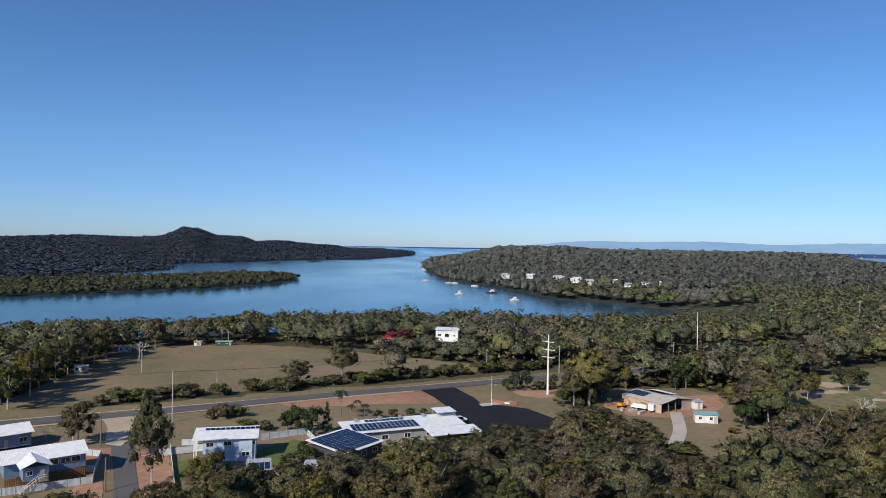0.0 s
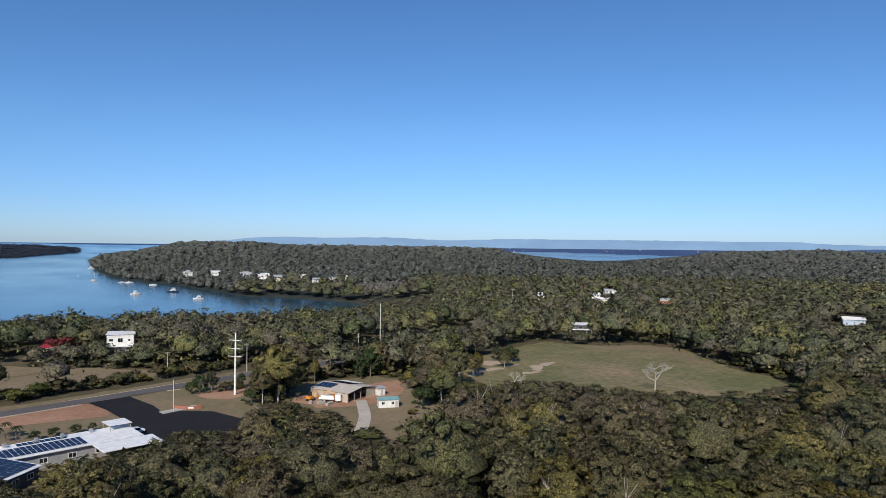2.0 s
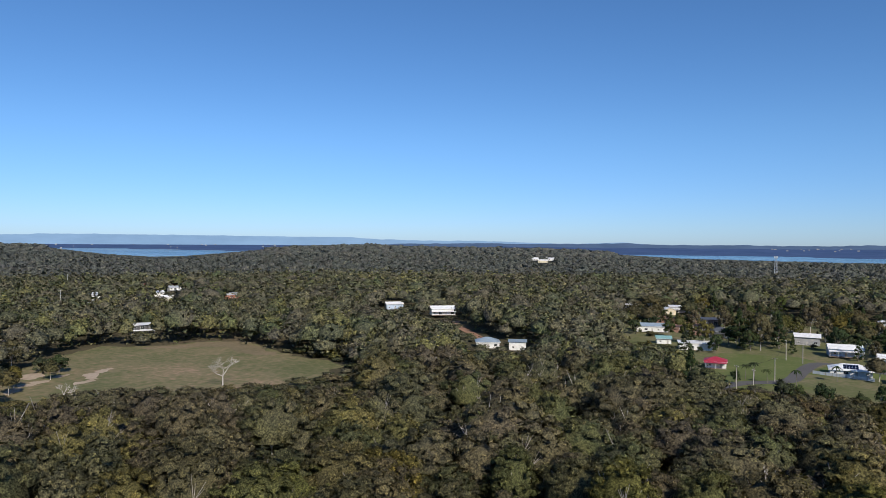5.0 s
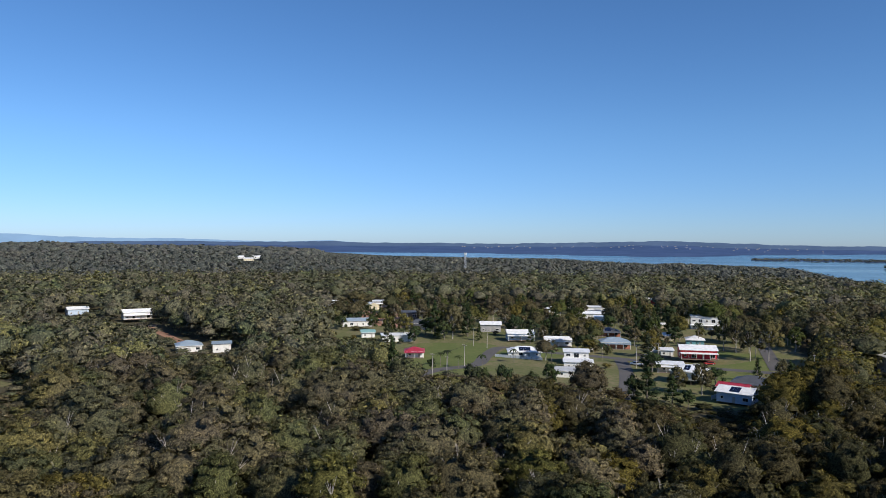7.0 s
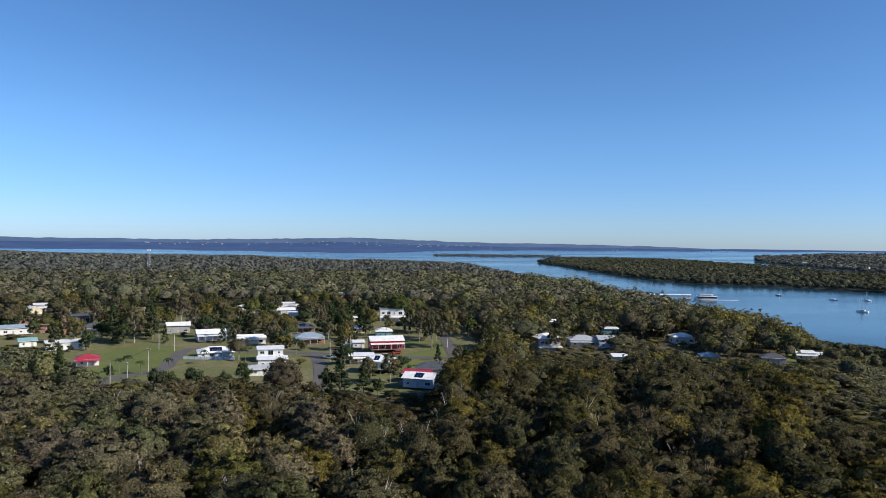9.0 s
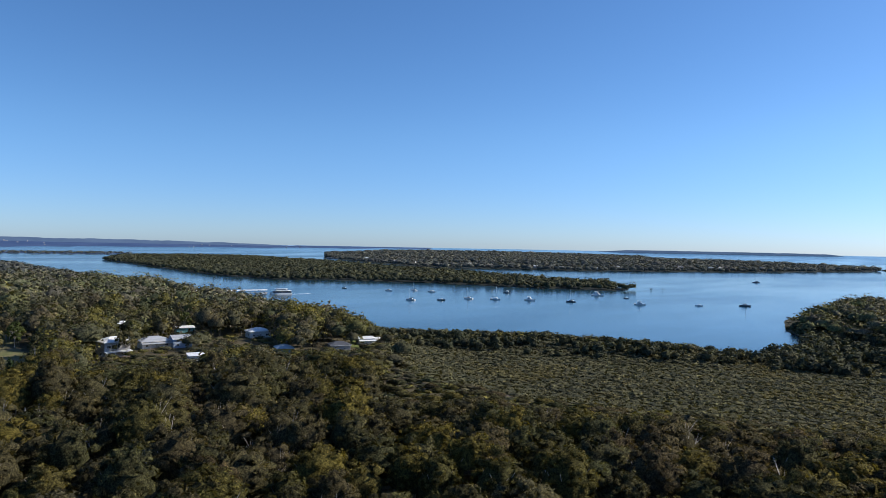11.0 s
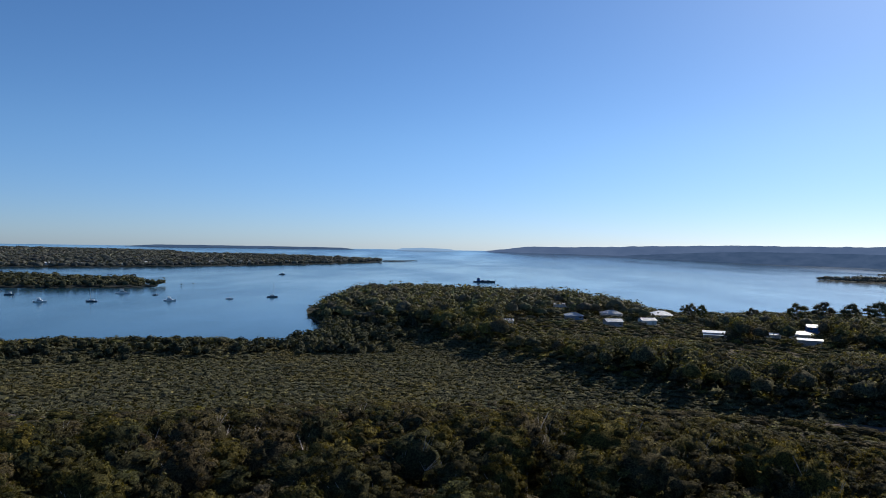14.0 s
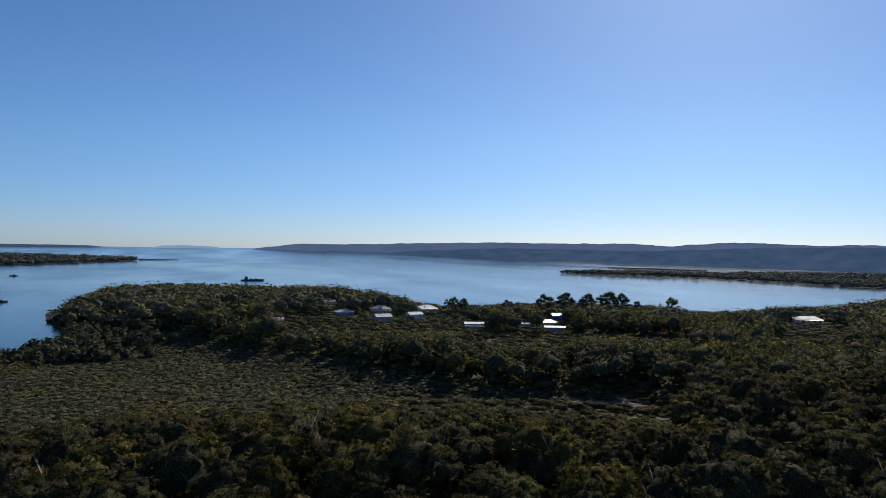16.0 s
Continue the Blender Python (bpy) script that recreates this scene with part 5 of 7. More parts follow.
for wx, wz in ((-3.6, 4.2), (0.4, 4.4), (4.6, 1.5), (-1.5, 1.3), (5.9, 4.4)):
    add_window(h, "wide", pose(wx, -4.06 - (0.55 if wx == 4.6 else 0), wz))
add_window(h, "wide", pose(6.84, 0, 4.2, 0, 0, 90))
bm = bmesh.new()
box(bm, (2.0, 6.0, 0.15), (-6.4, 0, 3.1))
part("balcony", bm, M_TRIM, h)
for py in (-2.9, 0, 2.9):
    bm = bmesh.new()
    box(bm, (0.14, 0.14, 6.3), (-7.3, py, 3.15))
    part("post", bm, M_TRIM, h)
bm = bmesh.new()
for k in range(13):
    box(bm, (0.04, 0.04, 0.95), (-7.35, -2.9 + k * 0.48, 3.65))
box(bm, (0.06, 6.0, 0.06), (-7.35, 0, 4.15))
part("railing", bm, M_TRIM, h, "white balcony railing")
bm = bmesh.new()
box(bm, (0.07, 1.6, 2.0), (-5.24, 0.5, 1.0))
part("garage_door", bm, M_TRIM, h)

h = thing("carport", -38.5, 149.5, 14, None, "dark open carport with solar panels on its roof", "carport")
KEEP_OFF.append((-38.5, 149.5, 6))
bm = bmesh.new()
slab(bm, (-2.6, -3.2, 3.0), (2.6, -3.2, 3.0), (2.6, 3.2, 3.6), (-2.6, 3.2, 3.6), 0.1)
part("roof", bm, ROOFS["grey"], h)
solar_grid(h, pose(0, -1.0, 3.38, 5.4), 4, 2)
for px in (-2.3, 2.3):
    for py in (-2.9, 2.9):
        bm = bmesh.new()
        box(bm, (0.12, 0.12, 3.2), (px, py, 1.55))
        part("post", bm, M_STEEL, h)
bm = bmesh.new()
box(bm, (4.4, 0.1, 2.2), (0, -2.7, 1.9))
part("screen", bm, WALLS["dark"], h)
h = thing("garden_shed", -26.5, 154, 8, None, "low garden shed with a pale sheet metal roof", "shed")
KEEP_OFF.append((-26.5, 154, 5))
bm = bmesh.new()
box(bm, (5.6, 3.6, 2.1), (0, 0, 1.05))
part("wall", bm, WALLS["grey"], h)
bm = bmesh.new()
slab(bm, (-3.2, -2.2, 2.1), (3.2, -2.2, 2.1), (3.2, 2.2, 2.5), (-3.2, 2.2, 2.5), 0.07)
part("roof", bm, ROOFS["grey"], h)
fence([(-64, 174), (-60, 174.5)], 1.5, M_FENCE, "pale blue-grey sheet metal fence along a yard")
fence([(-46, 179.5), (-35.5, 186), (-30.5, 175.5), (-26, 169)], 1.6, M_FENCE, "pale sheet metal fence behind a lawn")
fence([(-66, 172), (-53, 141)], 1.0, M_TRIM, "low white garden wall along a drive", 3.0)
patch("garden_lawn", np.array([(-45, 168), (-37, 181), (-31, 174), (-36, 160), (-41, 158)]), M_LAWN, 0.14, "green lawn behind the fence", "lawn", 0.5, 21)
patch("garden_lawn", np.array([(-61, 160), (-56, 165), (-52, 155), (-53, 148), (-57, 148)]), M_LAWN, 0.14, "green lawn beside the drive", "lawn", 0.5, 22)
patch("bare_earth", np.array([(-37, 181), (-34, 184), (-28, 174), (-33, 172)]), M_DIRT, 0.18, "bare red earth beside the fence", "dirt", 0.5, 23)
patch("drive", np.array([(-70, 169), (-60, 173.5), (-57, 169), (-66, 164)]), M_CONCRETE, 0.22, "pale concrete drive", "drive")
patch("dirt_yard", np.array([(-72, 172), (-66, 171), (-52, 138), (-45, 125), (-60, 122), (-66, 150)]), M_DIRT, 0.12, "bare reddish earth beside the lane", "dirt", 0.6, 24)
patch("dirt_yard", np.array([(-86, 170), (-78, 172), (-72, 150), (-64, 132), (-72, 134), (-76, 150)]), M_DIRT, 0.12, "bare reddish earth beside the lane", "dirt", 0.6, 25)

# long low hall with panelled roofs
h = thing("hall", -10, 184, 22, None, "long low hall with white roofs covered in solar panels", "hall")
KEEP_OFF.extend([(-10, 184, 12), (-22, 168, 11), (-2, 190, 9)])
bm = bmesh.new()
box(bm, (30, 8.5, 3.4), (0, 0, 1.7))
part("wall", bm, WALLS["grey"], h)
bm = bmesh.new()
slab(bm, (-16, -5, 3.4), (16, -5, 3.4), (16, 5, 4.1), (-16, 5, 4.1), 0.16)
part("roof", bm, ROOFS["white"], h)
solar_grid(h, pose(-5.2, -1.2, 3.98, 4.0), 15, 3)
solar_grid(h, pose(-4, 3.3, 4.25, 4.0), 9, 1)
for k, px in enumerate((-11.5, -5.0, 0.5, 7.0)):
    bm = bmesh.new()
    box(bm, (0.8, 0.8, 1.1), (px, 3.6, 4.5), 0.06)
    part("roof_vent", bm, M_STEEL, h)
bm = bmesh.new()
slab(bm, (10.5, 1.5, 5.3), (16, 1.5, 5.3), (16, 6.5, 5.5), (10.5, 6.5, 5.5), 0.12)
part("raised_roof", bm, ROOFS["white"], h)
for px in (10.8, 15.7):
    for py in (1.8, 6.2):
        bm = bmesh.new()
        box(bm, (0.15, 0.15, 1.7), (px, py, 4.5))
        part("post", bm, M_STEEL, h)
bm = bmesh.new()
slab(bm, (4, -11.5, 2.9), (18, -11.5, 2.9), (18, -5.1, 3.3), (4, -5.1, 3.3), 0.12)
part("awning", bm, ROOFS["white"], h)
for k in range(4):
    add_window(h, "wide", pose(-12 + k * 6, -4.29, 1.2))
w2 = thing("hall", -22.5, 167, 56, None, "low hall wing covered in rows of solar panels", "hall")
bm = bmesh.new()
box(bm, (13, 11.5, 3.2), (0, 0, 1.6))
part("wall", bm, WALLS["dark"], w2)
bm = bmesh.new()
slab(bm, (-7, -6.3, 3.1), (7, -6.3, 3.1), (7, 6.3, 4.3), (-7, 6.3, 4.3), 0.14)
part("roof", bm, ROOFS["white"], w2)
solar_grid(w2, pose(0, 0, 3.96, 5.45), 11, 6)
for k in range(3):
    add_window(w2, "wide", pose(-4 + k * 4, -5.79, 1.2))

# tan work shed with open bays
h = thing("work_shed", 68.6, 224.5, 33, None, "tan sheet metal work shed with open bays and solar panels", "shed")
h.scale = (0.92, 0.92, 0.80)
KEEP_OFF.append((68.6, 225.5, 13))
bm = bmesh.new()
box(bm, (0.15, 17, 3.8), (-7.5, 0, 1.9))
box(bm, (15, 0.15, 3.8), (0, 8.5, 1.9))
box(bm, (4.5, 0.15, 3.8), (5.2, -8.5, 1.9))
box(bm, (0.15, 17, 3.8), (7.5, 0, 1.9))
part("wall", bm, WALLS["tan"], h)
bm = bmesh.new()
slab(bm, (-8.0, -9.2, 3.85), (0, -9.2, 5.2), (0, 9.0, 5.2), (-8.0, 9.0, 3.85), 0.08)
slab(bm, (0, -9.2, 5.2), (8.2, -9.2, 3.85), (8.2, 9.0, 3.85), (0, 9.0, 5.2), 0.08)
part("roof", bm, painted("tan_roof_sheet", (0.52, 0.47, 0.40), 0.45, 0.25, "Y"), h)
_sl = math.degrees(math.atan2(1.35, 8.1))
solar_grid(h, pose(3.7, 2.2, 4.82, 0, _sl, 0), 5, 5)
solar_grid(h, pose(-3.2, 4.6, 4.86, 0, -_sl, 0), 4, 4)
bm = bmesh.new()
slab(bm, (8.4, 0, 3.9), (11.5, 0, 3.5), (11.5, 9.0, 3.5), (8.4, 9.0, 3.9), 0.07)
part("lean_to_roof", bm, ROOFS["white"], h)
for k in range(4):
    bm = bmesh.new()
    box(bm, (0.2, 0.2, 3.8), (-7.4 + k * 3.5, -8.5, 1.9))
    part("post", bm, M_STEEL, h)
for k in range(3):
    bm = bmesh.new()
    box(bm, (0.16, 0.16, 3.5), (11.3, 0.2 + k * 4.3, 1.75))
    part("post", bm, M_STEEL, h)
bm = bmesh.new()
box(bm, (1.6, 4, 1.6), (-3, -2, 0.8), 0.1)
box(bm, (2, 1.2, 1.1), (1.5, -4, 0.55), 0.1)
part("workbench", bm, M_TIMBER, h)


def cabin(x, y, turn, w, d, hgt, wall, roof_mat, label, name="cabin"):
    ob = thing(name, x, y, turn, None, label, name.replace("_", " "))
    KEEP_OFF.append((x, y, max(w, d) * 0.7 + 1.5))
    bm = bmesh.new()
    box(bm, (w, d, hgt), (0, 0, hgt / 2 + 0.15), 0.03)
    part("wall", bm, wall, ob)
    bm = bmesh.new()
    slab(bm, (-w / 2 - 0.3, -d / 2 - 0.3, hgt + 0.17), (w / 2 + 0.3, -d / 2 - 0.3, hgt + 0.17), (w / 2 + 0.3, d / 2 + 0.3, hgt + 0.5), (-w / 2 - 0.3, d / 2 + 0.3, hgt + 0.5), 0.06)
    part("roof", bm, roof_mat, ob)
    if w > 4:
        for wx in (-w * 0.28, w * 0.2):
            add_window(ob, "small", pose(wx, -d / 2 - 0.03, 1.1))
    child("door", DOOR_MESH, ob, pose(0 if w < 4 else w * 0.4, -d / 2 - 0.03, 0.16))
    return ob


cabin(77, 204.5, -10, 6.2, 3.0, 2.4, WALLS["white"], ROOFS["teal"], "small white cabin with a teal roof on the grass")
cabin(80.5, 221.5, 10, 2.6, 2.6, 2.4, WALLS["white"], ROOFS["grey"], "small grey lean-to store beside the shed", "store")
cabin(-137, 268, 20, 4.6, 2.4, 2.3, WALLS["white"], ROOFS["white"], "white caravan under trees at the paddock edge", "caravan")
M_GREENBOX = material("dark_green_sheet", (0.04, 0.09, 0.06), rough=0.5)
cabin(-143, 318, 14, 5.0, 2.6, 2.2, WALLS["white"], ROOFS["grey"], "white shed under trees at the paddock edge", "store")
cabin(-118, 341, 8, 3.2, 2.0, 1.8, WALLS["white"], ROOFS["grey"], "small white hut at the paddock edge")
cabin(-106, 343, 8, 7.6, 2.4, 1.7, M_GREENBOX, ROOFS["teal"], "long dark green store at the paddock edge", "store")

# low brick sign wall with a flag pole
s = thing("sign_wall", 20, 224, -20, None, "low curved red brick sign wall beside the car park", "wall")
bm = bmesh.new()
for k in range(7):
    a = radians(-36 + k * 12)
    box(bm, (1.35, 0.35, 1.1 + 0.35 * (k == 6)), (math.sin(a) * 6.0, 6.0 - math.cos(a) * 6.0, 0.55), 0.02, Matrix.Rotation(-a * -1, 4, "Z"))
part("brick_wall", bm, WALLS["brick"], s)
bm = bmesh.new()
box(bm, (1.6, 0.06, 0.5), (1.2, -0.24, 0.6))
part("plaque", bm, M_TRIM, s, "white plaque without readable words")
s = thing("flag_pole", 16, 222, 0, None, "white flag pole with a yardarm", "flag pole")
bm = bmesh.new()
rod(bm, (0, 0, 0), (0, 0, 9.5), 0.09, 0.05, 8)
part("pole", bm, M_TRIM, s)
bm = bmesh.new()
rod(bm, (-1.7, 0, 6.6), (1.7, 0, 6.6), 0.04, 0.04, 6)
part("yardarm", bm, M_TRIM, s)
patch("plinth", np.array([(13, 220), (24, 226), (23, 229), (12, 223.5)]), M_CONCRETE, 0.22, "pale concrete apron in front of the sign wall", "paving")


# ---- vehicles ----
M_TYRE = material("tyre_rubber", (0.02, 0.02, 0.02), rough=0.85, spec=0.2)
CAR_PAINT = {"white": material("white_car_paint", (0.78, 0.78, 0.78), 0.25, 0, 0.5), "silver": material("silver_car_paint", (0.45, 0.46, 0.48), 0.3, 0.5, 0.5),
             "dark": material("dark_blue_car_paint", (0.02, 0.025, 0.045), 0.25, 0, 0.5), "red": material("red_car_paint", (0.35, 0.03, 0.03), 0.3, 0, 0.5)}


def wheels(ob, xs, ys, r):
    for wx in xs:
        for wy in ys:
            bm = bmesh.new()
            rod(bm, (0, -0.11, 0), (0, 0.11, 0), r, r, 14)
            w = part("wheel", bm, M_TYRE, ob)
            w.matrix_basis = pose(wx, wy, r)
            bm = bmesh.new()
            rod(bm, (0, -0.125, 0), (0, 0.125, 0), r * 0.55, r * 0.55, 10)
            part("rim", bm, M_STEEL, w)


def car(x, y, turn, paint, label, kind="wagon", lift=0.2):
    ob = thing("car", x, y, turn, lie_at(x, y) + lift, label, "car")
    ln, wd = (5.2, 1.85) if kind == "ute" else (4.6, 1.8)
    bm = bmesh.new()
    box(bm, (ln, wd, 0.62), (0, 0, 0.66), 0.12)
    part("body", bm, CAR_PAINT[paint], ob)
    bm = bmesh.new()
    cab = (1.9, 0.35) if kind == "ute" else (2.9, -0.3)
    made = box(bm, (cab[0], wd - 0.16, 0.58), (cab[1], 0, 1.24))
    for v in made["verts"]:
        if v.co.z > 1.3:
            v.co.x = cab[1] + (v.co.x - cab[1]) * 0.78
            v.co.y *= 0.88
    part("glasshouse", bm, M_GLASS, ob)
    bm = bmesh.new()
    box(bm, (cab[0] * 0.8, (wd - 0.16) * 0.9, 0.07), (cab[1], 0, 1.55), 0.02)
    part("roof", bm, CAR_PAINT[paint], ob)
    wheels(ob, (-ln * 0.3, ln * 0.31), (-wd / 2 + 0.1, wd / 2 - 0.1), 0.34)
    return ob


car(5.2, 200.5, 25, "white", "white four-wheel drive wagon parked on black asphalt")
car(1.0, 204.5, 30, "dark", "dark blue van parked beside the hall")
car(301, -66.5, 100, "white", "white car on the village street")
car(322, -50, 110, "silver", "silver car parked by the street")
car(340, -26, 95, "white", "white car parked on the grass", lift=0.1)
car(303, -43, 60, "white", "white utility parked by the street corner", "ute")
car(310, -74, 100, "red", "red car parked beside the red house", lift=0.1)
car(78, 207, 40, "silver", "grey car parked behind the cabin", lift=0.14)
car(238, -29, 80, "dark", "dark car at the end of the street")

t = thing("crane_truck", 62.6, 217.5, -35, lie_at(62.6, 217.5) + 0.2, "white tray truck with an orange loader crane", "truck")
bm = bmesh.new()
box(bm, (1.8, 2.2, 2.0), (2.6, 0, 1.5), 0.12)
part("cab", bm, CAR_PAINT["white"], t)
bm = bmesh.new()
box(bm, (0.06, 1.9, 0.75), (3.5, 0, 1.9))
part("windscreen", bm, M_GLASS, t)
bm = bmesh.new()
box(bm, (5.0, 2.3, 0.25), (-1.2, 0, 1.0))
box(bm, (5.0, 0.06, 0.5), (-1.2, 1.13, 1.35))
box(bm, (5.0, 0.06, 0.5), (-1.2, -1.13, 1.35))
part("tray", bm, CAR_PAINT["white"], t)
M_ORANGE = painted("orange_crane_paint", (0.65, 0.25, 0.03), 0.4)
bm = bmesh.new()
rod(bm, (1.0, 0, 1.1), (1.0, 0, 2.8), 0.22, 0.18, 8)
rod(bm, (1.0, 0, 2.7), (-1.6, 0, 3.6), 0.16, 0.12, 8)
rod(bm, (-1.6, 0, 3.6), (-2.6, 0, 1.9), 0.11, 0.08, 8)
part("crane_arm", bm, M_ORANGE, t)
wheels(t, (2.5, -1.8, -2.9), (-0.95, 0.95), 0.45)
t = thing("excavator", 57, 221.5, 40, lie_at(57, 221.5) + 0.15, "small orange excavator beside the shed", "excavator")
bm = bmesh.new()
box(bm, (2.6, 0.5, 0.6), (0, 0.8, 0.3), 0.15)
box(bm, (2.6, 0.5, 0.6), (0, -0.8, 0.3), 0.15)
part("track", bm, M_TYRE, t)
bm = bmesh.new()
box(bm, (2.2, 1.7, 0.9), (-0.2, 0, 1.1), 0.1)
part("body", bm, M_ORANGE, t)
bm = bmesh.new()
box(bm, (1.1, 0.9, 1.2), (0.3, 0.35, 2.1), 0.08)
part("cab", bm, M_GLASS, t)
bm = bmesh.new()
rod(bm, (0.8, -0.3, 1.4), (2.4, -0.3, 3.2), 0.16, 0.13, 6)
rod(bm, (2.4, -0.3, 3.2), (3.4, -0.3, 1.3), 0.12, 0.09, 6)
box(bm, (0.7, 0.7, 0.6), (3.4, -0.3, 0.9), 0.06)
part("boom", bm, M_ORANGE, t)
for k, (px, py, w) in enumerate(((59, 216, 2.8), (61, 213.8, 3.4), (56, 217.5, 2.2))):
    ob = thing("timber_stack", px, py, 20 + 25 * k, lie_at(px, py) + 0.14, "stack of pale timber on bare earth", "timber", "timber stacks by the shed")
    for i in range(4):
        bm = bmesh.new()
        box(bm, (w, 0.9, 0.16), (0, 0, 0.1 + i * 0.2), 0.02)
        part("board", bm, M_CONCRETE, ob)

# ---- power poles ----
M_POLE_WHITE = painted("white_steel_pole", (0.76, 0.76, 0.74), 0.5)
p = thing("power_pole", 36.4, 240, -20, None, "tall white steel power pole with three pairs of cross arms", "power pole")
bm = bmesh.new()
rod(bm, (0, 0, 0), (0, 0, 20.5), 0.42, 0.2, 12)
part("pole", bm, M_POLE_WHITE, p)
for hz, half in ((15.3, 2.2), (18.0, 1.9), (12.7, 2.2)):
    bm = bmesh.new()
    for s in (-1, 1):
        rod(bm, (0, 0, hz), (s * half, 0, hz + 0.35 * (s < 0) - 0.15), 0.15, 0.07, 8)
    arm = part("cross_arm", bm, M_POLE_WHITE, p)
    for s in (-1, 1):
        bm = bmesh.new()
        rod(bm, (s * half, 0, hz - 0.1), (s * half, 0, hz + 0.55), 0.09, 0.06, 8)
        part("insulator", bm, M_STEEL, arm)


def pole(x, y, turn, hgt, mat, label, arms=1, name="power_pole", cat="power pole"):
    ob = thing(name, x, y, turn, None, label, cat, "timber power poles")
    bm = bmesh.new()
    rod(bm, (0, 0, -0.3), (0, 0, hgt), 0.17, 0.11, 8)
    part("pole", bm, mat, ob)
    for k in range(arms):
        bm = bmesh.new()
        box(bm, (2.0, 0.11, 0.13), (0, 0.12, hgt - 0.4 - k * 1.1))
        arm = part("cross_arm", bm, M_TIMBER, ob)
        for q in (-0.85, -0.35, 0.35, 0.85):
            bm = bmesh.new()
            rod(bm, (q, 0.12, hgt - 0.33 - k * 1.1), (q, 0.12, hgt - 0.1 - k * 1.1), 0.05, 0.03, 6)
            part("insulator", bm, M_TRIM, arm)
    return ob


GREYPOLE = "grey timber power pole beside the road"
pole(-74.7, 196, 30, 14.5, M_PALE, "tall pale timber power pole beside the road", 0)
pole(-77, 242, 30, 8, M_PALE, GREYPOLE, 0)
pole(-114, 268, 30, 9, M_PALE, GREYPOLE, 1)
pole(-83, 172, 30, 8.5, M_TIMBER, GREYPOLE, 0)
pole(-67, 141, 30, 7, M_TIMBER, GREYPOLE, 0)
pole(18, 279, 30, 9.5, M_PALE, GREYPOLE, 1)
pole(47, 281, 30, 11, M_PALE, GREYPOLE, 1)
pole(71, 290, 30, 9, M_PALE, GREYPOLE, 1)
pole(101, 307, 30, 9.5, M_PALE, GREYPOLE, 2)
pole(115, 317, 0, 22, M_POLE_WHITE, "tall white steel power pole above the trees", 0)
pole(252, 425, 0, 20, M_POLE_WHITE, "tall white steel power pole above the trees", 1)
pole(366, 606, 0, 20, M_POLE_WHITE, "tall white steel power pole above the trees", 1)
pole(348, 534, 0, 12, M_PALE, GREYPOLE, 1)
VP = "timber power pole beside a village street"
for px, py, ph in ((345, 29, 9), (339, 22, 8.5), (289, 28, 9), (266, 38, 8.5), (270, 33, 7), (296, -42, 9.5), (310, -53, 9), (331, -99, 9), (286, -107, 9), (431, 60, 10), (440, 45, 10)):
    pole(px, py, 60, ph, M_PALE, VP, 1)
p = thing("radio_mast", 1010, 98, 0, None, "grey lattice radio mast above the bush", "mast")
for a in range(3):
    bm = bmesh.new()
    ca, sa = math.cos(a * 2.094), math.sin(a * 2.094)
    rod(bm, (ca * 2.4, sa * 2.4, 0), (ca * 1.2, sa * 1.2, 34), 0.28, 0.2, 6)
    part("leg", bm, M_STEEL, p)
for k in range(9):
    bm = bmesh.new()
    r0, r1 = 2.4 - 1.2 * k / 9, 2.4 - 1.2 * (k + 1) / 9
    for a in range(3):
        b = a + 1
        rod(bm, (math.cos(a * 2.094) * r0, math.sin(a * 2.094) * r0, k * 3.8), (math.cos(b * 2.094) * r1, math.sin(b * 2.094) * r1, (k + 1) * 3.8), 0.1, 0.1, 5)
    part("brace", bm, M_STEEL, p)
bm = bmesh.new()
for a in range(6):
    box(bm, (0.5, 0.3, 2.6), (math.cos(a * 1.047) * 1.9, math.sin(a * 1.047) * 1.9, 33), 0.05)
part("antenna", bm, M_TRIM, p)


def cable(points, sag, label):
    pts = []
    for a, b in zip(points, points[1:]):
        for k in range(9):
            f = k / 8
            pts.append(Vector(a).lerp(Vector(b), f) - Vector((0, 0, sag * 4 * f * (1 - f))))
    cu = bpy.data.curves.new("power_line", "CURVE")
    cu.dimensions = "3D"
    cu.bevel_depth = 0.022
    sp = cu.splines.new("POLY")
    sp.points.add(len(pts) - 1)
    for q, v in zip(sp.points, pts):
        q.co = (*v, 1)
    cu.materials.append(M_TYRE)
    return tagged(new("power_line", cu), label, "cable")


WIRE = "black power line sagging between poles"
for off in (-0.8, 0.8):
    cable([(-240 + off, 130, 24), (-74.7 + off, 196, 23.6), (18 + off, 279, 18.6), (71 + off, 290, 18.2), (101 + off, 307, 18.6)], 1.2, WIRE)
    cable([(36.4 + off * 2.5, 240, 25), (115 + off, 317, 31), (252 + off, 425, 30), (366 + off, 606, 30)], 2.5, WIRE)
    cable([(345 + off, 29, 18.2), (289 + off, 28, 18.2), (266 + off, 38, 17.7)], 0.7, WIRE)
    cable([(345 + off, 29, 18.2), (296 + off, -42, 18.7), (310 + off, -53, 18.3), (331 + off, -99, 18.2)], 0.8, WIRE)

# ---- boats ----
M_HULL = material("white_hull", (0.78, 0.78, 0.77), 0.3, 0, 0.5)
M_HULL_DARK = material("navy_hull", (0.03, 0.05, 0.09), 0.35, 0, 0.5)
M_WAKE = earthy("foam", [(0.3, (0.5, 0.55, 0.6)), (0.7, (0.85, 0.87, 0.88))], big=0.2, small=1.5)


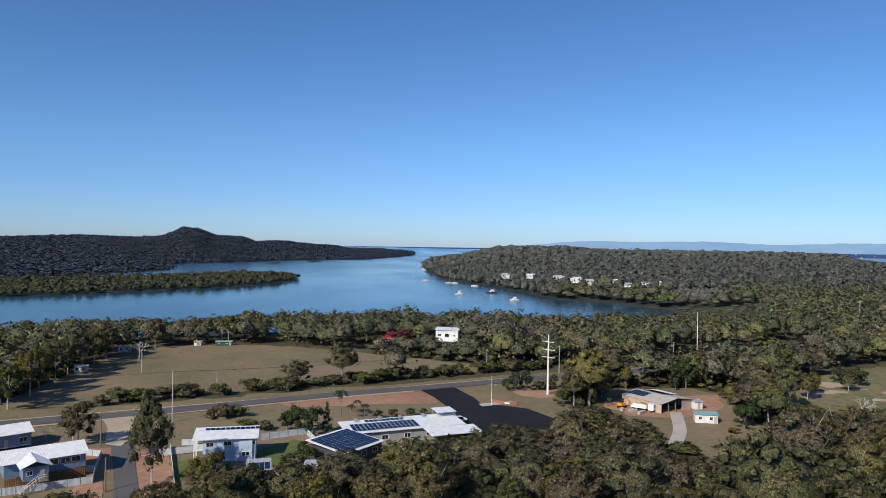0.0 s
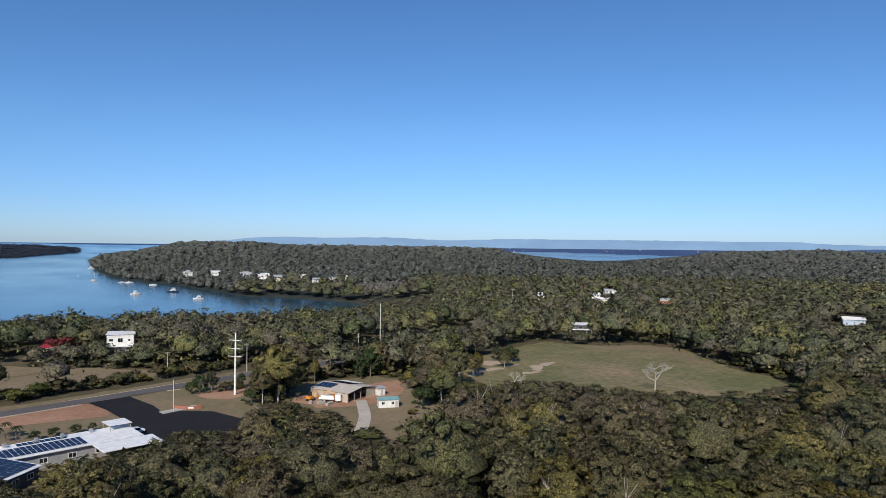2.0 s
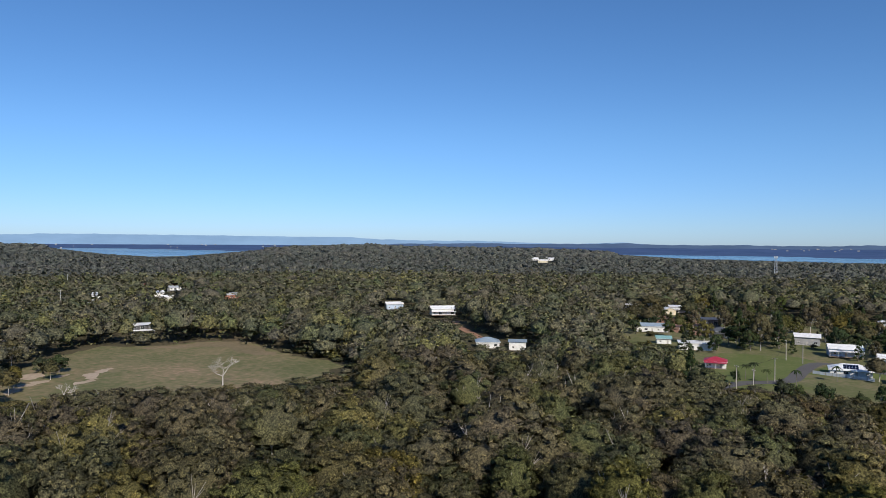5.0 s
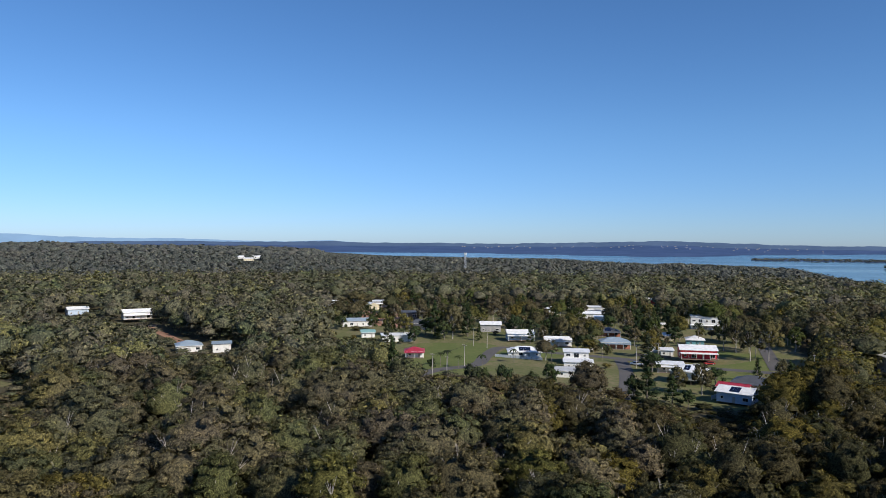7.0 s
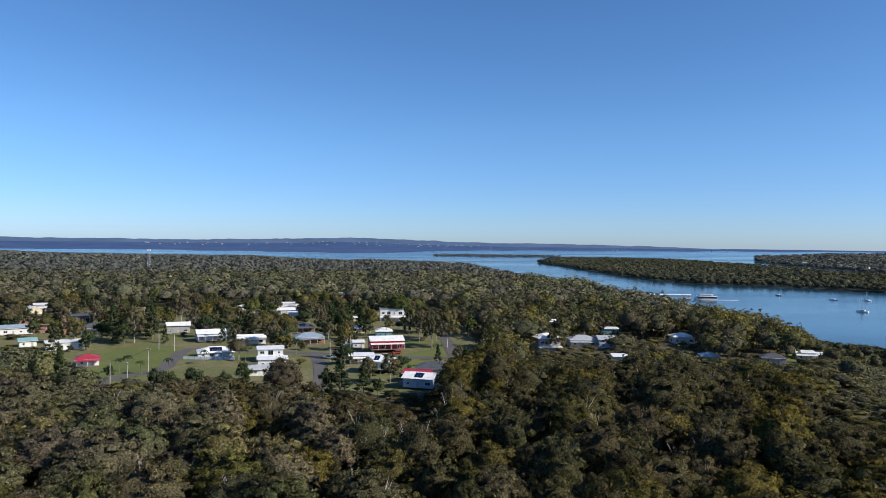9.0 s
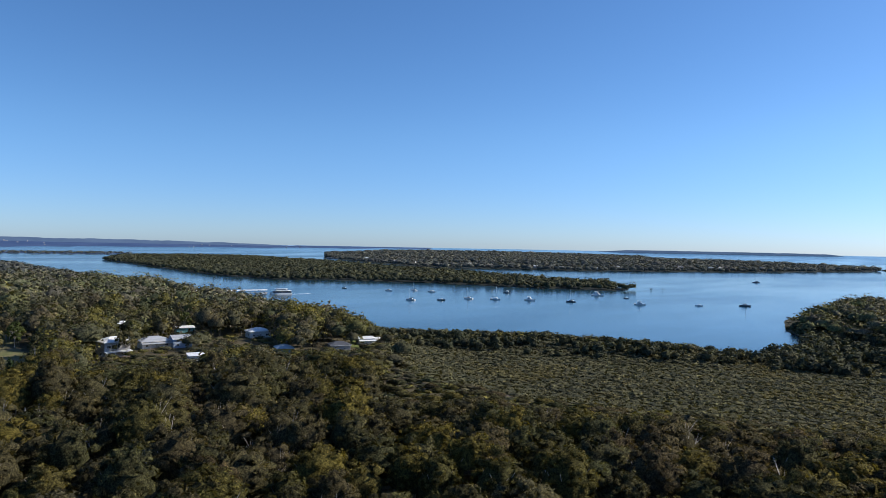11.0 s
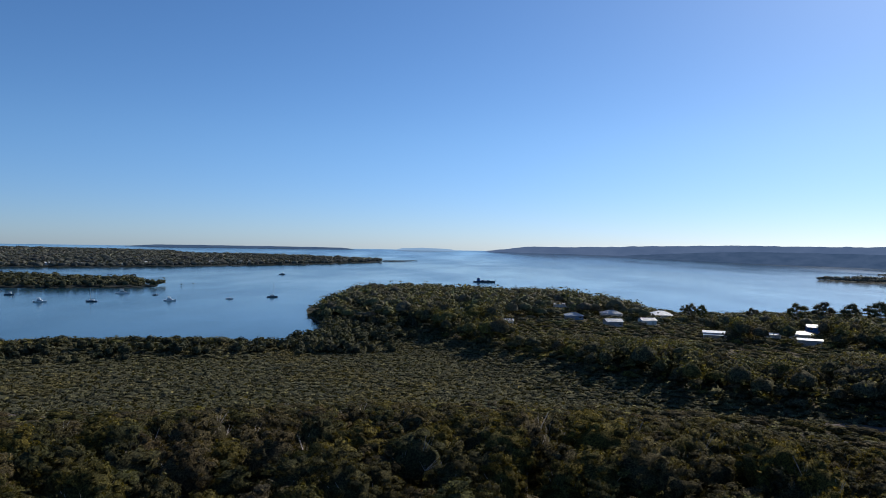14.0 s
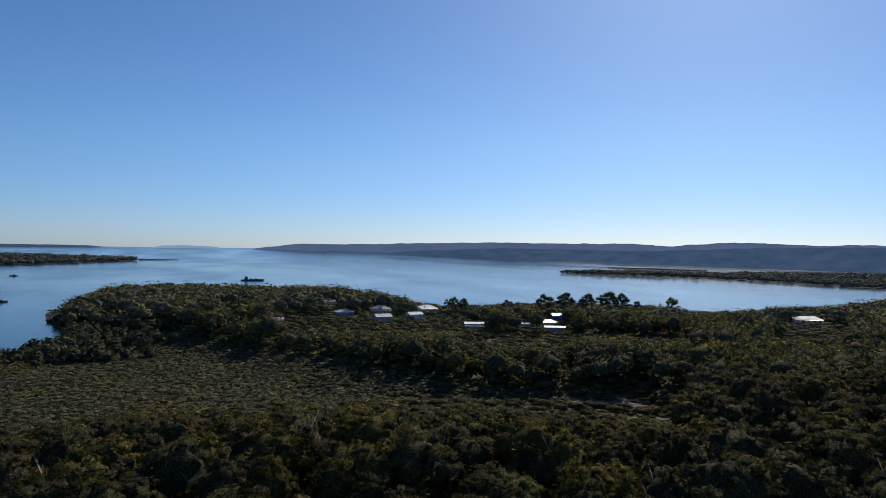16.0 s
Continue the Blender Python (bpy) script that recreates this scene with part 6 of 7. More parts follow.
def hull(bm, ln, wd, free, draft=0.3):
    rows = []
    for k in range(9):
        u = k / 8
        b = wd / 2 * (1 - max(0, (u - 0.45) / 0.55) ** 2.2) * (0.86 + 0.14 * min(1, u * 4))
        x = -ln / 2 + ln * u
        sheer = free * (1 + 0.3 * u * u)
        rows.append([bm.verts.new(p) for p in ((x, -b, sheer), (x - 0.1 * u, -b * 0.85, 0.05), (x - 0.25 * u, 0, -draft), (x - 0.1 * u, b * 0.85, 0.05), (x, b, sheer))])
    for a, b in zip(rows, rows[1:]):
        for i in range(4):
            bm.faces.new((a[i], a[i + 1], b[i + 1], b[i]))
        bm.faces.new((a[4], a[0], b[0], b[4]))
    bm.faces.new(rows[0])
    bmesh.ops.remove_doubles(bm, verts=bm.verts[:], dist=0.001)


def boat(x, y, turn, ln, kind, label, dark=False):
    ob = thing("boat", x, y, turn, 0.0, label, "boat", "boats moored in the bay")
    bm = bmesh.new()
    hull(bm, ln, ln * 0.3, ln * 0.1)
    part("hull", bm, M_HULL_DARK if dark else M_HULL, ob)
    bm = bmesh.new()
    made = box(bm, (ln * 0.4, ln * 0.2, ln * 0.1), (-ln * 0.02, 0, ln * 0.15), 0.05)
    part("cabin", bm, M_HULL, ob)
    bm = bmesh.new()
    box(bm, (ln * 0.3, ln * 0.205, ln * 0.035), (-ln * 0.02, 0, ln * 0.165))
    part("cabin_window", bm, M_GLASS, ob)
    if kind == "sail":
        bm = bmesh.new()
        rod(bm, (ln * 0.08, 0, ln * 0.1), (ln * 0.08, 0, ln * 1.25), 0.17, 0.10, 6)
        part("mast", bm, M_STEEL, ob)
        bm = bmesh.new()
        rod(bm, (ln * 0.08, 0, ln * 0.27), (-ln * 0.34, 0, ln * 0.27), 0.14, 0.12, 8)
        part("boom", bm, CAR_PAINT["dark"], ob)
        bm = bmesh.new()
        rod(bm, (ln * 0.08, 0, ln * 1.24), (ln * 0.49, 0, ln * 0.14), 0.025, 0.025, 4)
        rod(bm, (ln * 0.08, 0, ln * 1.24), (-ln * 0.48, 0, ln * 0.12), 0.025, 0.025, 4)
        part("stay", bm, M_STEEL, ob)
    elif kind == "cruiser":
        bm = bmesh.new()
        box(bm, (ln * 0.26, ln * 0.2, ln * 0.09), (-ln * 0.08, 0, ln * 0.245), 0.06)
        part("flybridge", bm, M_HULL, ob)
        bm = bmesh.new()
        box(bm, (ln * 0.3, ln * 0.24, ln * 0.02), (-ln * 0.1, 0, ln * 0.345), 0.03)
        part("canopy", bm, M_TRIM, ob)
    return ob


SAIL, CRUISE, TINNY = "white sailing boat moored with bare mast", "white motor cruiser moored in the bay", "small open runabout moored in the bay"
for bx, by, tn, ln, kind, lab, dk in (
        (703, -646, 20, 8, "small", TINNY, True), (634, -660, 190, 10, "small", TINNY, False), (618, -691, 10, 9, "sail", SAIL, False), (585, -688, 190, 11, "small", TINNY, False),
        (513, -568, 15, 11, "sail", SAIL, False), (491, -594, 200, 9, "small", TINNY, True), (485, -635, 10, 11, "sail", SAIL, False), (459, -651, 190, 12, "sail", SAIL, False),
        (516, -757, 20, 10, "cruiser", CRUISE, True), (428, -674, 200, 12, "cruiser", CRUISE, False), (386, -692, 15, 11, "sail", SAIL, True), (415, -811, 200, 15, "cruiser", CRUISE, False),
        (369, -796, 15, 7, "small", TINNY, True), (318, -720, 200, 12, "cruiser", CRUISE, False), (269, -760, 190, 8, "small", TINNY, False), (233, -799, 205, 12, "sail", SAIL, True),
        (745, -1204, 20, 13, "cruiser", CRUISE, False), (393, -1414, 20, 13, "cruiser", CRUISE, True), (640, -1290, 20, 10, "small", TINNY, True),
        (79, 773, 200, 11, "cruiser", CRUISE, False), (22, 859, 20, 12, "cruiser", CRUISE, False), (62, 887, 200, 14, "cruiser", CRUISE, True), (-28, 1169, 15, 10, "sail", SAIL, False),
        (47, 1028, 190, 10, "small", TINNY, False), (19, 1096, 200, 11, "sail", SAIL, False), (10, 1105, 20, 10, "sail", SAIL, False), (-45, 1661, 15, 13, "cruiser", CRUISE, False)):
    boat(bx, by, tn, ln, kind, lab, dk)

f = thing("passenger_ferry", 661, -509, 68, 0.0, "white and blue two-deck passenger ferry beside the jetty", "ferry")
for s in (-1, 1):
    bm = bmesh.new()
    hull(bm, 24, 2.4, 1.8)
    hh = part("hull", bm, M_HULL, f)
    hh.matrix_basis = pose(0, s * 2.8, 0)
bm = bmesh.new()
box(bm, (20, 8, 2.3), (-1, 0, 2.9), 0.25)
part("lower_deck", bm, M_HULL_DARK, f)
bm = bmesh.new()
box(bm, (18, 8.06, 0.9), (-1, 0, 3.2))
part("window_band", bm, M_GLASS, f)
bm = bmesh.new()
box(bm, (21, 8.4, 0.3), (-1, 0, 4.2), 0.08)
box(bm, (13, 6.5, 2.0), (0, 0, 5.3), 0.25)
box(bm, (14, 7.2, 0.25), (-0.4, 0, 6.4), 0.06)
part("upper_deck", bm, M_HULL, f)
bm = bmesh.new()
box(bm, (11, 6.56, 0.8), (0.5, 0, 5.5))
part("window_band", bm, M_GLASS, f)
tagged(patch("wake", np.array([(658, -520), (655.5, -520.5), (648, -543), (654, -543)]), M_WAKE, 0, "white foam wake behind the ferry", "wake"), kind="structure")
for ob in (bpy.data.objects["wake"],):
    for v in ob.data.vertices:
        v.co.z = 0.05

j = thing("jetty", 687, -451, 68, 0.0, "long covered jetty with a white roof on piles", "jetty")
bm = bmesh.new()
box(bm, (96, 4.0, 0.4), (0, 0, 2.2))
part("deck", bm, M_CONCRETE, j)
bm = bmesh.new()
slab(bm, (-48, -2.6, 5.0), (48, -2.6, 5.0), (48, 0, 5.7), (-48, 0, 5.7), 0.1)
slab(bm, (48, 2.6, 5.0), (-48, 2.6, 5.0), (-48, 0, 5.7), (48, 0, 5.7), 0.1)
part("roof", bm, ROOFS["white"], j)
for k in range(17):
    for s in (-1, 1):
        bm = bmesh.new()
        rod(bm, (-46 + k * 5.75, s * 1.8, -3), (-46 + k * 5.75, s * 1.8, 5.0), 0.2, 0.2, 6)
        part("pile", bm, M_TIMBER, j)
bm = bmesh.new()
box(bm, (10, 6, 0.8), (-44, -5.5, 0.4), 0.1)
part("pontoon", bm, M_CONCRETE, j)

b = thing("vehicle_barge", -15, -1245, 176, 0.0, "dark blue vehicle barge with a bow ramp under way", "barge")
bm = bmesh.new()
hull(bm, 38, 9, 2.2, 0.6)
part("hull", bm, M_HULL_DARK, b)
bm = bmesh.new()
box(bm, (6, 8, 3.0), (-10, 0, 3.6), 0.2)
box(bm, (4.5, 6, 2.4), (-10, 0, 6.2), 0.2)
part("wheelhouse", bm, WALLS["deep"], b)
bm = bmesh.new()
box(bm, (4.6, 6.1, 0.8), (-10, 0, 6.6))
part("window_band", bm, M_GLASS, b)
bm = bmesh.new()
rod(bm, (-10, 0, 7.3), (-10, 0, 11.5), 0.15, 0.08, 6)
part("mast", bm, M_STEEL, b)
bm = bmesh.new()
box(bm, (5, 7, 0.25), (19.5, 0, 3.4), 0, Matrix.Rotation(radians(-35), 4, "Y"))
part("ramp", bm, M_HULL_DARK, b)
for k in range(4):
    bm = bmesh.new()
    box(bm, (4.2, 1.8, 1.5), (-3 + k * 5, 1.5 * (-1) ** k, 3.0), 0.2)
    part("load", bm, CAR_PAINT[("dark", "silver", "dark", "white")[k]], b)
m = thing("channel_marker", -438, -4000, 0, 13.0, "dark channel marker beacon standing in the water", "beacon")
bm = bmesh.new()
rod(bm, (0, 0, 0), (0, 0, 12), 1.2, 0.9, 8)
part("pile", bm, M_TIMBER, m)
bm = bmesh.new()
box(bm, (4, 4, 4), (0, 0, 13), 0.3)
part("topmark", bm, WALLS["dark"], m)
m = thing("channel_marker", -54, 1290, 0, 0.0, "pale channel marker post standing in the water", "beacon")
bm = bmesh.new()
rod(bm, (0, 0, -1), (0, 0, 4.5), 0.25, 0.2, 8)
part("pile", bm, M_TRIM, m)


# ---- woods ----
rng = np.random.default_rng(5)
SHAPES = ((1, 5.4, 0.03), (2, 6.0, 0.06), (3, 4.6, 0.0), (4, 5.6, 0.10), (5, 5.0, 0.0), (6, 6.2, 0.04), (7, 4.2, 0.08), (8, 5.2, 0.35))
GUM_NEAR = [eucalypt(s, 38, 2, 50, 0.32, wide=w, bare=b) for s, w, b in SHAPES]
OAK_NEAR = [eucalypt(s, 32, 2, 50, 0.32, wide=w, droop=0.50) for s, w in ((9, 3.9), (10, 4.5))]
GUM_1 = [joined(*eucalypt(s, 20, 2, 26, 0.48, wide=w, bare=b * 0.5)) for s, w, b in ((11, 5.2, 0.05), (12, 6.0, 0.03), (13, 4.6, 0), (14, 5.6, 0.25), (15, 5.0, 0.05), (16, 6.2, 0.0))]
GUM_2 = [joined(*eucalypt(s, 9, 1, 13, 0.66, limbs=False, wide=w)) for s, w in ((21, 5.2), (22, 6.0), (23, 4.8), (24, 5.6), (25, 6.2))]
GUM_2B = [joined(*eucalypt(s, 5, 0, 8, 0.9, limbs=False, wide=w, skirt=False)) for s, w in ((26, 5.2), (27, 6.0), (28, 4.8), (29, 5.6))]


def hump(seed, r, h, n=6):
    rg = np.random.default_rng(seed)
    s = Soup()
    s.blob(rg, (0, 0, h * 0.46), (r * 0.72, r * 0.72, h * 0.40), 0, 0.18)
    if n:
        s.sprays(rg, (0, 0, h * 0.5), (r, r, h * 0.48), n, r * 0.3, near=0.7)
    return s.done()


def plant(name, kinds, spacing, r0, r1, a0, a1, height, mats, label, category, where=None, shape=1.0, smallest=3.4, unit=14.0, low=True):
    x, y = grid_points(rng, spacing, r0, r1, a0, a1)
    ok = signed(MAIN, x, y) > 2
    x, y = x[ok], y[ok]
    ok = open_ground(x, y) if where is None else where(x, y)
    x, y = x[ok], y[ok]
    z = lie(x, y)
    h = rng.normal(height[0], height[1], x.shape).clip(height[0] * 0.6, height[0] * 1.5)
    if low:
        h = np.minimum(h, caps(x, y, z, rng))
    h = np.maximum(h, smallest * rng.uniform(0.6, 1.0, x.shape))
    ok = h > 0.3
    x, y, z, h = x[ok], y[ok], z[ok], h[ok]
    squash = (shape * rng.uniform(0.85, 1.2, x.shape)) * np.clip(height[0] / h, 1, 4.0) ** 0.8
    return x, y, z, h / unit, squash


def grow(name, kinds, *args, mats, label, category, **kw):
    x, y, z, s, q = plant(name, kinds, *args, mats, label, category, **kw)
    return scatter(name, kinds, x, y, z, s, q, mats, rng, label, category) if len(x) else None


GREYWOOD = np.array([(228, 741), (262, 800), (300, 825), (333, 820), (325, 770), (312, 731), (288, 690), (262, 672), (240, 700)])


def bush(x, y):
    return open_ground(x, y) & (signed(GREYWOOD, x, y) < 0) & (signed(WETLAND, x, y) < 0)


# single gum trees nearest the middle
_x, _y, _z, _s, _q = plant("gum_tree", None, 9.6, 96, 175, -34, 232, (14.2, 2.8), None, "", "", where=bush, shape=1.02)
_order = np.argsort(np.hypot(_x, _y))[:170]
def bearing(x, y):
    return (np.degrees(np.arctan2(x, y)) + 90) % 360 - 90


def oaks(x, y):
    """A dark stand of she-oaks; sunward, their tone also paints in backlit shade."""
    return (bearing(x, y) > 92 + 6 * np.sin(np.hypot(x, y) * 0.05) + 7 * np.sin(x * 0.83 + 1.3 * np.sin(y * 0.41))) & (bearing(x, y) < 236)


_protos = []
for n_kind, (leaf, wood) in enumerate(GUM_NEAR + OAK_NEAR):
    oak = n_kind >= len(GUM_NEAR)
    e = new("she_oak_tree" if oak else "gum_tree")
    if oak:
        tagged(e, "dark narrow she-oak tree in dense bush", "tree", "she-oak trees of the bush")
    else:
        tagged(e, "tall grey-green gum tree with a pale forked trunk", "tree", "gum trees of the bush")
    mesh_object("trunk", wood[0], wood[1], [M_PALE], parent=e, smooth_faces=True)
    mesh_object("crown", leaf[0], leaf[1], [M_OAK_NEAR, M_PALE, M_OAK_NEAR_IN] if oak else [M_LEAF_NEAR, M_PALE, M_LEAF_NEAR_IN], leaf[2], parent=e, smooth_faces=True, normals=leaf[3])
    _protos.append(e)
_used = set()
for n_tree, i in enumerate(_order):
    k = int(rng.integers(0, len(GUM_NEAR)))
    if oaks(_x[i], _y[i]) and rng.random() < (0.7 if bearing(_x[i], _y[i]) < 104 else 0.94):
        k = len(GUM_NEAR) + k % 2
    m = pose(_x[i], _y[i], _z[i], 0, 0, float(rng.uniform(0, 360)))
    sx = float(_s[i] * _q[i])
    e = _protos[k]
    if k in _used:
        e = copy_thing(e, m)
    else:
        e.matrix_basis = m
        _used.add(k)
    e.scale = (sx, sx, float(_s[i]))
_rest = np.setdiff1d(np.arange(len(_x)), _order)
_dark = oaks(_x[_rest], _y[_rest])
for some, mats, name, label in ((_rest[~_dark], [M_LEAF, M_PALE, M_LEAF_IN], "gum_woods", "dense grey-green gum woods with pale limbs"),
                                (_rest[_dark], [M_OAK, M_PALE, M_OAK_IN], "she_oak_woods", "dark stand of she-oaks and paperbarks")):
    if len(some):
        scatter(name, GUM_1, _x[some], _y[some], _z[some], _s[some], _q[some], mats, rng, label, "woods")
BUSH = "dense grey-green gum woods of uneven height"
LEAFY = [M_LEAF, M_PALE, M_LEAF_IN]
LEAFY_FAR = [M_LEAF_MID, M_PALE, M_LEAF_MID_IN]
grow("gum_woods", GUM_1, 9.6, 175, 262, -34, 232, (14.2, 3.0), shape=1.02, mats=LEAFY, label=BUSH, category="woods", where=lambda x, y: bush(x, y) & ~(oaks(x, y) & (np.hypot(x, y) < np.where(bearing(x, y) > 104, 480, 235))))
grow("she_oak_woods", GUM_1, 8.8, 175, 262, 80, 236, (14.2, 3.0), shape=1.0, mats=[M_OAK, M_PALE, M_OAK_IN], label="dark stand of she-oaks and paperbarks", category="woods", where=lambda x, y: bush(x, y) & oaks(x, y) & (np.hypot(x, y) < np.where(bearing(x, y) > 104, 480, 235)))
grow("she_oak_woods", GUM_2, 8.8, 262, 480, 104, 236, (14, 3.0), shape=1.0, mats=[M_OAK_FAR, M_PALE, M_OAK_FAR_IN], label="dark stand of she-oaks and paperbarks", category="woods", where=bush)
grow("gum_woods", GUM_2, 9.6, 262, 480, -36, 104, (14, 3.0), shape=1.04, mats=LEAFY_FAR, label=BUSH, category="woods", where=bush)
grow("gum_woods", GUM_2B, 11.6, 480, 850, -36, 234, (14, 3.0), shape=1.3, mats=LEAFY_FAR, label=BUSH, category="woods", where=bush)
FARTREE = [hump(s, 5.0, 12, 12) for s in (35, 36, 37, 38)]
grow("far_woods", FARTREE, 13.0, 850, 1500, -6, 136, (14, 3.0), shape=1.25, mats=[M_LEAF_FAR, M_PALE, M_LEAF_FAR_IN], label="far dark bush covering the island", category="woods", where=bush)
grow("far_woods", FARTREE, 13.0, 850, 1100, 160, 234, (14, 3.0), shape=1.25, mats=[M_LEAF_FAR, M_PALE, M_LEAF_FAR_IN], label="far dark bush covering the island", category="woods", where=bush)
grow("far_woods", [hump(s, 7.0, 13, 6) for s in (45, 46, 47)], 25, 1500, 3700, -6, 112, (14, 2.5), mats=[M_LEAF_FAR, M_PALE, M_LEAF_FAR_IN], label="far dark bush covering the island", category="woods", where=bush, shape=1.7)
grow("gum_woods", FARTREE, 13, 30, 700, 234, 324, (12, 2), mats=[M_LEAF, M_PALE, M_LEAF_IN], label=BUSH, category="woods", where=bush, low=False)
grow("gum_woods", FARTREE, 9, 24, 96, 0, 360, (10, 1.5), mats=[M_LEAF, M_PALE, M_LEAF_IN], label=BUSH, category="woods", where=bush, low=False)

BRUSH = [hump(s, 3.4, 3.0, 12) for s in (55, 56, 57, 58)]
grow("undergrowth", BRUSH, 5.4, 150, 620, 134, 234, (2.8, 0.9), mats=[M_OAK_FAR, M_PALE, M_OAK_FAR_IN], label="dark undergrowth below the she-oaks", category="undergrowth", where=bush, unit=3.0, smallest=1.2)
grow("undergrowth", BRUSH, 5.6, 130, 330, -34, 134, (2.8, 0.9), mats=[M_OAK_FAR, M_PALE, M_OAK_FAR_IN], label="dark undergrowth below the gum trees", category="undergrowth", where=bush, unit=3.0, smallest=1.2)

# wetland scrub and mangroves
SHRUB = [hump(s, 2.4, 1.1, 9) for s in (41, 42, 43, 44)]
grow("wetland_scrub", SHRUB, 2.4, 200, 560, 134, 216, (0.85, 0.4), mats=[M_REED, M_PALE, M_REED_IN], label="low olive and ochre wetland scrub", category="scrub",
     where=lambda x, y: (signed(WETLAND, x, y) > -3) & (edge_distance(np.array([(172, -208), (150, -212), (136, -196)]), x, y, False) > 9)
     & (edge_distance(np.array([(-95, -205), (-130, -212)]), x, y, False) > 14), unit=1.0, smallest=0.35, low=False)
MANG = [hump(s, 2.9, 5.0, 30) for s in (51, 52, 53, 54)]
grow("mangrove", MANG, 4.0, 380, 620, 134, 176, (5.3, 1.3), mats=[M_MANGROVE, M_PALE, M_MANGROVE_IN], label="dark green mangroves along the water's edge", category="mangrove",
     where=lambda x, y: (signed(MAIN, x, y) > 0) & (rng.random(x.shape) < np.clip(1.15 - signed(MAIN, x, y) / 70, 0, 1) * (0.72 + 0.5 * np.sin(x * 0.07) * np.sin(y * 0.09 + 1))), unit=5.0, smallest=2.0)


def cover(name, poly, kinds, spacing, height, mat, mat_in, label, unit, shape=1.0, where=None, sparse=1.0):
    x0, y0 = poly.min(0)
    x1, y1 = poly.max(0)
    gx, gy = np.meshgrid(np.arange(x0, x1, spacing), np.arange(y0, y1, spacing))
    x = gx.ravel() + rng.uniform(-0.45, 0.45, gx.size) * spacing
    y = gy.ravel() + rng.uniform(-0.45, 0.45, gx.size) * spacing
    az = (np.degrees(np.arctan2(x, y)) + 90) % 360 - 90
    ok = (signed(poly, x, y) > 1) & (((az > -37) & (az < 234)))
    if where is not None:
        ok &= where(x, y)
    ok &= rng.random(x.shape) < sparse
    x, y = x[ok], y[ok]
    if not len(x):
        return None
    h = rng.normal(height, height * 0.2, x.shape).clip(height * 0.5, height * 1.6)
    return scatter(name, kinds, x, y, lie(x, y), h / unit, shape * rng.uniform(0.85, 1.2, x.shape), [mat, M_BARK, mat_in], rng, label, "woods")


M_FARWOOD = [hump(s, 4.8, 8.0, 11) for s in (61, 62, 63, 64)]


def canopy(seed, r, h, n):
    """A stretch of closed far canopy."""
    rg = np.random.default_rng(seed)
    s = Soup()
    s.sprays(rg, (0, 0, h * 0.3), (r, r, h), n, r * 0.3, 0.8, lean=(0, 0, 1.6))
    return s.done()


HILLWOOD = [canopy(s, 6.0, 5.0, 20) for s in (65, 66, 67)]
cover("mangrove", SPIT, M_FARWOOD, 9, 7.0, M_MANGROVE, M_MANGROVE_IN, "mangroves over a low spit in the bay", 8.0)
cover("mangrove", LONG, M_FARWOOD, 11, 8.5, M_MANGROVE, M_MANGROVE_IN, "mangroves over a long low island", 8.0, 1.2)
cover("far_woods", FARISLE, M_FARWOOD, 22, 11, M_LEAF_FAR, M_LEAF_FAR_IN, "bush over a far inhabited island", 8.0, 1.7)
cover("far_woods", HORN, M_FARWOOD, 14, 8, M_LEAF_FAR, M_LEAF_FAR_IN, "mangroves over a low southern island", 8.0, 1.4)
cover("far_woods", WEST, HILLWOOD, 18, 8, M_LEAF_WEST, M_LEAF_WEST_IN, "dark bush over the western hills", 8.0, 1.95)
cover("far_woods", BAR, M_FARWOOD, 24, 5, M_LEAF_FAR, M_LEAF_FAR_IN, "mangroves on a far sand bar", 8.0, 2.2)
for isle in ISLETS:
    cover("mangrove", isle, M_FARWOOD, 7, 3.2, M_MANGROVE, M_MANGROVE_IN, "mangroves on a small islet", 8.0)


cover("dry_scrub", GREYWOOD, [hump(s, 3.6, 6.0, 16) for s in (91, 92)], 6.0, 4.5, M_GREY, M_GREY_IN, "grey stand of leafless swamp trees", 6.0)

# ---- far shores ----
for k in range(16):
    a, d = 134 + k * 2.1 + rng.normal(0, 0.5), 0
    d = float(np.interp(a, [132.7, 136.6, 139.1, 146, 151.8, 157.6, 163.4, 166.3], [2588, 2082, 1870, 1850, 1857, 1969, 2132, 2255])) + rng.uniform(25, 130)
    x, y = d * math.sin(radians(a)), d * math.cos(radians(a))
    house(x, y, float(rng.uniform(-20, 20)), float(rng.uniform(10, 18)), 9, float(rng.uniform(8, 12)), ("gable", "hip", "flat")[k % 3], ("white", "grey", "white", "dark")[k % 4],
          ("white", "cream", "white")[k % 3], 3.0, 0, False, "houses on the far island", "")
_town = Soup()
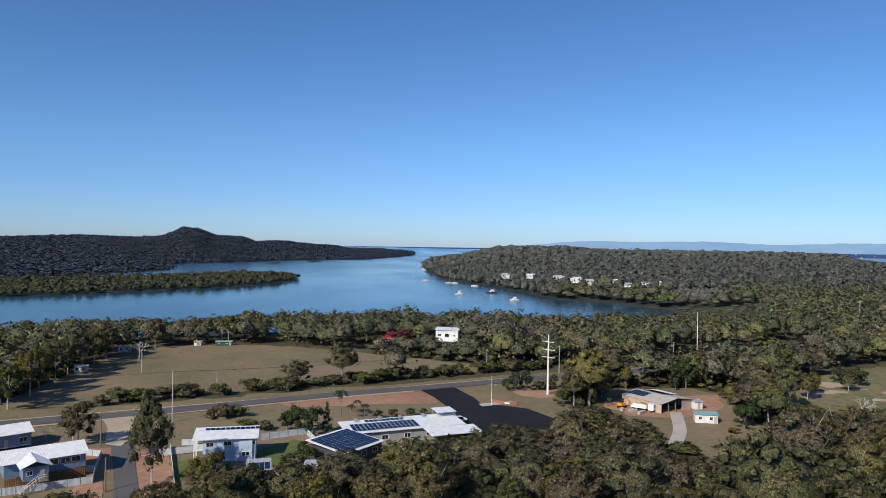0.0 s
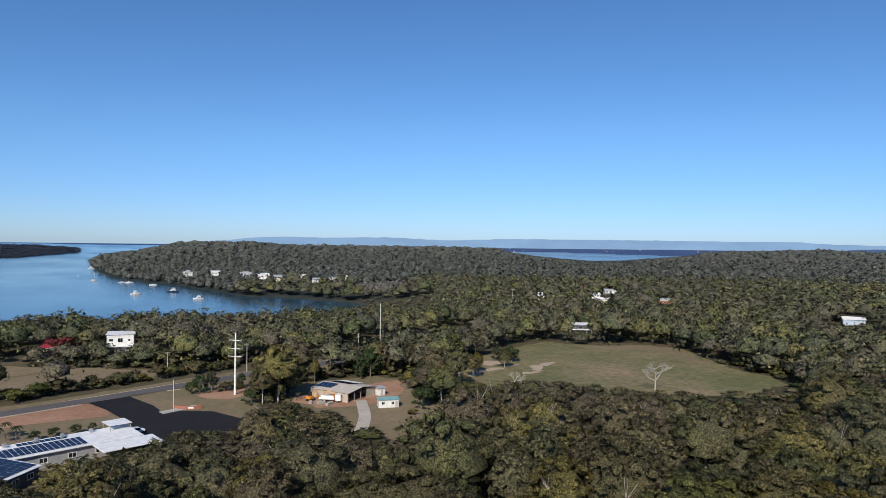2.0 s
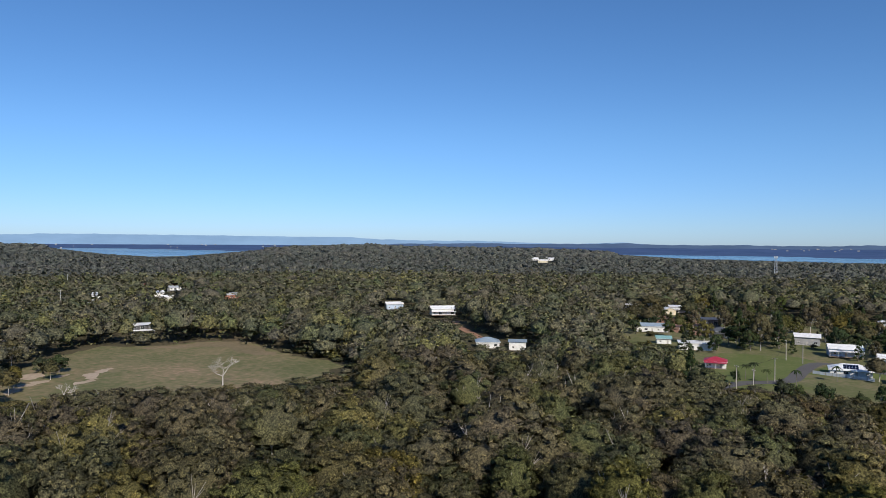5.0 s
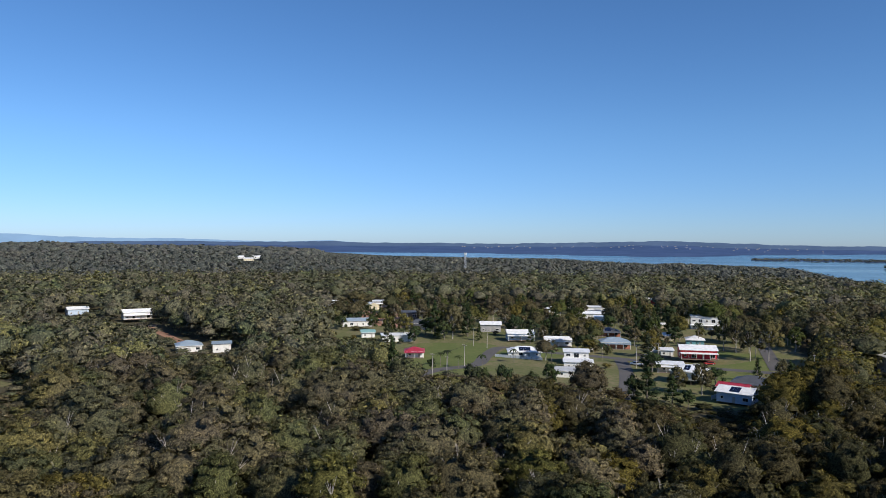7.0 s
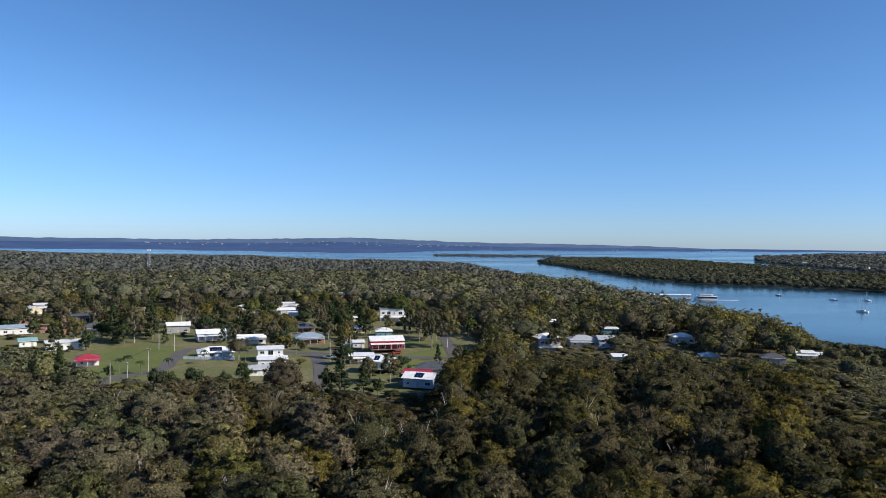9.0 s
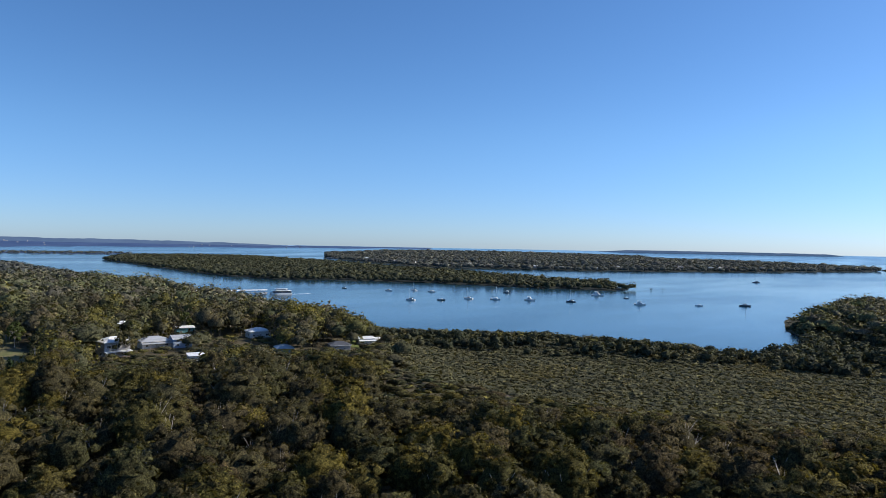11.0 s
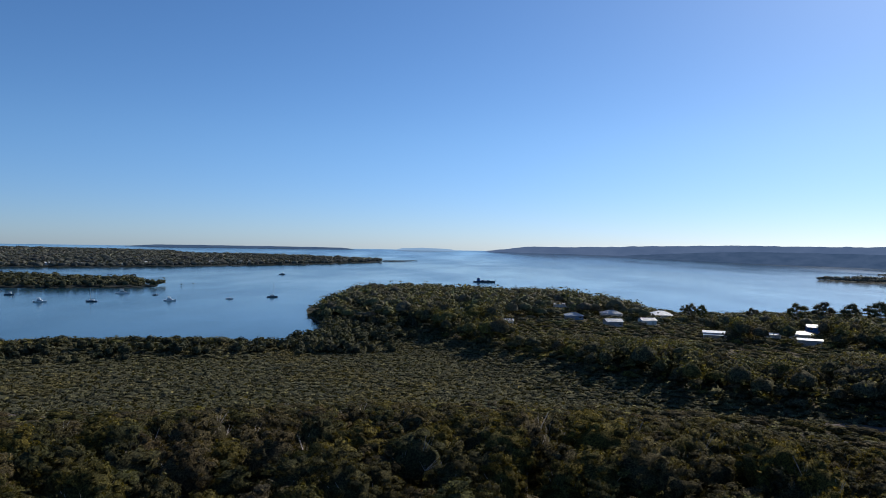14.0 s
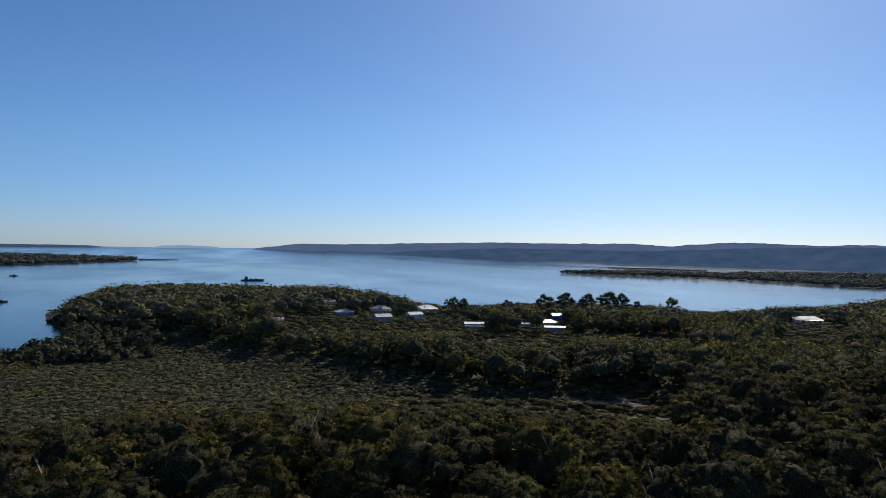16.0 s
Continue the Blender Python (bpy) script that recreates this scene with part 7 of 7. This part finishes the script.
for k in range(110):
    a = float(rng.choice([rng.uniform(84, 112), rng.uniform(26, 52), rng.uniform(118, 134)], p=[0.6, 0.25, 0.15]))
    d = float(rng.uniform(4150, 4650))
    x, y = d * math.sin(radians(a)), d * math.cos(radians(a))
    w, dd, hh = rng.uniform(5, 12), rng.uniform(6, 10), rng.uniform(1.6, 3.0)
    z0 = lie_at(x, y) + 1
    c = np.array([(sx * w / 2, sy * dd / 2, sz) for sz in (-4, hh) for sy in (-1, 1) for sx in (-1, 1)] + [(-w / 2, 0, hh * 1.4), (w / 2, 0, hh * 1.4)])
    t = -radians(a)
    c = np.column_stack([c[:, 0] * math.cos(t) - c[:, 1] * math.sin(t) + x, c[:, 0] * math.sin(t) + c[:, 1] * math.cos(t) + y, c[:, 2] + z0])
    _town.add(c, np.array([(0, 1, 5), (0, 5, 4), (3, 2, 6), (3, 6, 7), (2, 0, 4), (2, 4, 6), (1, 3, 7), (1, 7, 5), (4, 5, 9), (4, 9, 8), (6, 8, 9), (6, 9, 7), (4, 8, 6), (5, 7, 9)]), 0)
_tv, _tf, _tm, _tn = _town.done()
tagged(mesh_object("far_town", _tv, _tf, [WALLS["grey"]]), "pale roofs of a town along the far mainland shore", "town", kind="stuff")


# ---- single trees, palms and shrubs in the clearings ----
rng = np.random.default_rng(77)


def tree_proto(name, leaf, wood, leaf_mat, wood_mat, label, category="tree", group=""):
    e = new(name)
    tagged(e, label, category, group)
    if wood is not None:
        mesh_object("trunk", wood[0], wood[1], [wood_mat], parent=e, smooth_faces=True)
    if leaf is not None:
        mesh_object("crown", leaf[0], leaf[1], [leaf_mat[0], wood_mat, leaf_mat[1]], leaf[2], parent=e, smooth_faces=True, normals=leaf[3])
    return e


def round_tree(seed, tall, wide, clumps=16, sprays=22, low=0.25):
    """A dense garden tree, leafy nearly to the ground."""
    rg = np.random.default_rng(seed)
    leaf, wood = Soup(), Soup()
    wood.limb((0, 0, -0.4), (0, 0, tall * 0.6), 0.2, 0.1, 6)
    for k in range(clumps):
        a, q = k * 2.4, math.sqrt((k + 0.3) / clumps)
        lobe = 1 + 0.16 * math.sin(2 * a + seed) + 0.12 * math.sin(3 * a + 2 * seed)
        up = low + (0.84 - low) * math.sqrt(1 - 0.86 * q * q) * (0.85 + 0.15 * lobe) if k % 3 else rg.uniform(low, low + 0.3)
        c = np.array([math.cos(a) * wide * 0.84 * q * lobe, math.sin(a) * wide * 0.84 * q * lobe, tall * (up + rg.normal(0, 0.04))])
        r = np.array([wide * 1.5, wide * 1.5, tall * 0.6]) / math.sqrt(clumps) * rg.uniform(0.75, 1.2)
        wood.limb((0, 0, tall * 0.35), c, 0.07, 0.03, 3)
        out = unit(c - np.array([0, 0, tall * 0.4])) * 0.4
        leaf.blob(rg, c, r * 0.66, 0, 0.2, out)
        leaf.sprays(rg, c, r, int(sprays * 1.5), 0.30, lean=out)
    return leaf.done(), wood.done()


def pine(seed, tall, wide):
    rg = np.random.default_rng(seed)
    leaf, wood = Soup(), Soup()
    wood.limb((0, 0, -0.4), (0, 0, tall * 0.95), 0.22, 0.05, 6)
    for k in range(16):
        f = k / 15
        a = k * 2.4
        rad = wide * (1 - f) * 0.55
        c = np.array([math.cos(a) * rad, math.sin(a) * rad, tall * (0.12 + 0.84 * f)])
        r = np.array([wide * (0.42 - 0.27 * f)] * 2 + [tall * 0.085])
        leaf.blob(rg, c, r * 0.65, 0, 0.16)
        leaf.sprays(rg, c, r, 40, 0.36)
    return leaf.done(), wood.done()


def palm(seed, tall):
    rg = np.random.default_rng(seed)
    leaf, wood = Soup(), Soup()
    wood.limb((0, 0, -0.3), (0.15, 0, tall * 0.5), 0.16, 0.13, 6)
    wood.limb((0.15, 0, tall * 0.5), (0.2, 0.1, tall), 0.13, 0.11, 6)
    for k in range(15):
        a, up = k * 2.4, rg.uniform(0.2, 1.0)
        d = np.array([math.cos(a), math.sin(a), 0])
        side = np.array([-d[1], d[0], 0])
        pts = [np.array([0.2, 0.1, tall]) + d * 2.6 * u + np.array([0, 0, 1]) * (up * 1.8 * u - 2.4 * u * u) for u in np.linspace(0, 1, 6)]
        for i in range(5):
            w0, w1 = 0.34 * math.sin(math.pi * (i / 5 * 0.9 + 0.08)), 0.34 * math.sin(math.pi * ((i + 1) / 5 * 0.9 + 0.08))
            dz = np.array([0, 0, -0.22])
            for s in (-1, 1):
                v = np.array([pts[i], pts[i + 1], pts[i + 1] + side * s * w1 + dz * w1 * 2, pts[i] + side * s * w0 + dz * w0 * 2])
                leaf.add(v, np.array([[0, 1, 2], [0, 2, 3]]), 2)
    return leaf.done(), wood.done()


def dead_tree(seed, tall, spread):
    rg = np.random.default_rng(seed)
    wood = Soup()

    def fork(p, d, ln, r, depth):
        q = p + d * ln
        wood.limb(p, q, r, r * 0.65, 5 if depth > 3 else 3)
        if depth == 0:
            return
        for _ in range(3 if depth > 1 else 2):
            e = d + rg.normal(0, spread, 3)
            e[2] = abs(e[2]) * 0.8 + 0.12
            e /= np.linalg.norm(e)
            fork(q, e, ln * rg.uniform(0.55, 0.85), r * 0.6, depth - 1)

    fork(np.array([0, 0, -0.4]), np.array([0.03, 0.02, 1.0]), tall * 0.3, tall * 0.022, 5)
    return wood.done()


KINDS = {}
for key, made, mat, bark, nm, lab, cat in (
        ("gum", [eucalypt(s, 32, 2, 46, 0.32, wide=w, skirt=False) for s, w in ((71, 5.2), (72, 4.4), (73, 5.8))], (M_LEAF_NEAR, M_LEAF_NEAR_IN), M_PALE, "gum_tree", "gum tree with an open grey-green crown among the houses", "tree"),
        ("leafy", [round_tree(s, 14, 4.6, 30, 36, 0.30) for s in (85, 86, 87)], (M_LEAF_NEAR, M_LEAF_NEAR_IN), M_PALE, "gum_tree", "broad leafy gum tree with grey-green foliage", "tree"),
        ("round", [round_tree(s, 7, 3.2) for s in (74, 75, 76)], (M_GARDEN, M_GARDEN_IN), M_BARK, "garden_tree", "dense green garden tree", "tree"),
        ("pine", [pine(s, 12, 4.0) for s in (77, 78)], (M_GARDEN, M_GARDEN_IN), M_BARK, "pine_tree", "dark green pine tree", "tree"),
        ("palm", [palm(s, 7) for s in (79, 80)], (M_GARDEN, M_GARDEN_IN), M_BARK, "palm_tree", "slender palm with drooping fronds", "palm"),
        ("shrub", [round_tree(s, 2.6, 1.9, 8, 22, 0.2) for s in (81, 82, 83)], (M_LEAF_NEAR, M_LEAF_NEAR_IN), M_BARK, "shrub", "rounded olive shrub beside the road", "shrub"),
        ("red", [round_tree(84, 7, 3.6)], (M_RED, M_RED_IN), M_BARK, "flowering_tree", "tree covered in dark red blossom", "tree")):
    KINDS[key] = [[leaf, wood, mat, bark, nm, lab, cat, None] for leaf, wood in made]
HALF = {"leafy": 5.2, "gum": 5.2, "round": 3.6, "pine": 3.4, "palm": 2.7, "shrub": 2.2, "red": 3.6}
NOMINAL = {"leafy": 14.0, "gum": 14.0, "round": 7.0, "pine": 12.0, "palm": 7.0, "shrub": 2.6, "red": 7.0}


def set_tree(kind, x, y, hgt, wide=1.0, label="", z=None):
    k = KINDS[kind][int(rng.integers(0, len(KINDS[kind])))]
    m = pose(x, y, lie_at(x, y) if z is None else z, 0, 0, float(rng.uniform(0, 360)))
    if k[7] is None:
        e = tree_proto(k[4], k[0], k[1], k[2], k[3], k[5], k[6], k[4].replace("_", " ") + "s")
        k[7] = e
        e.matrix_basis = m
    else:
        e = k[7]
        sc = tuple(e.scale)
        e.scale = (1, 1, 1)
        n = copy_thing(e, m)
        e.scale = sc
        e = n
    s = hgt / NOMINAL[kind]
    e.scale = (s * wide, s * wide, s)
    if label:
        tagged(e, label)
    return e


for kind, x, y, hgt, wide in (
        ("leafy", -59.5, 145.2, 18.5, 0.78), ("leafy", -88.8, 172.5, 11.5, 1.25), ("leafy", -43.6, 133, 11.5, 1.15), ("gum", -92, 176, 8, 0.9),
        ("round", -38, 186, 8.0, 0.9), ("round", -33.5, 184, 8.5, 0.8), ("pine", -30, 186, 8.5, 0.8), ("round", -41, 188, 6, 0.9),
        ("palm", -29, 205, 7.5, 1.0), ("palm", -26, 203, 4.0, 1.2), ("palm", -22, 204, 4.0, 1.2), ("palm", -24.5, 206, 4.5, 1.0),
        ("round", -18, 204, 2.6, 1.2), ("round", -14, 205, 2.8, 1.3), ("round", -9, 207, 2.6, 1.3), ("round", -5, 208, 2.4, 1.2), ("round", -27, 176, 4, 1.1),
        ("shrub", -62, 203, 4.0, 1.2), ("shrub", -59, 204, 3.5, 1.2), ("shrub", -65, 202, 3.2, 1.1), ("shrub", -52, 190, 3, 1.2), ("shrub", -47, 189, 2.6, 1.2),
        ("round", -32, 166, 4, 1.2), ("round", -30, 160, 4.5, 1.2), ("round", -34, 158, 3.4, 1.3), ("gum", -30, 140, 8, 1.2), ("gum", -36, 134, 9, 1.1), ("round", -33, 148, 4, 1.3),
        ("gum", 42, 222, 13, 1.0), ("leafy", 47, 226, 10, 1.1), ("leafy", 51, 231, 12.5, 1.0), ("gum", 45, 232, 11, 1.1), ("gum", 54, 237, 11, 1.1), ("round", 44, 226, 6, 1.4), ("round", 50, 234, 6, 1.4), ("round", 39, 224, 5, 1.4), ("gum", 65.7, 250, 9.5, 0.62),
        ("round", 26, 247, 6.5, 1.0), ("round", 23, 246, 4.5, 1.1), ("round", 30, 248, 7, 0.8), ("shrub", 34, 247, 3.4, 1.1), ("shrub", 38, 249, 3, 1.1), ("round", 40, 250, 5.5, 0.8),
        ("round", 88, 253, 12, 0.75), ("round", 84, 252, 9, 0.8), ("leafy", 95, 258, 13, 0.9), ("leafy", 102, 252, 14, 0.9), ("gum", 108, 262, 13, 0.9), ("gum", 98, 266, 13, 0.9),
        ("round", 86, 199, 7.0, 1.05), ("round", 90, 203, 6.5, 1.0), ("shrub", 80, 192, 2, 1), ("round", 99, 228, 9, 1.0), ("gum", 104, 236, 12, 0.8), ("round", 95, 212, 7.5, 1.0),
        ("shrub", 72, 262, 3, 1), ("shrub", 78, 266, 3.4, 1), ("shrub", 84, 271, 3, 1),
        ("round", 155, 262, 7.5, 1.25), ("round", 152, 268, 6.5, 1.3), ("gum", 146, 252, 8, 1.0), ("gum", 124, 238, 9, 1.0), ("gum", 130, 246, 9, 1.0)):
    set_tree(kind, x, y, hgt, wide)
# hedge of shrubs between the paddock and the road
for k in range(58):
    f = k / 57
    x, y = -108 + f * 152 + rng.normal(0, 0.8), 0
    y = np.interp(x, [-108, -84, -55, -5, 20, 44], [213, 229, 244, 270, 281, 290]) + rng.normal(0, 1.6)
    if rng.random() < 0.85:
        set_tree("shrub", x, y, float(rng.uniform(2.0, 5.2)), float(rng.uniform(0.9, 1.25)))
set_tree("gum", -51, 250, 8.5, 0.55)
for x, y in ((-24, 353), (-20, 356), (418, 575), (470, 590), (520, 610)):
    set_tree("red", x, y, 8 if x < 0 else 12, 1.2)

# tall trees along the southern shore
for x, y, hgt, half in ((-154, -516, 13.8, 6.9), (-163, -517, 12.6, 5.2), (-201, -521, 11.2, 5.4), (-222, -496, 17.4, 8.7), (-239, -497, 18.6, 8.9), (-259, -499, 17.2, 7.2),
                        (-278, -501, 18.4, 10.1), (-292, -503, 16.8, 6.5), (-306, -504, 10.4, 4.3), (-341, -508, 12.8, 5.9)):
    set_tree("leafy", x, y, hgt, half / (hgt / 14 * 5.2), "broad dark gum tree standing before the water")
# trees along the edges of the paddock and the clearing
for x, y, hgt, wide in ((-134, 214, 15, 1.1), (-132, 226, 16, 1.0), (-136, 238, 15, 1.1), (-137, 250, 16, 1.0), (-139, 262, 15, 1.1), (-128, 208, 14, 1.2), (-140, 275, 16, 1.0), (-142, 288, 15, 1.1),
                        (-143, 300, 16, 1.1), (-135, 332, 15, 1.1), (-120, 345, 14, 1.1), (-106, 350, 15, 1.0), (120, 262, 13, 1.0), (132, 272, 13, 1.1), (112, 246, 12, 1.1), (148, 282, 13, 1.0)):
    set_tree("leafy", x, y, hgt, wide, "tall gum tree at the edge of a clearing")
# white leafless trees
for x, y, hgt, sp in ((172, 192, 13.5, 0.85), (-110, 352, 12, 0.6), (96, 352, 13, 0.6), (470, 330, 15, 0.45), (128, 214, 9, 0.6), (-128, 298, 12, 0.5), (-100, 178, 3.5, 0.7)):
    w = dead_tree(int(abs(x)), hgt, sp)
    e = new("dead_tree")
    e.matrix_basis = pose(x, y, lie_at(x, y))
    tagged(e, "bare white leafless tree with many thin branches", "dead tree", "dead trees")
    mesh_object("trunk", w[0], w[1], [M_PALE], parent=e)

# trees between the village houses
LAWNS = [np.array([(268, 48), (300, 52), (352, 58), (372, 40), (350, 18), (300, 24), (280, 14), (268, 34)]),
         np.array([(300, 20), (318, 18), (346, 10), (352, -14), (338, -24), (318, -30), (310, 0)]),
         np.array([(300, -64), (318, -66), (350, -86), (340, -104), (300, -96), (290, -84)]), np.array([(270, -66), (296, -62), (292, -88), (264, -70)])]
LAWNS.append(np.array([(250, -246), (258, -238), (276, -262), (272, -276), (256, -270)]))
_vx = rng.uniform(215, 560, 2600)
_vy = rng.uniform(-140, 170, 2600)
_ok = (signed(VILLAGE, _vx, _vy) > -6)
for poly in LAWNS:
    _ok &= signed(poly, _vx, _vy) < -1
for line in (ROAD_V, ROAD_V2, ROAD_V3):
    _ok &= edge_distance(line, _vx, _vy, False) > 6
for hx, hy, hr in KEEP_OFF:
    _ok &= np.hypot(_vx - hx, _vy - hy) > hr - 1.5
_vx, _vy = _vx[_ok], _vy[_ok]
_cap = caps(_vx, _vy, lie(_vx, _vy), rng, 0.3)
_done = []
_sx, _sy = rng.uniform(282, 395, 400), rng.uniform(-245, -128, 400)
_top = caps(_sx, _sy, lie(_sx, _sy), rng, 0.45)
for x, y, top in zip(_sx, _sy, _top):
    if len(_done) > 44 or any(math.hypot(x - hx, y - hy) < hr - 2.5 for hx, hy, hr in KEEP_OFF) or any(math.hypot(x - a, y - b) < 7 for a, b in _done):
        continue
    _done.append((x, y))
    if top > 2.5:
        set_tree("leafy" if top > 5 else "shrub", float(x), float(y), min(float(top), float(rng.uniform(9, 14))), float(rng.uniform(0.9, 1.2)))
for kind, x, y, hgt, half in (
        ("leafy", 473, 121, 16.1, 9.8), ("gum", 458, 130, 11.5, 6.9), ("pine", 238, 48, 17.6, 4.7), ("round", 394, 91, 9.4, 4.5), ("palm", 361, 60, 7.1, 2.9), ("palm", 360, 67, 5.6, 2.6),
        ("pine", 371, 52, 18.9, 6.6), ("leafy", 368, 42, 21.4, 6.6), ("pine", 378, 35, 17.1, 5.5), ("round", 364, 46, 10.9, 5.3), ("leafy", 440, 25, 17.3, 7.8), ("round", 379, 10, 13.1, 5.5),
        ("gum", 443, 2, 15.7, 6.4), ("pine", 382, -12, 15.4, 5.5), ("round", 388, -19, 11.8, 5.0), ("round", 394, -7, 9.5, 3.8), ("shrub", 335, -25, 6.5, 4.3), ("shrub", 336, -28, 5.4, 3.2),
        ("shrub", 330, -34, 4.3, 2.7), ("leafy", 393, -50, 15.3, 5.1), ("pine", 373, -53, 16.9, 4.2), ("round", 386, -61, 12.6, 4.4), ("round", 340, -59, 6.9, 3.3), ("leafy", 444, -92, 18.2, 5.8),
        ("gum", 436, -104, 21.2, 8.6), ("leafy", 350, -90, 19.1, 4.4), ("leafy", 344, -94, 16.0, 5.7), ("round", 431, -79, 14.8, 5.6), ("palm", 366, -82, 11.2, 3.0), ("gum", 226, -17, 15.1, 5.8),
        ("leafy", 227, -21, 12.1, 3.3), ("pine", 230, -36, 11.8, 5.6), ("pine", 231, -44, 9.1, 3.8), ("round", 232, -32, 9.4, 3.0), ("round", 227, -48, 6.0, 2.6), ("pine", 232, -80, 14.2, 4.9),
        ("pine", 231, -75, 10.6, 3.5), ("leafy", 233, -85, 11.4, 4.4), ("palm", 288, 35, 6.5, 2.6), ("palm", 288, 38, 5.6, 2.3), ("palm", 284, 30, 5.0, 2.3), ("palm", 301, 8, 5.8, 2.4),
        ("palm", 280, 20, 6.3, 2.3), ("palm", 304, -8, 5.4, 2.4), ("round", 243, 21, 9.8, 3.3), ("round", 243, 17, 8.2, 2.9), ("round", 243, 10, 9.6, 3.1), ("round", 277, 40, 5.4, 2.0),
        ("round", 244, 0, 7.3, 3.1), ("gum", 236, 5, 7.2, 3.0), ("round", 247, -6, 9.9, 2.8), ("leafy", 322, -94, 21.6, 5.9), ("leafy", 323, -102, 27.2, 7.1)):
    set_tree(kind, x, y, min(hgt, 19.0), min(2.2, max(0.7, half / (min(hgt, 19.0) / NOMINAL[kind] * HALF[kind]))))
    _done.append((x, y))
for x, y, c in zip(_vx, _vy, _cap):
    if any((x - a) ** 2 + (y - b) ** 2 < 5.0 ** 2 for a, b in _done) or len(_done) > 400:
        continue
    u = rng.random()
    kind, want = ("gum", rng.uniform(10, 15)) if u < 0.2 else ("leafy", rng.uniform(9, 14)) if u < 0.5 else ("round", rng.uniform(5, 10)) if u < 0.68 else ("pine", rng.uniform(9, 14)) if u < 0.86 else ("palm", rng.uniform(5, 8)) if u < 0.93 else ("shrub", 2.5)
    hgt = min(want, c)
    if hgt < 1.5:
        continue
    if hgt < 4 and kind in ("gum", "leafy", "pine", "palm"):
        kind = "shrub"
    _done.append((x, y))
    set_tree(kind, float(x), float(y), float(hgt), float(rng.uniform(0.9, 1.25)))
fence([(315.5, 17), (309, -4)], 1.3, M_FENCE, "pale sheet metal fence before a village garden")
fence([(418, 72), (405, 66), (394, 57)], 1.4, M_FENCE, "pale sheet metal fence before a village garden")
fence([(329.5, -46), (324, -61)], 1.2, M_TIMBER, "weathered timber fence along a village yard")
fence([(252, -70), (240, -58)], 1.5, M_FENCE, "pale sheet metal fence before a village garden")
bo = boat(338, -56, 100, 6.5, "cruiser", "small motor boat on a trailer in a village yard")
bo.location.z = lie_at(338, -56) + 0.7
bm = bmesh.new()
box(bm, (5.0, 0.12, 0.12), (0, 0.5, -0.35))
box(bm, (5.0, 0.12, 0.12), (0, -0.5, -0.35))
box(bm, (0.1, 1.2, 0.5), (1.2, 0, -0.2))
part("trailer", bm, M_STEEL, bo)
for k, poly in enumerate(LAWNS):
    patch("lawn", poly, M_LAWN, 0.13, "open green lawn beside the village street", "lawn", 0.8, 40 + k)
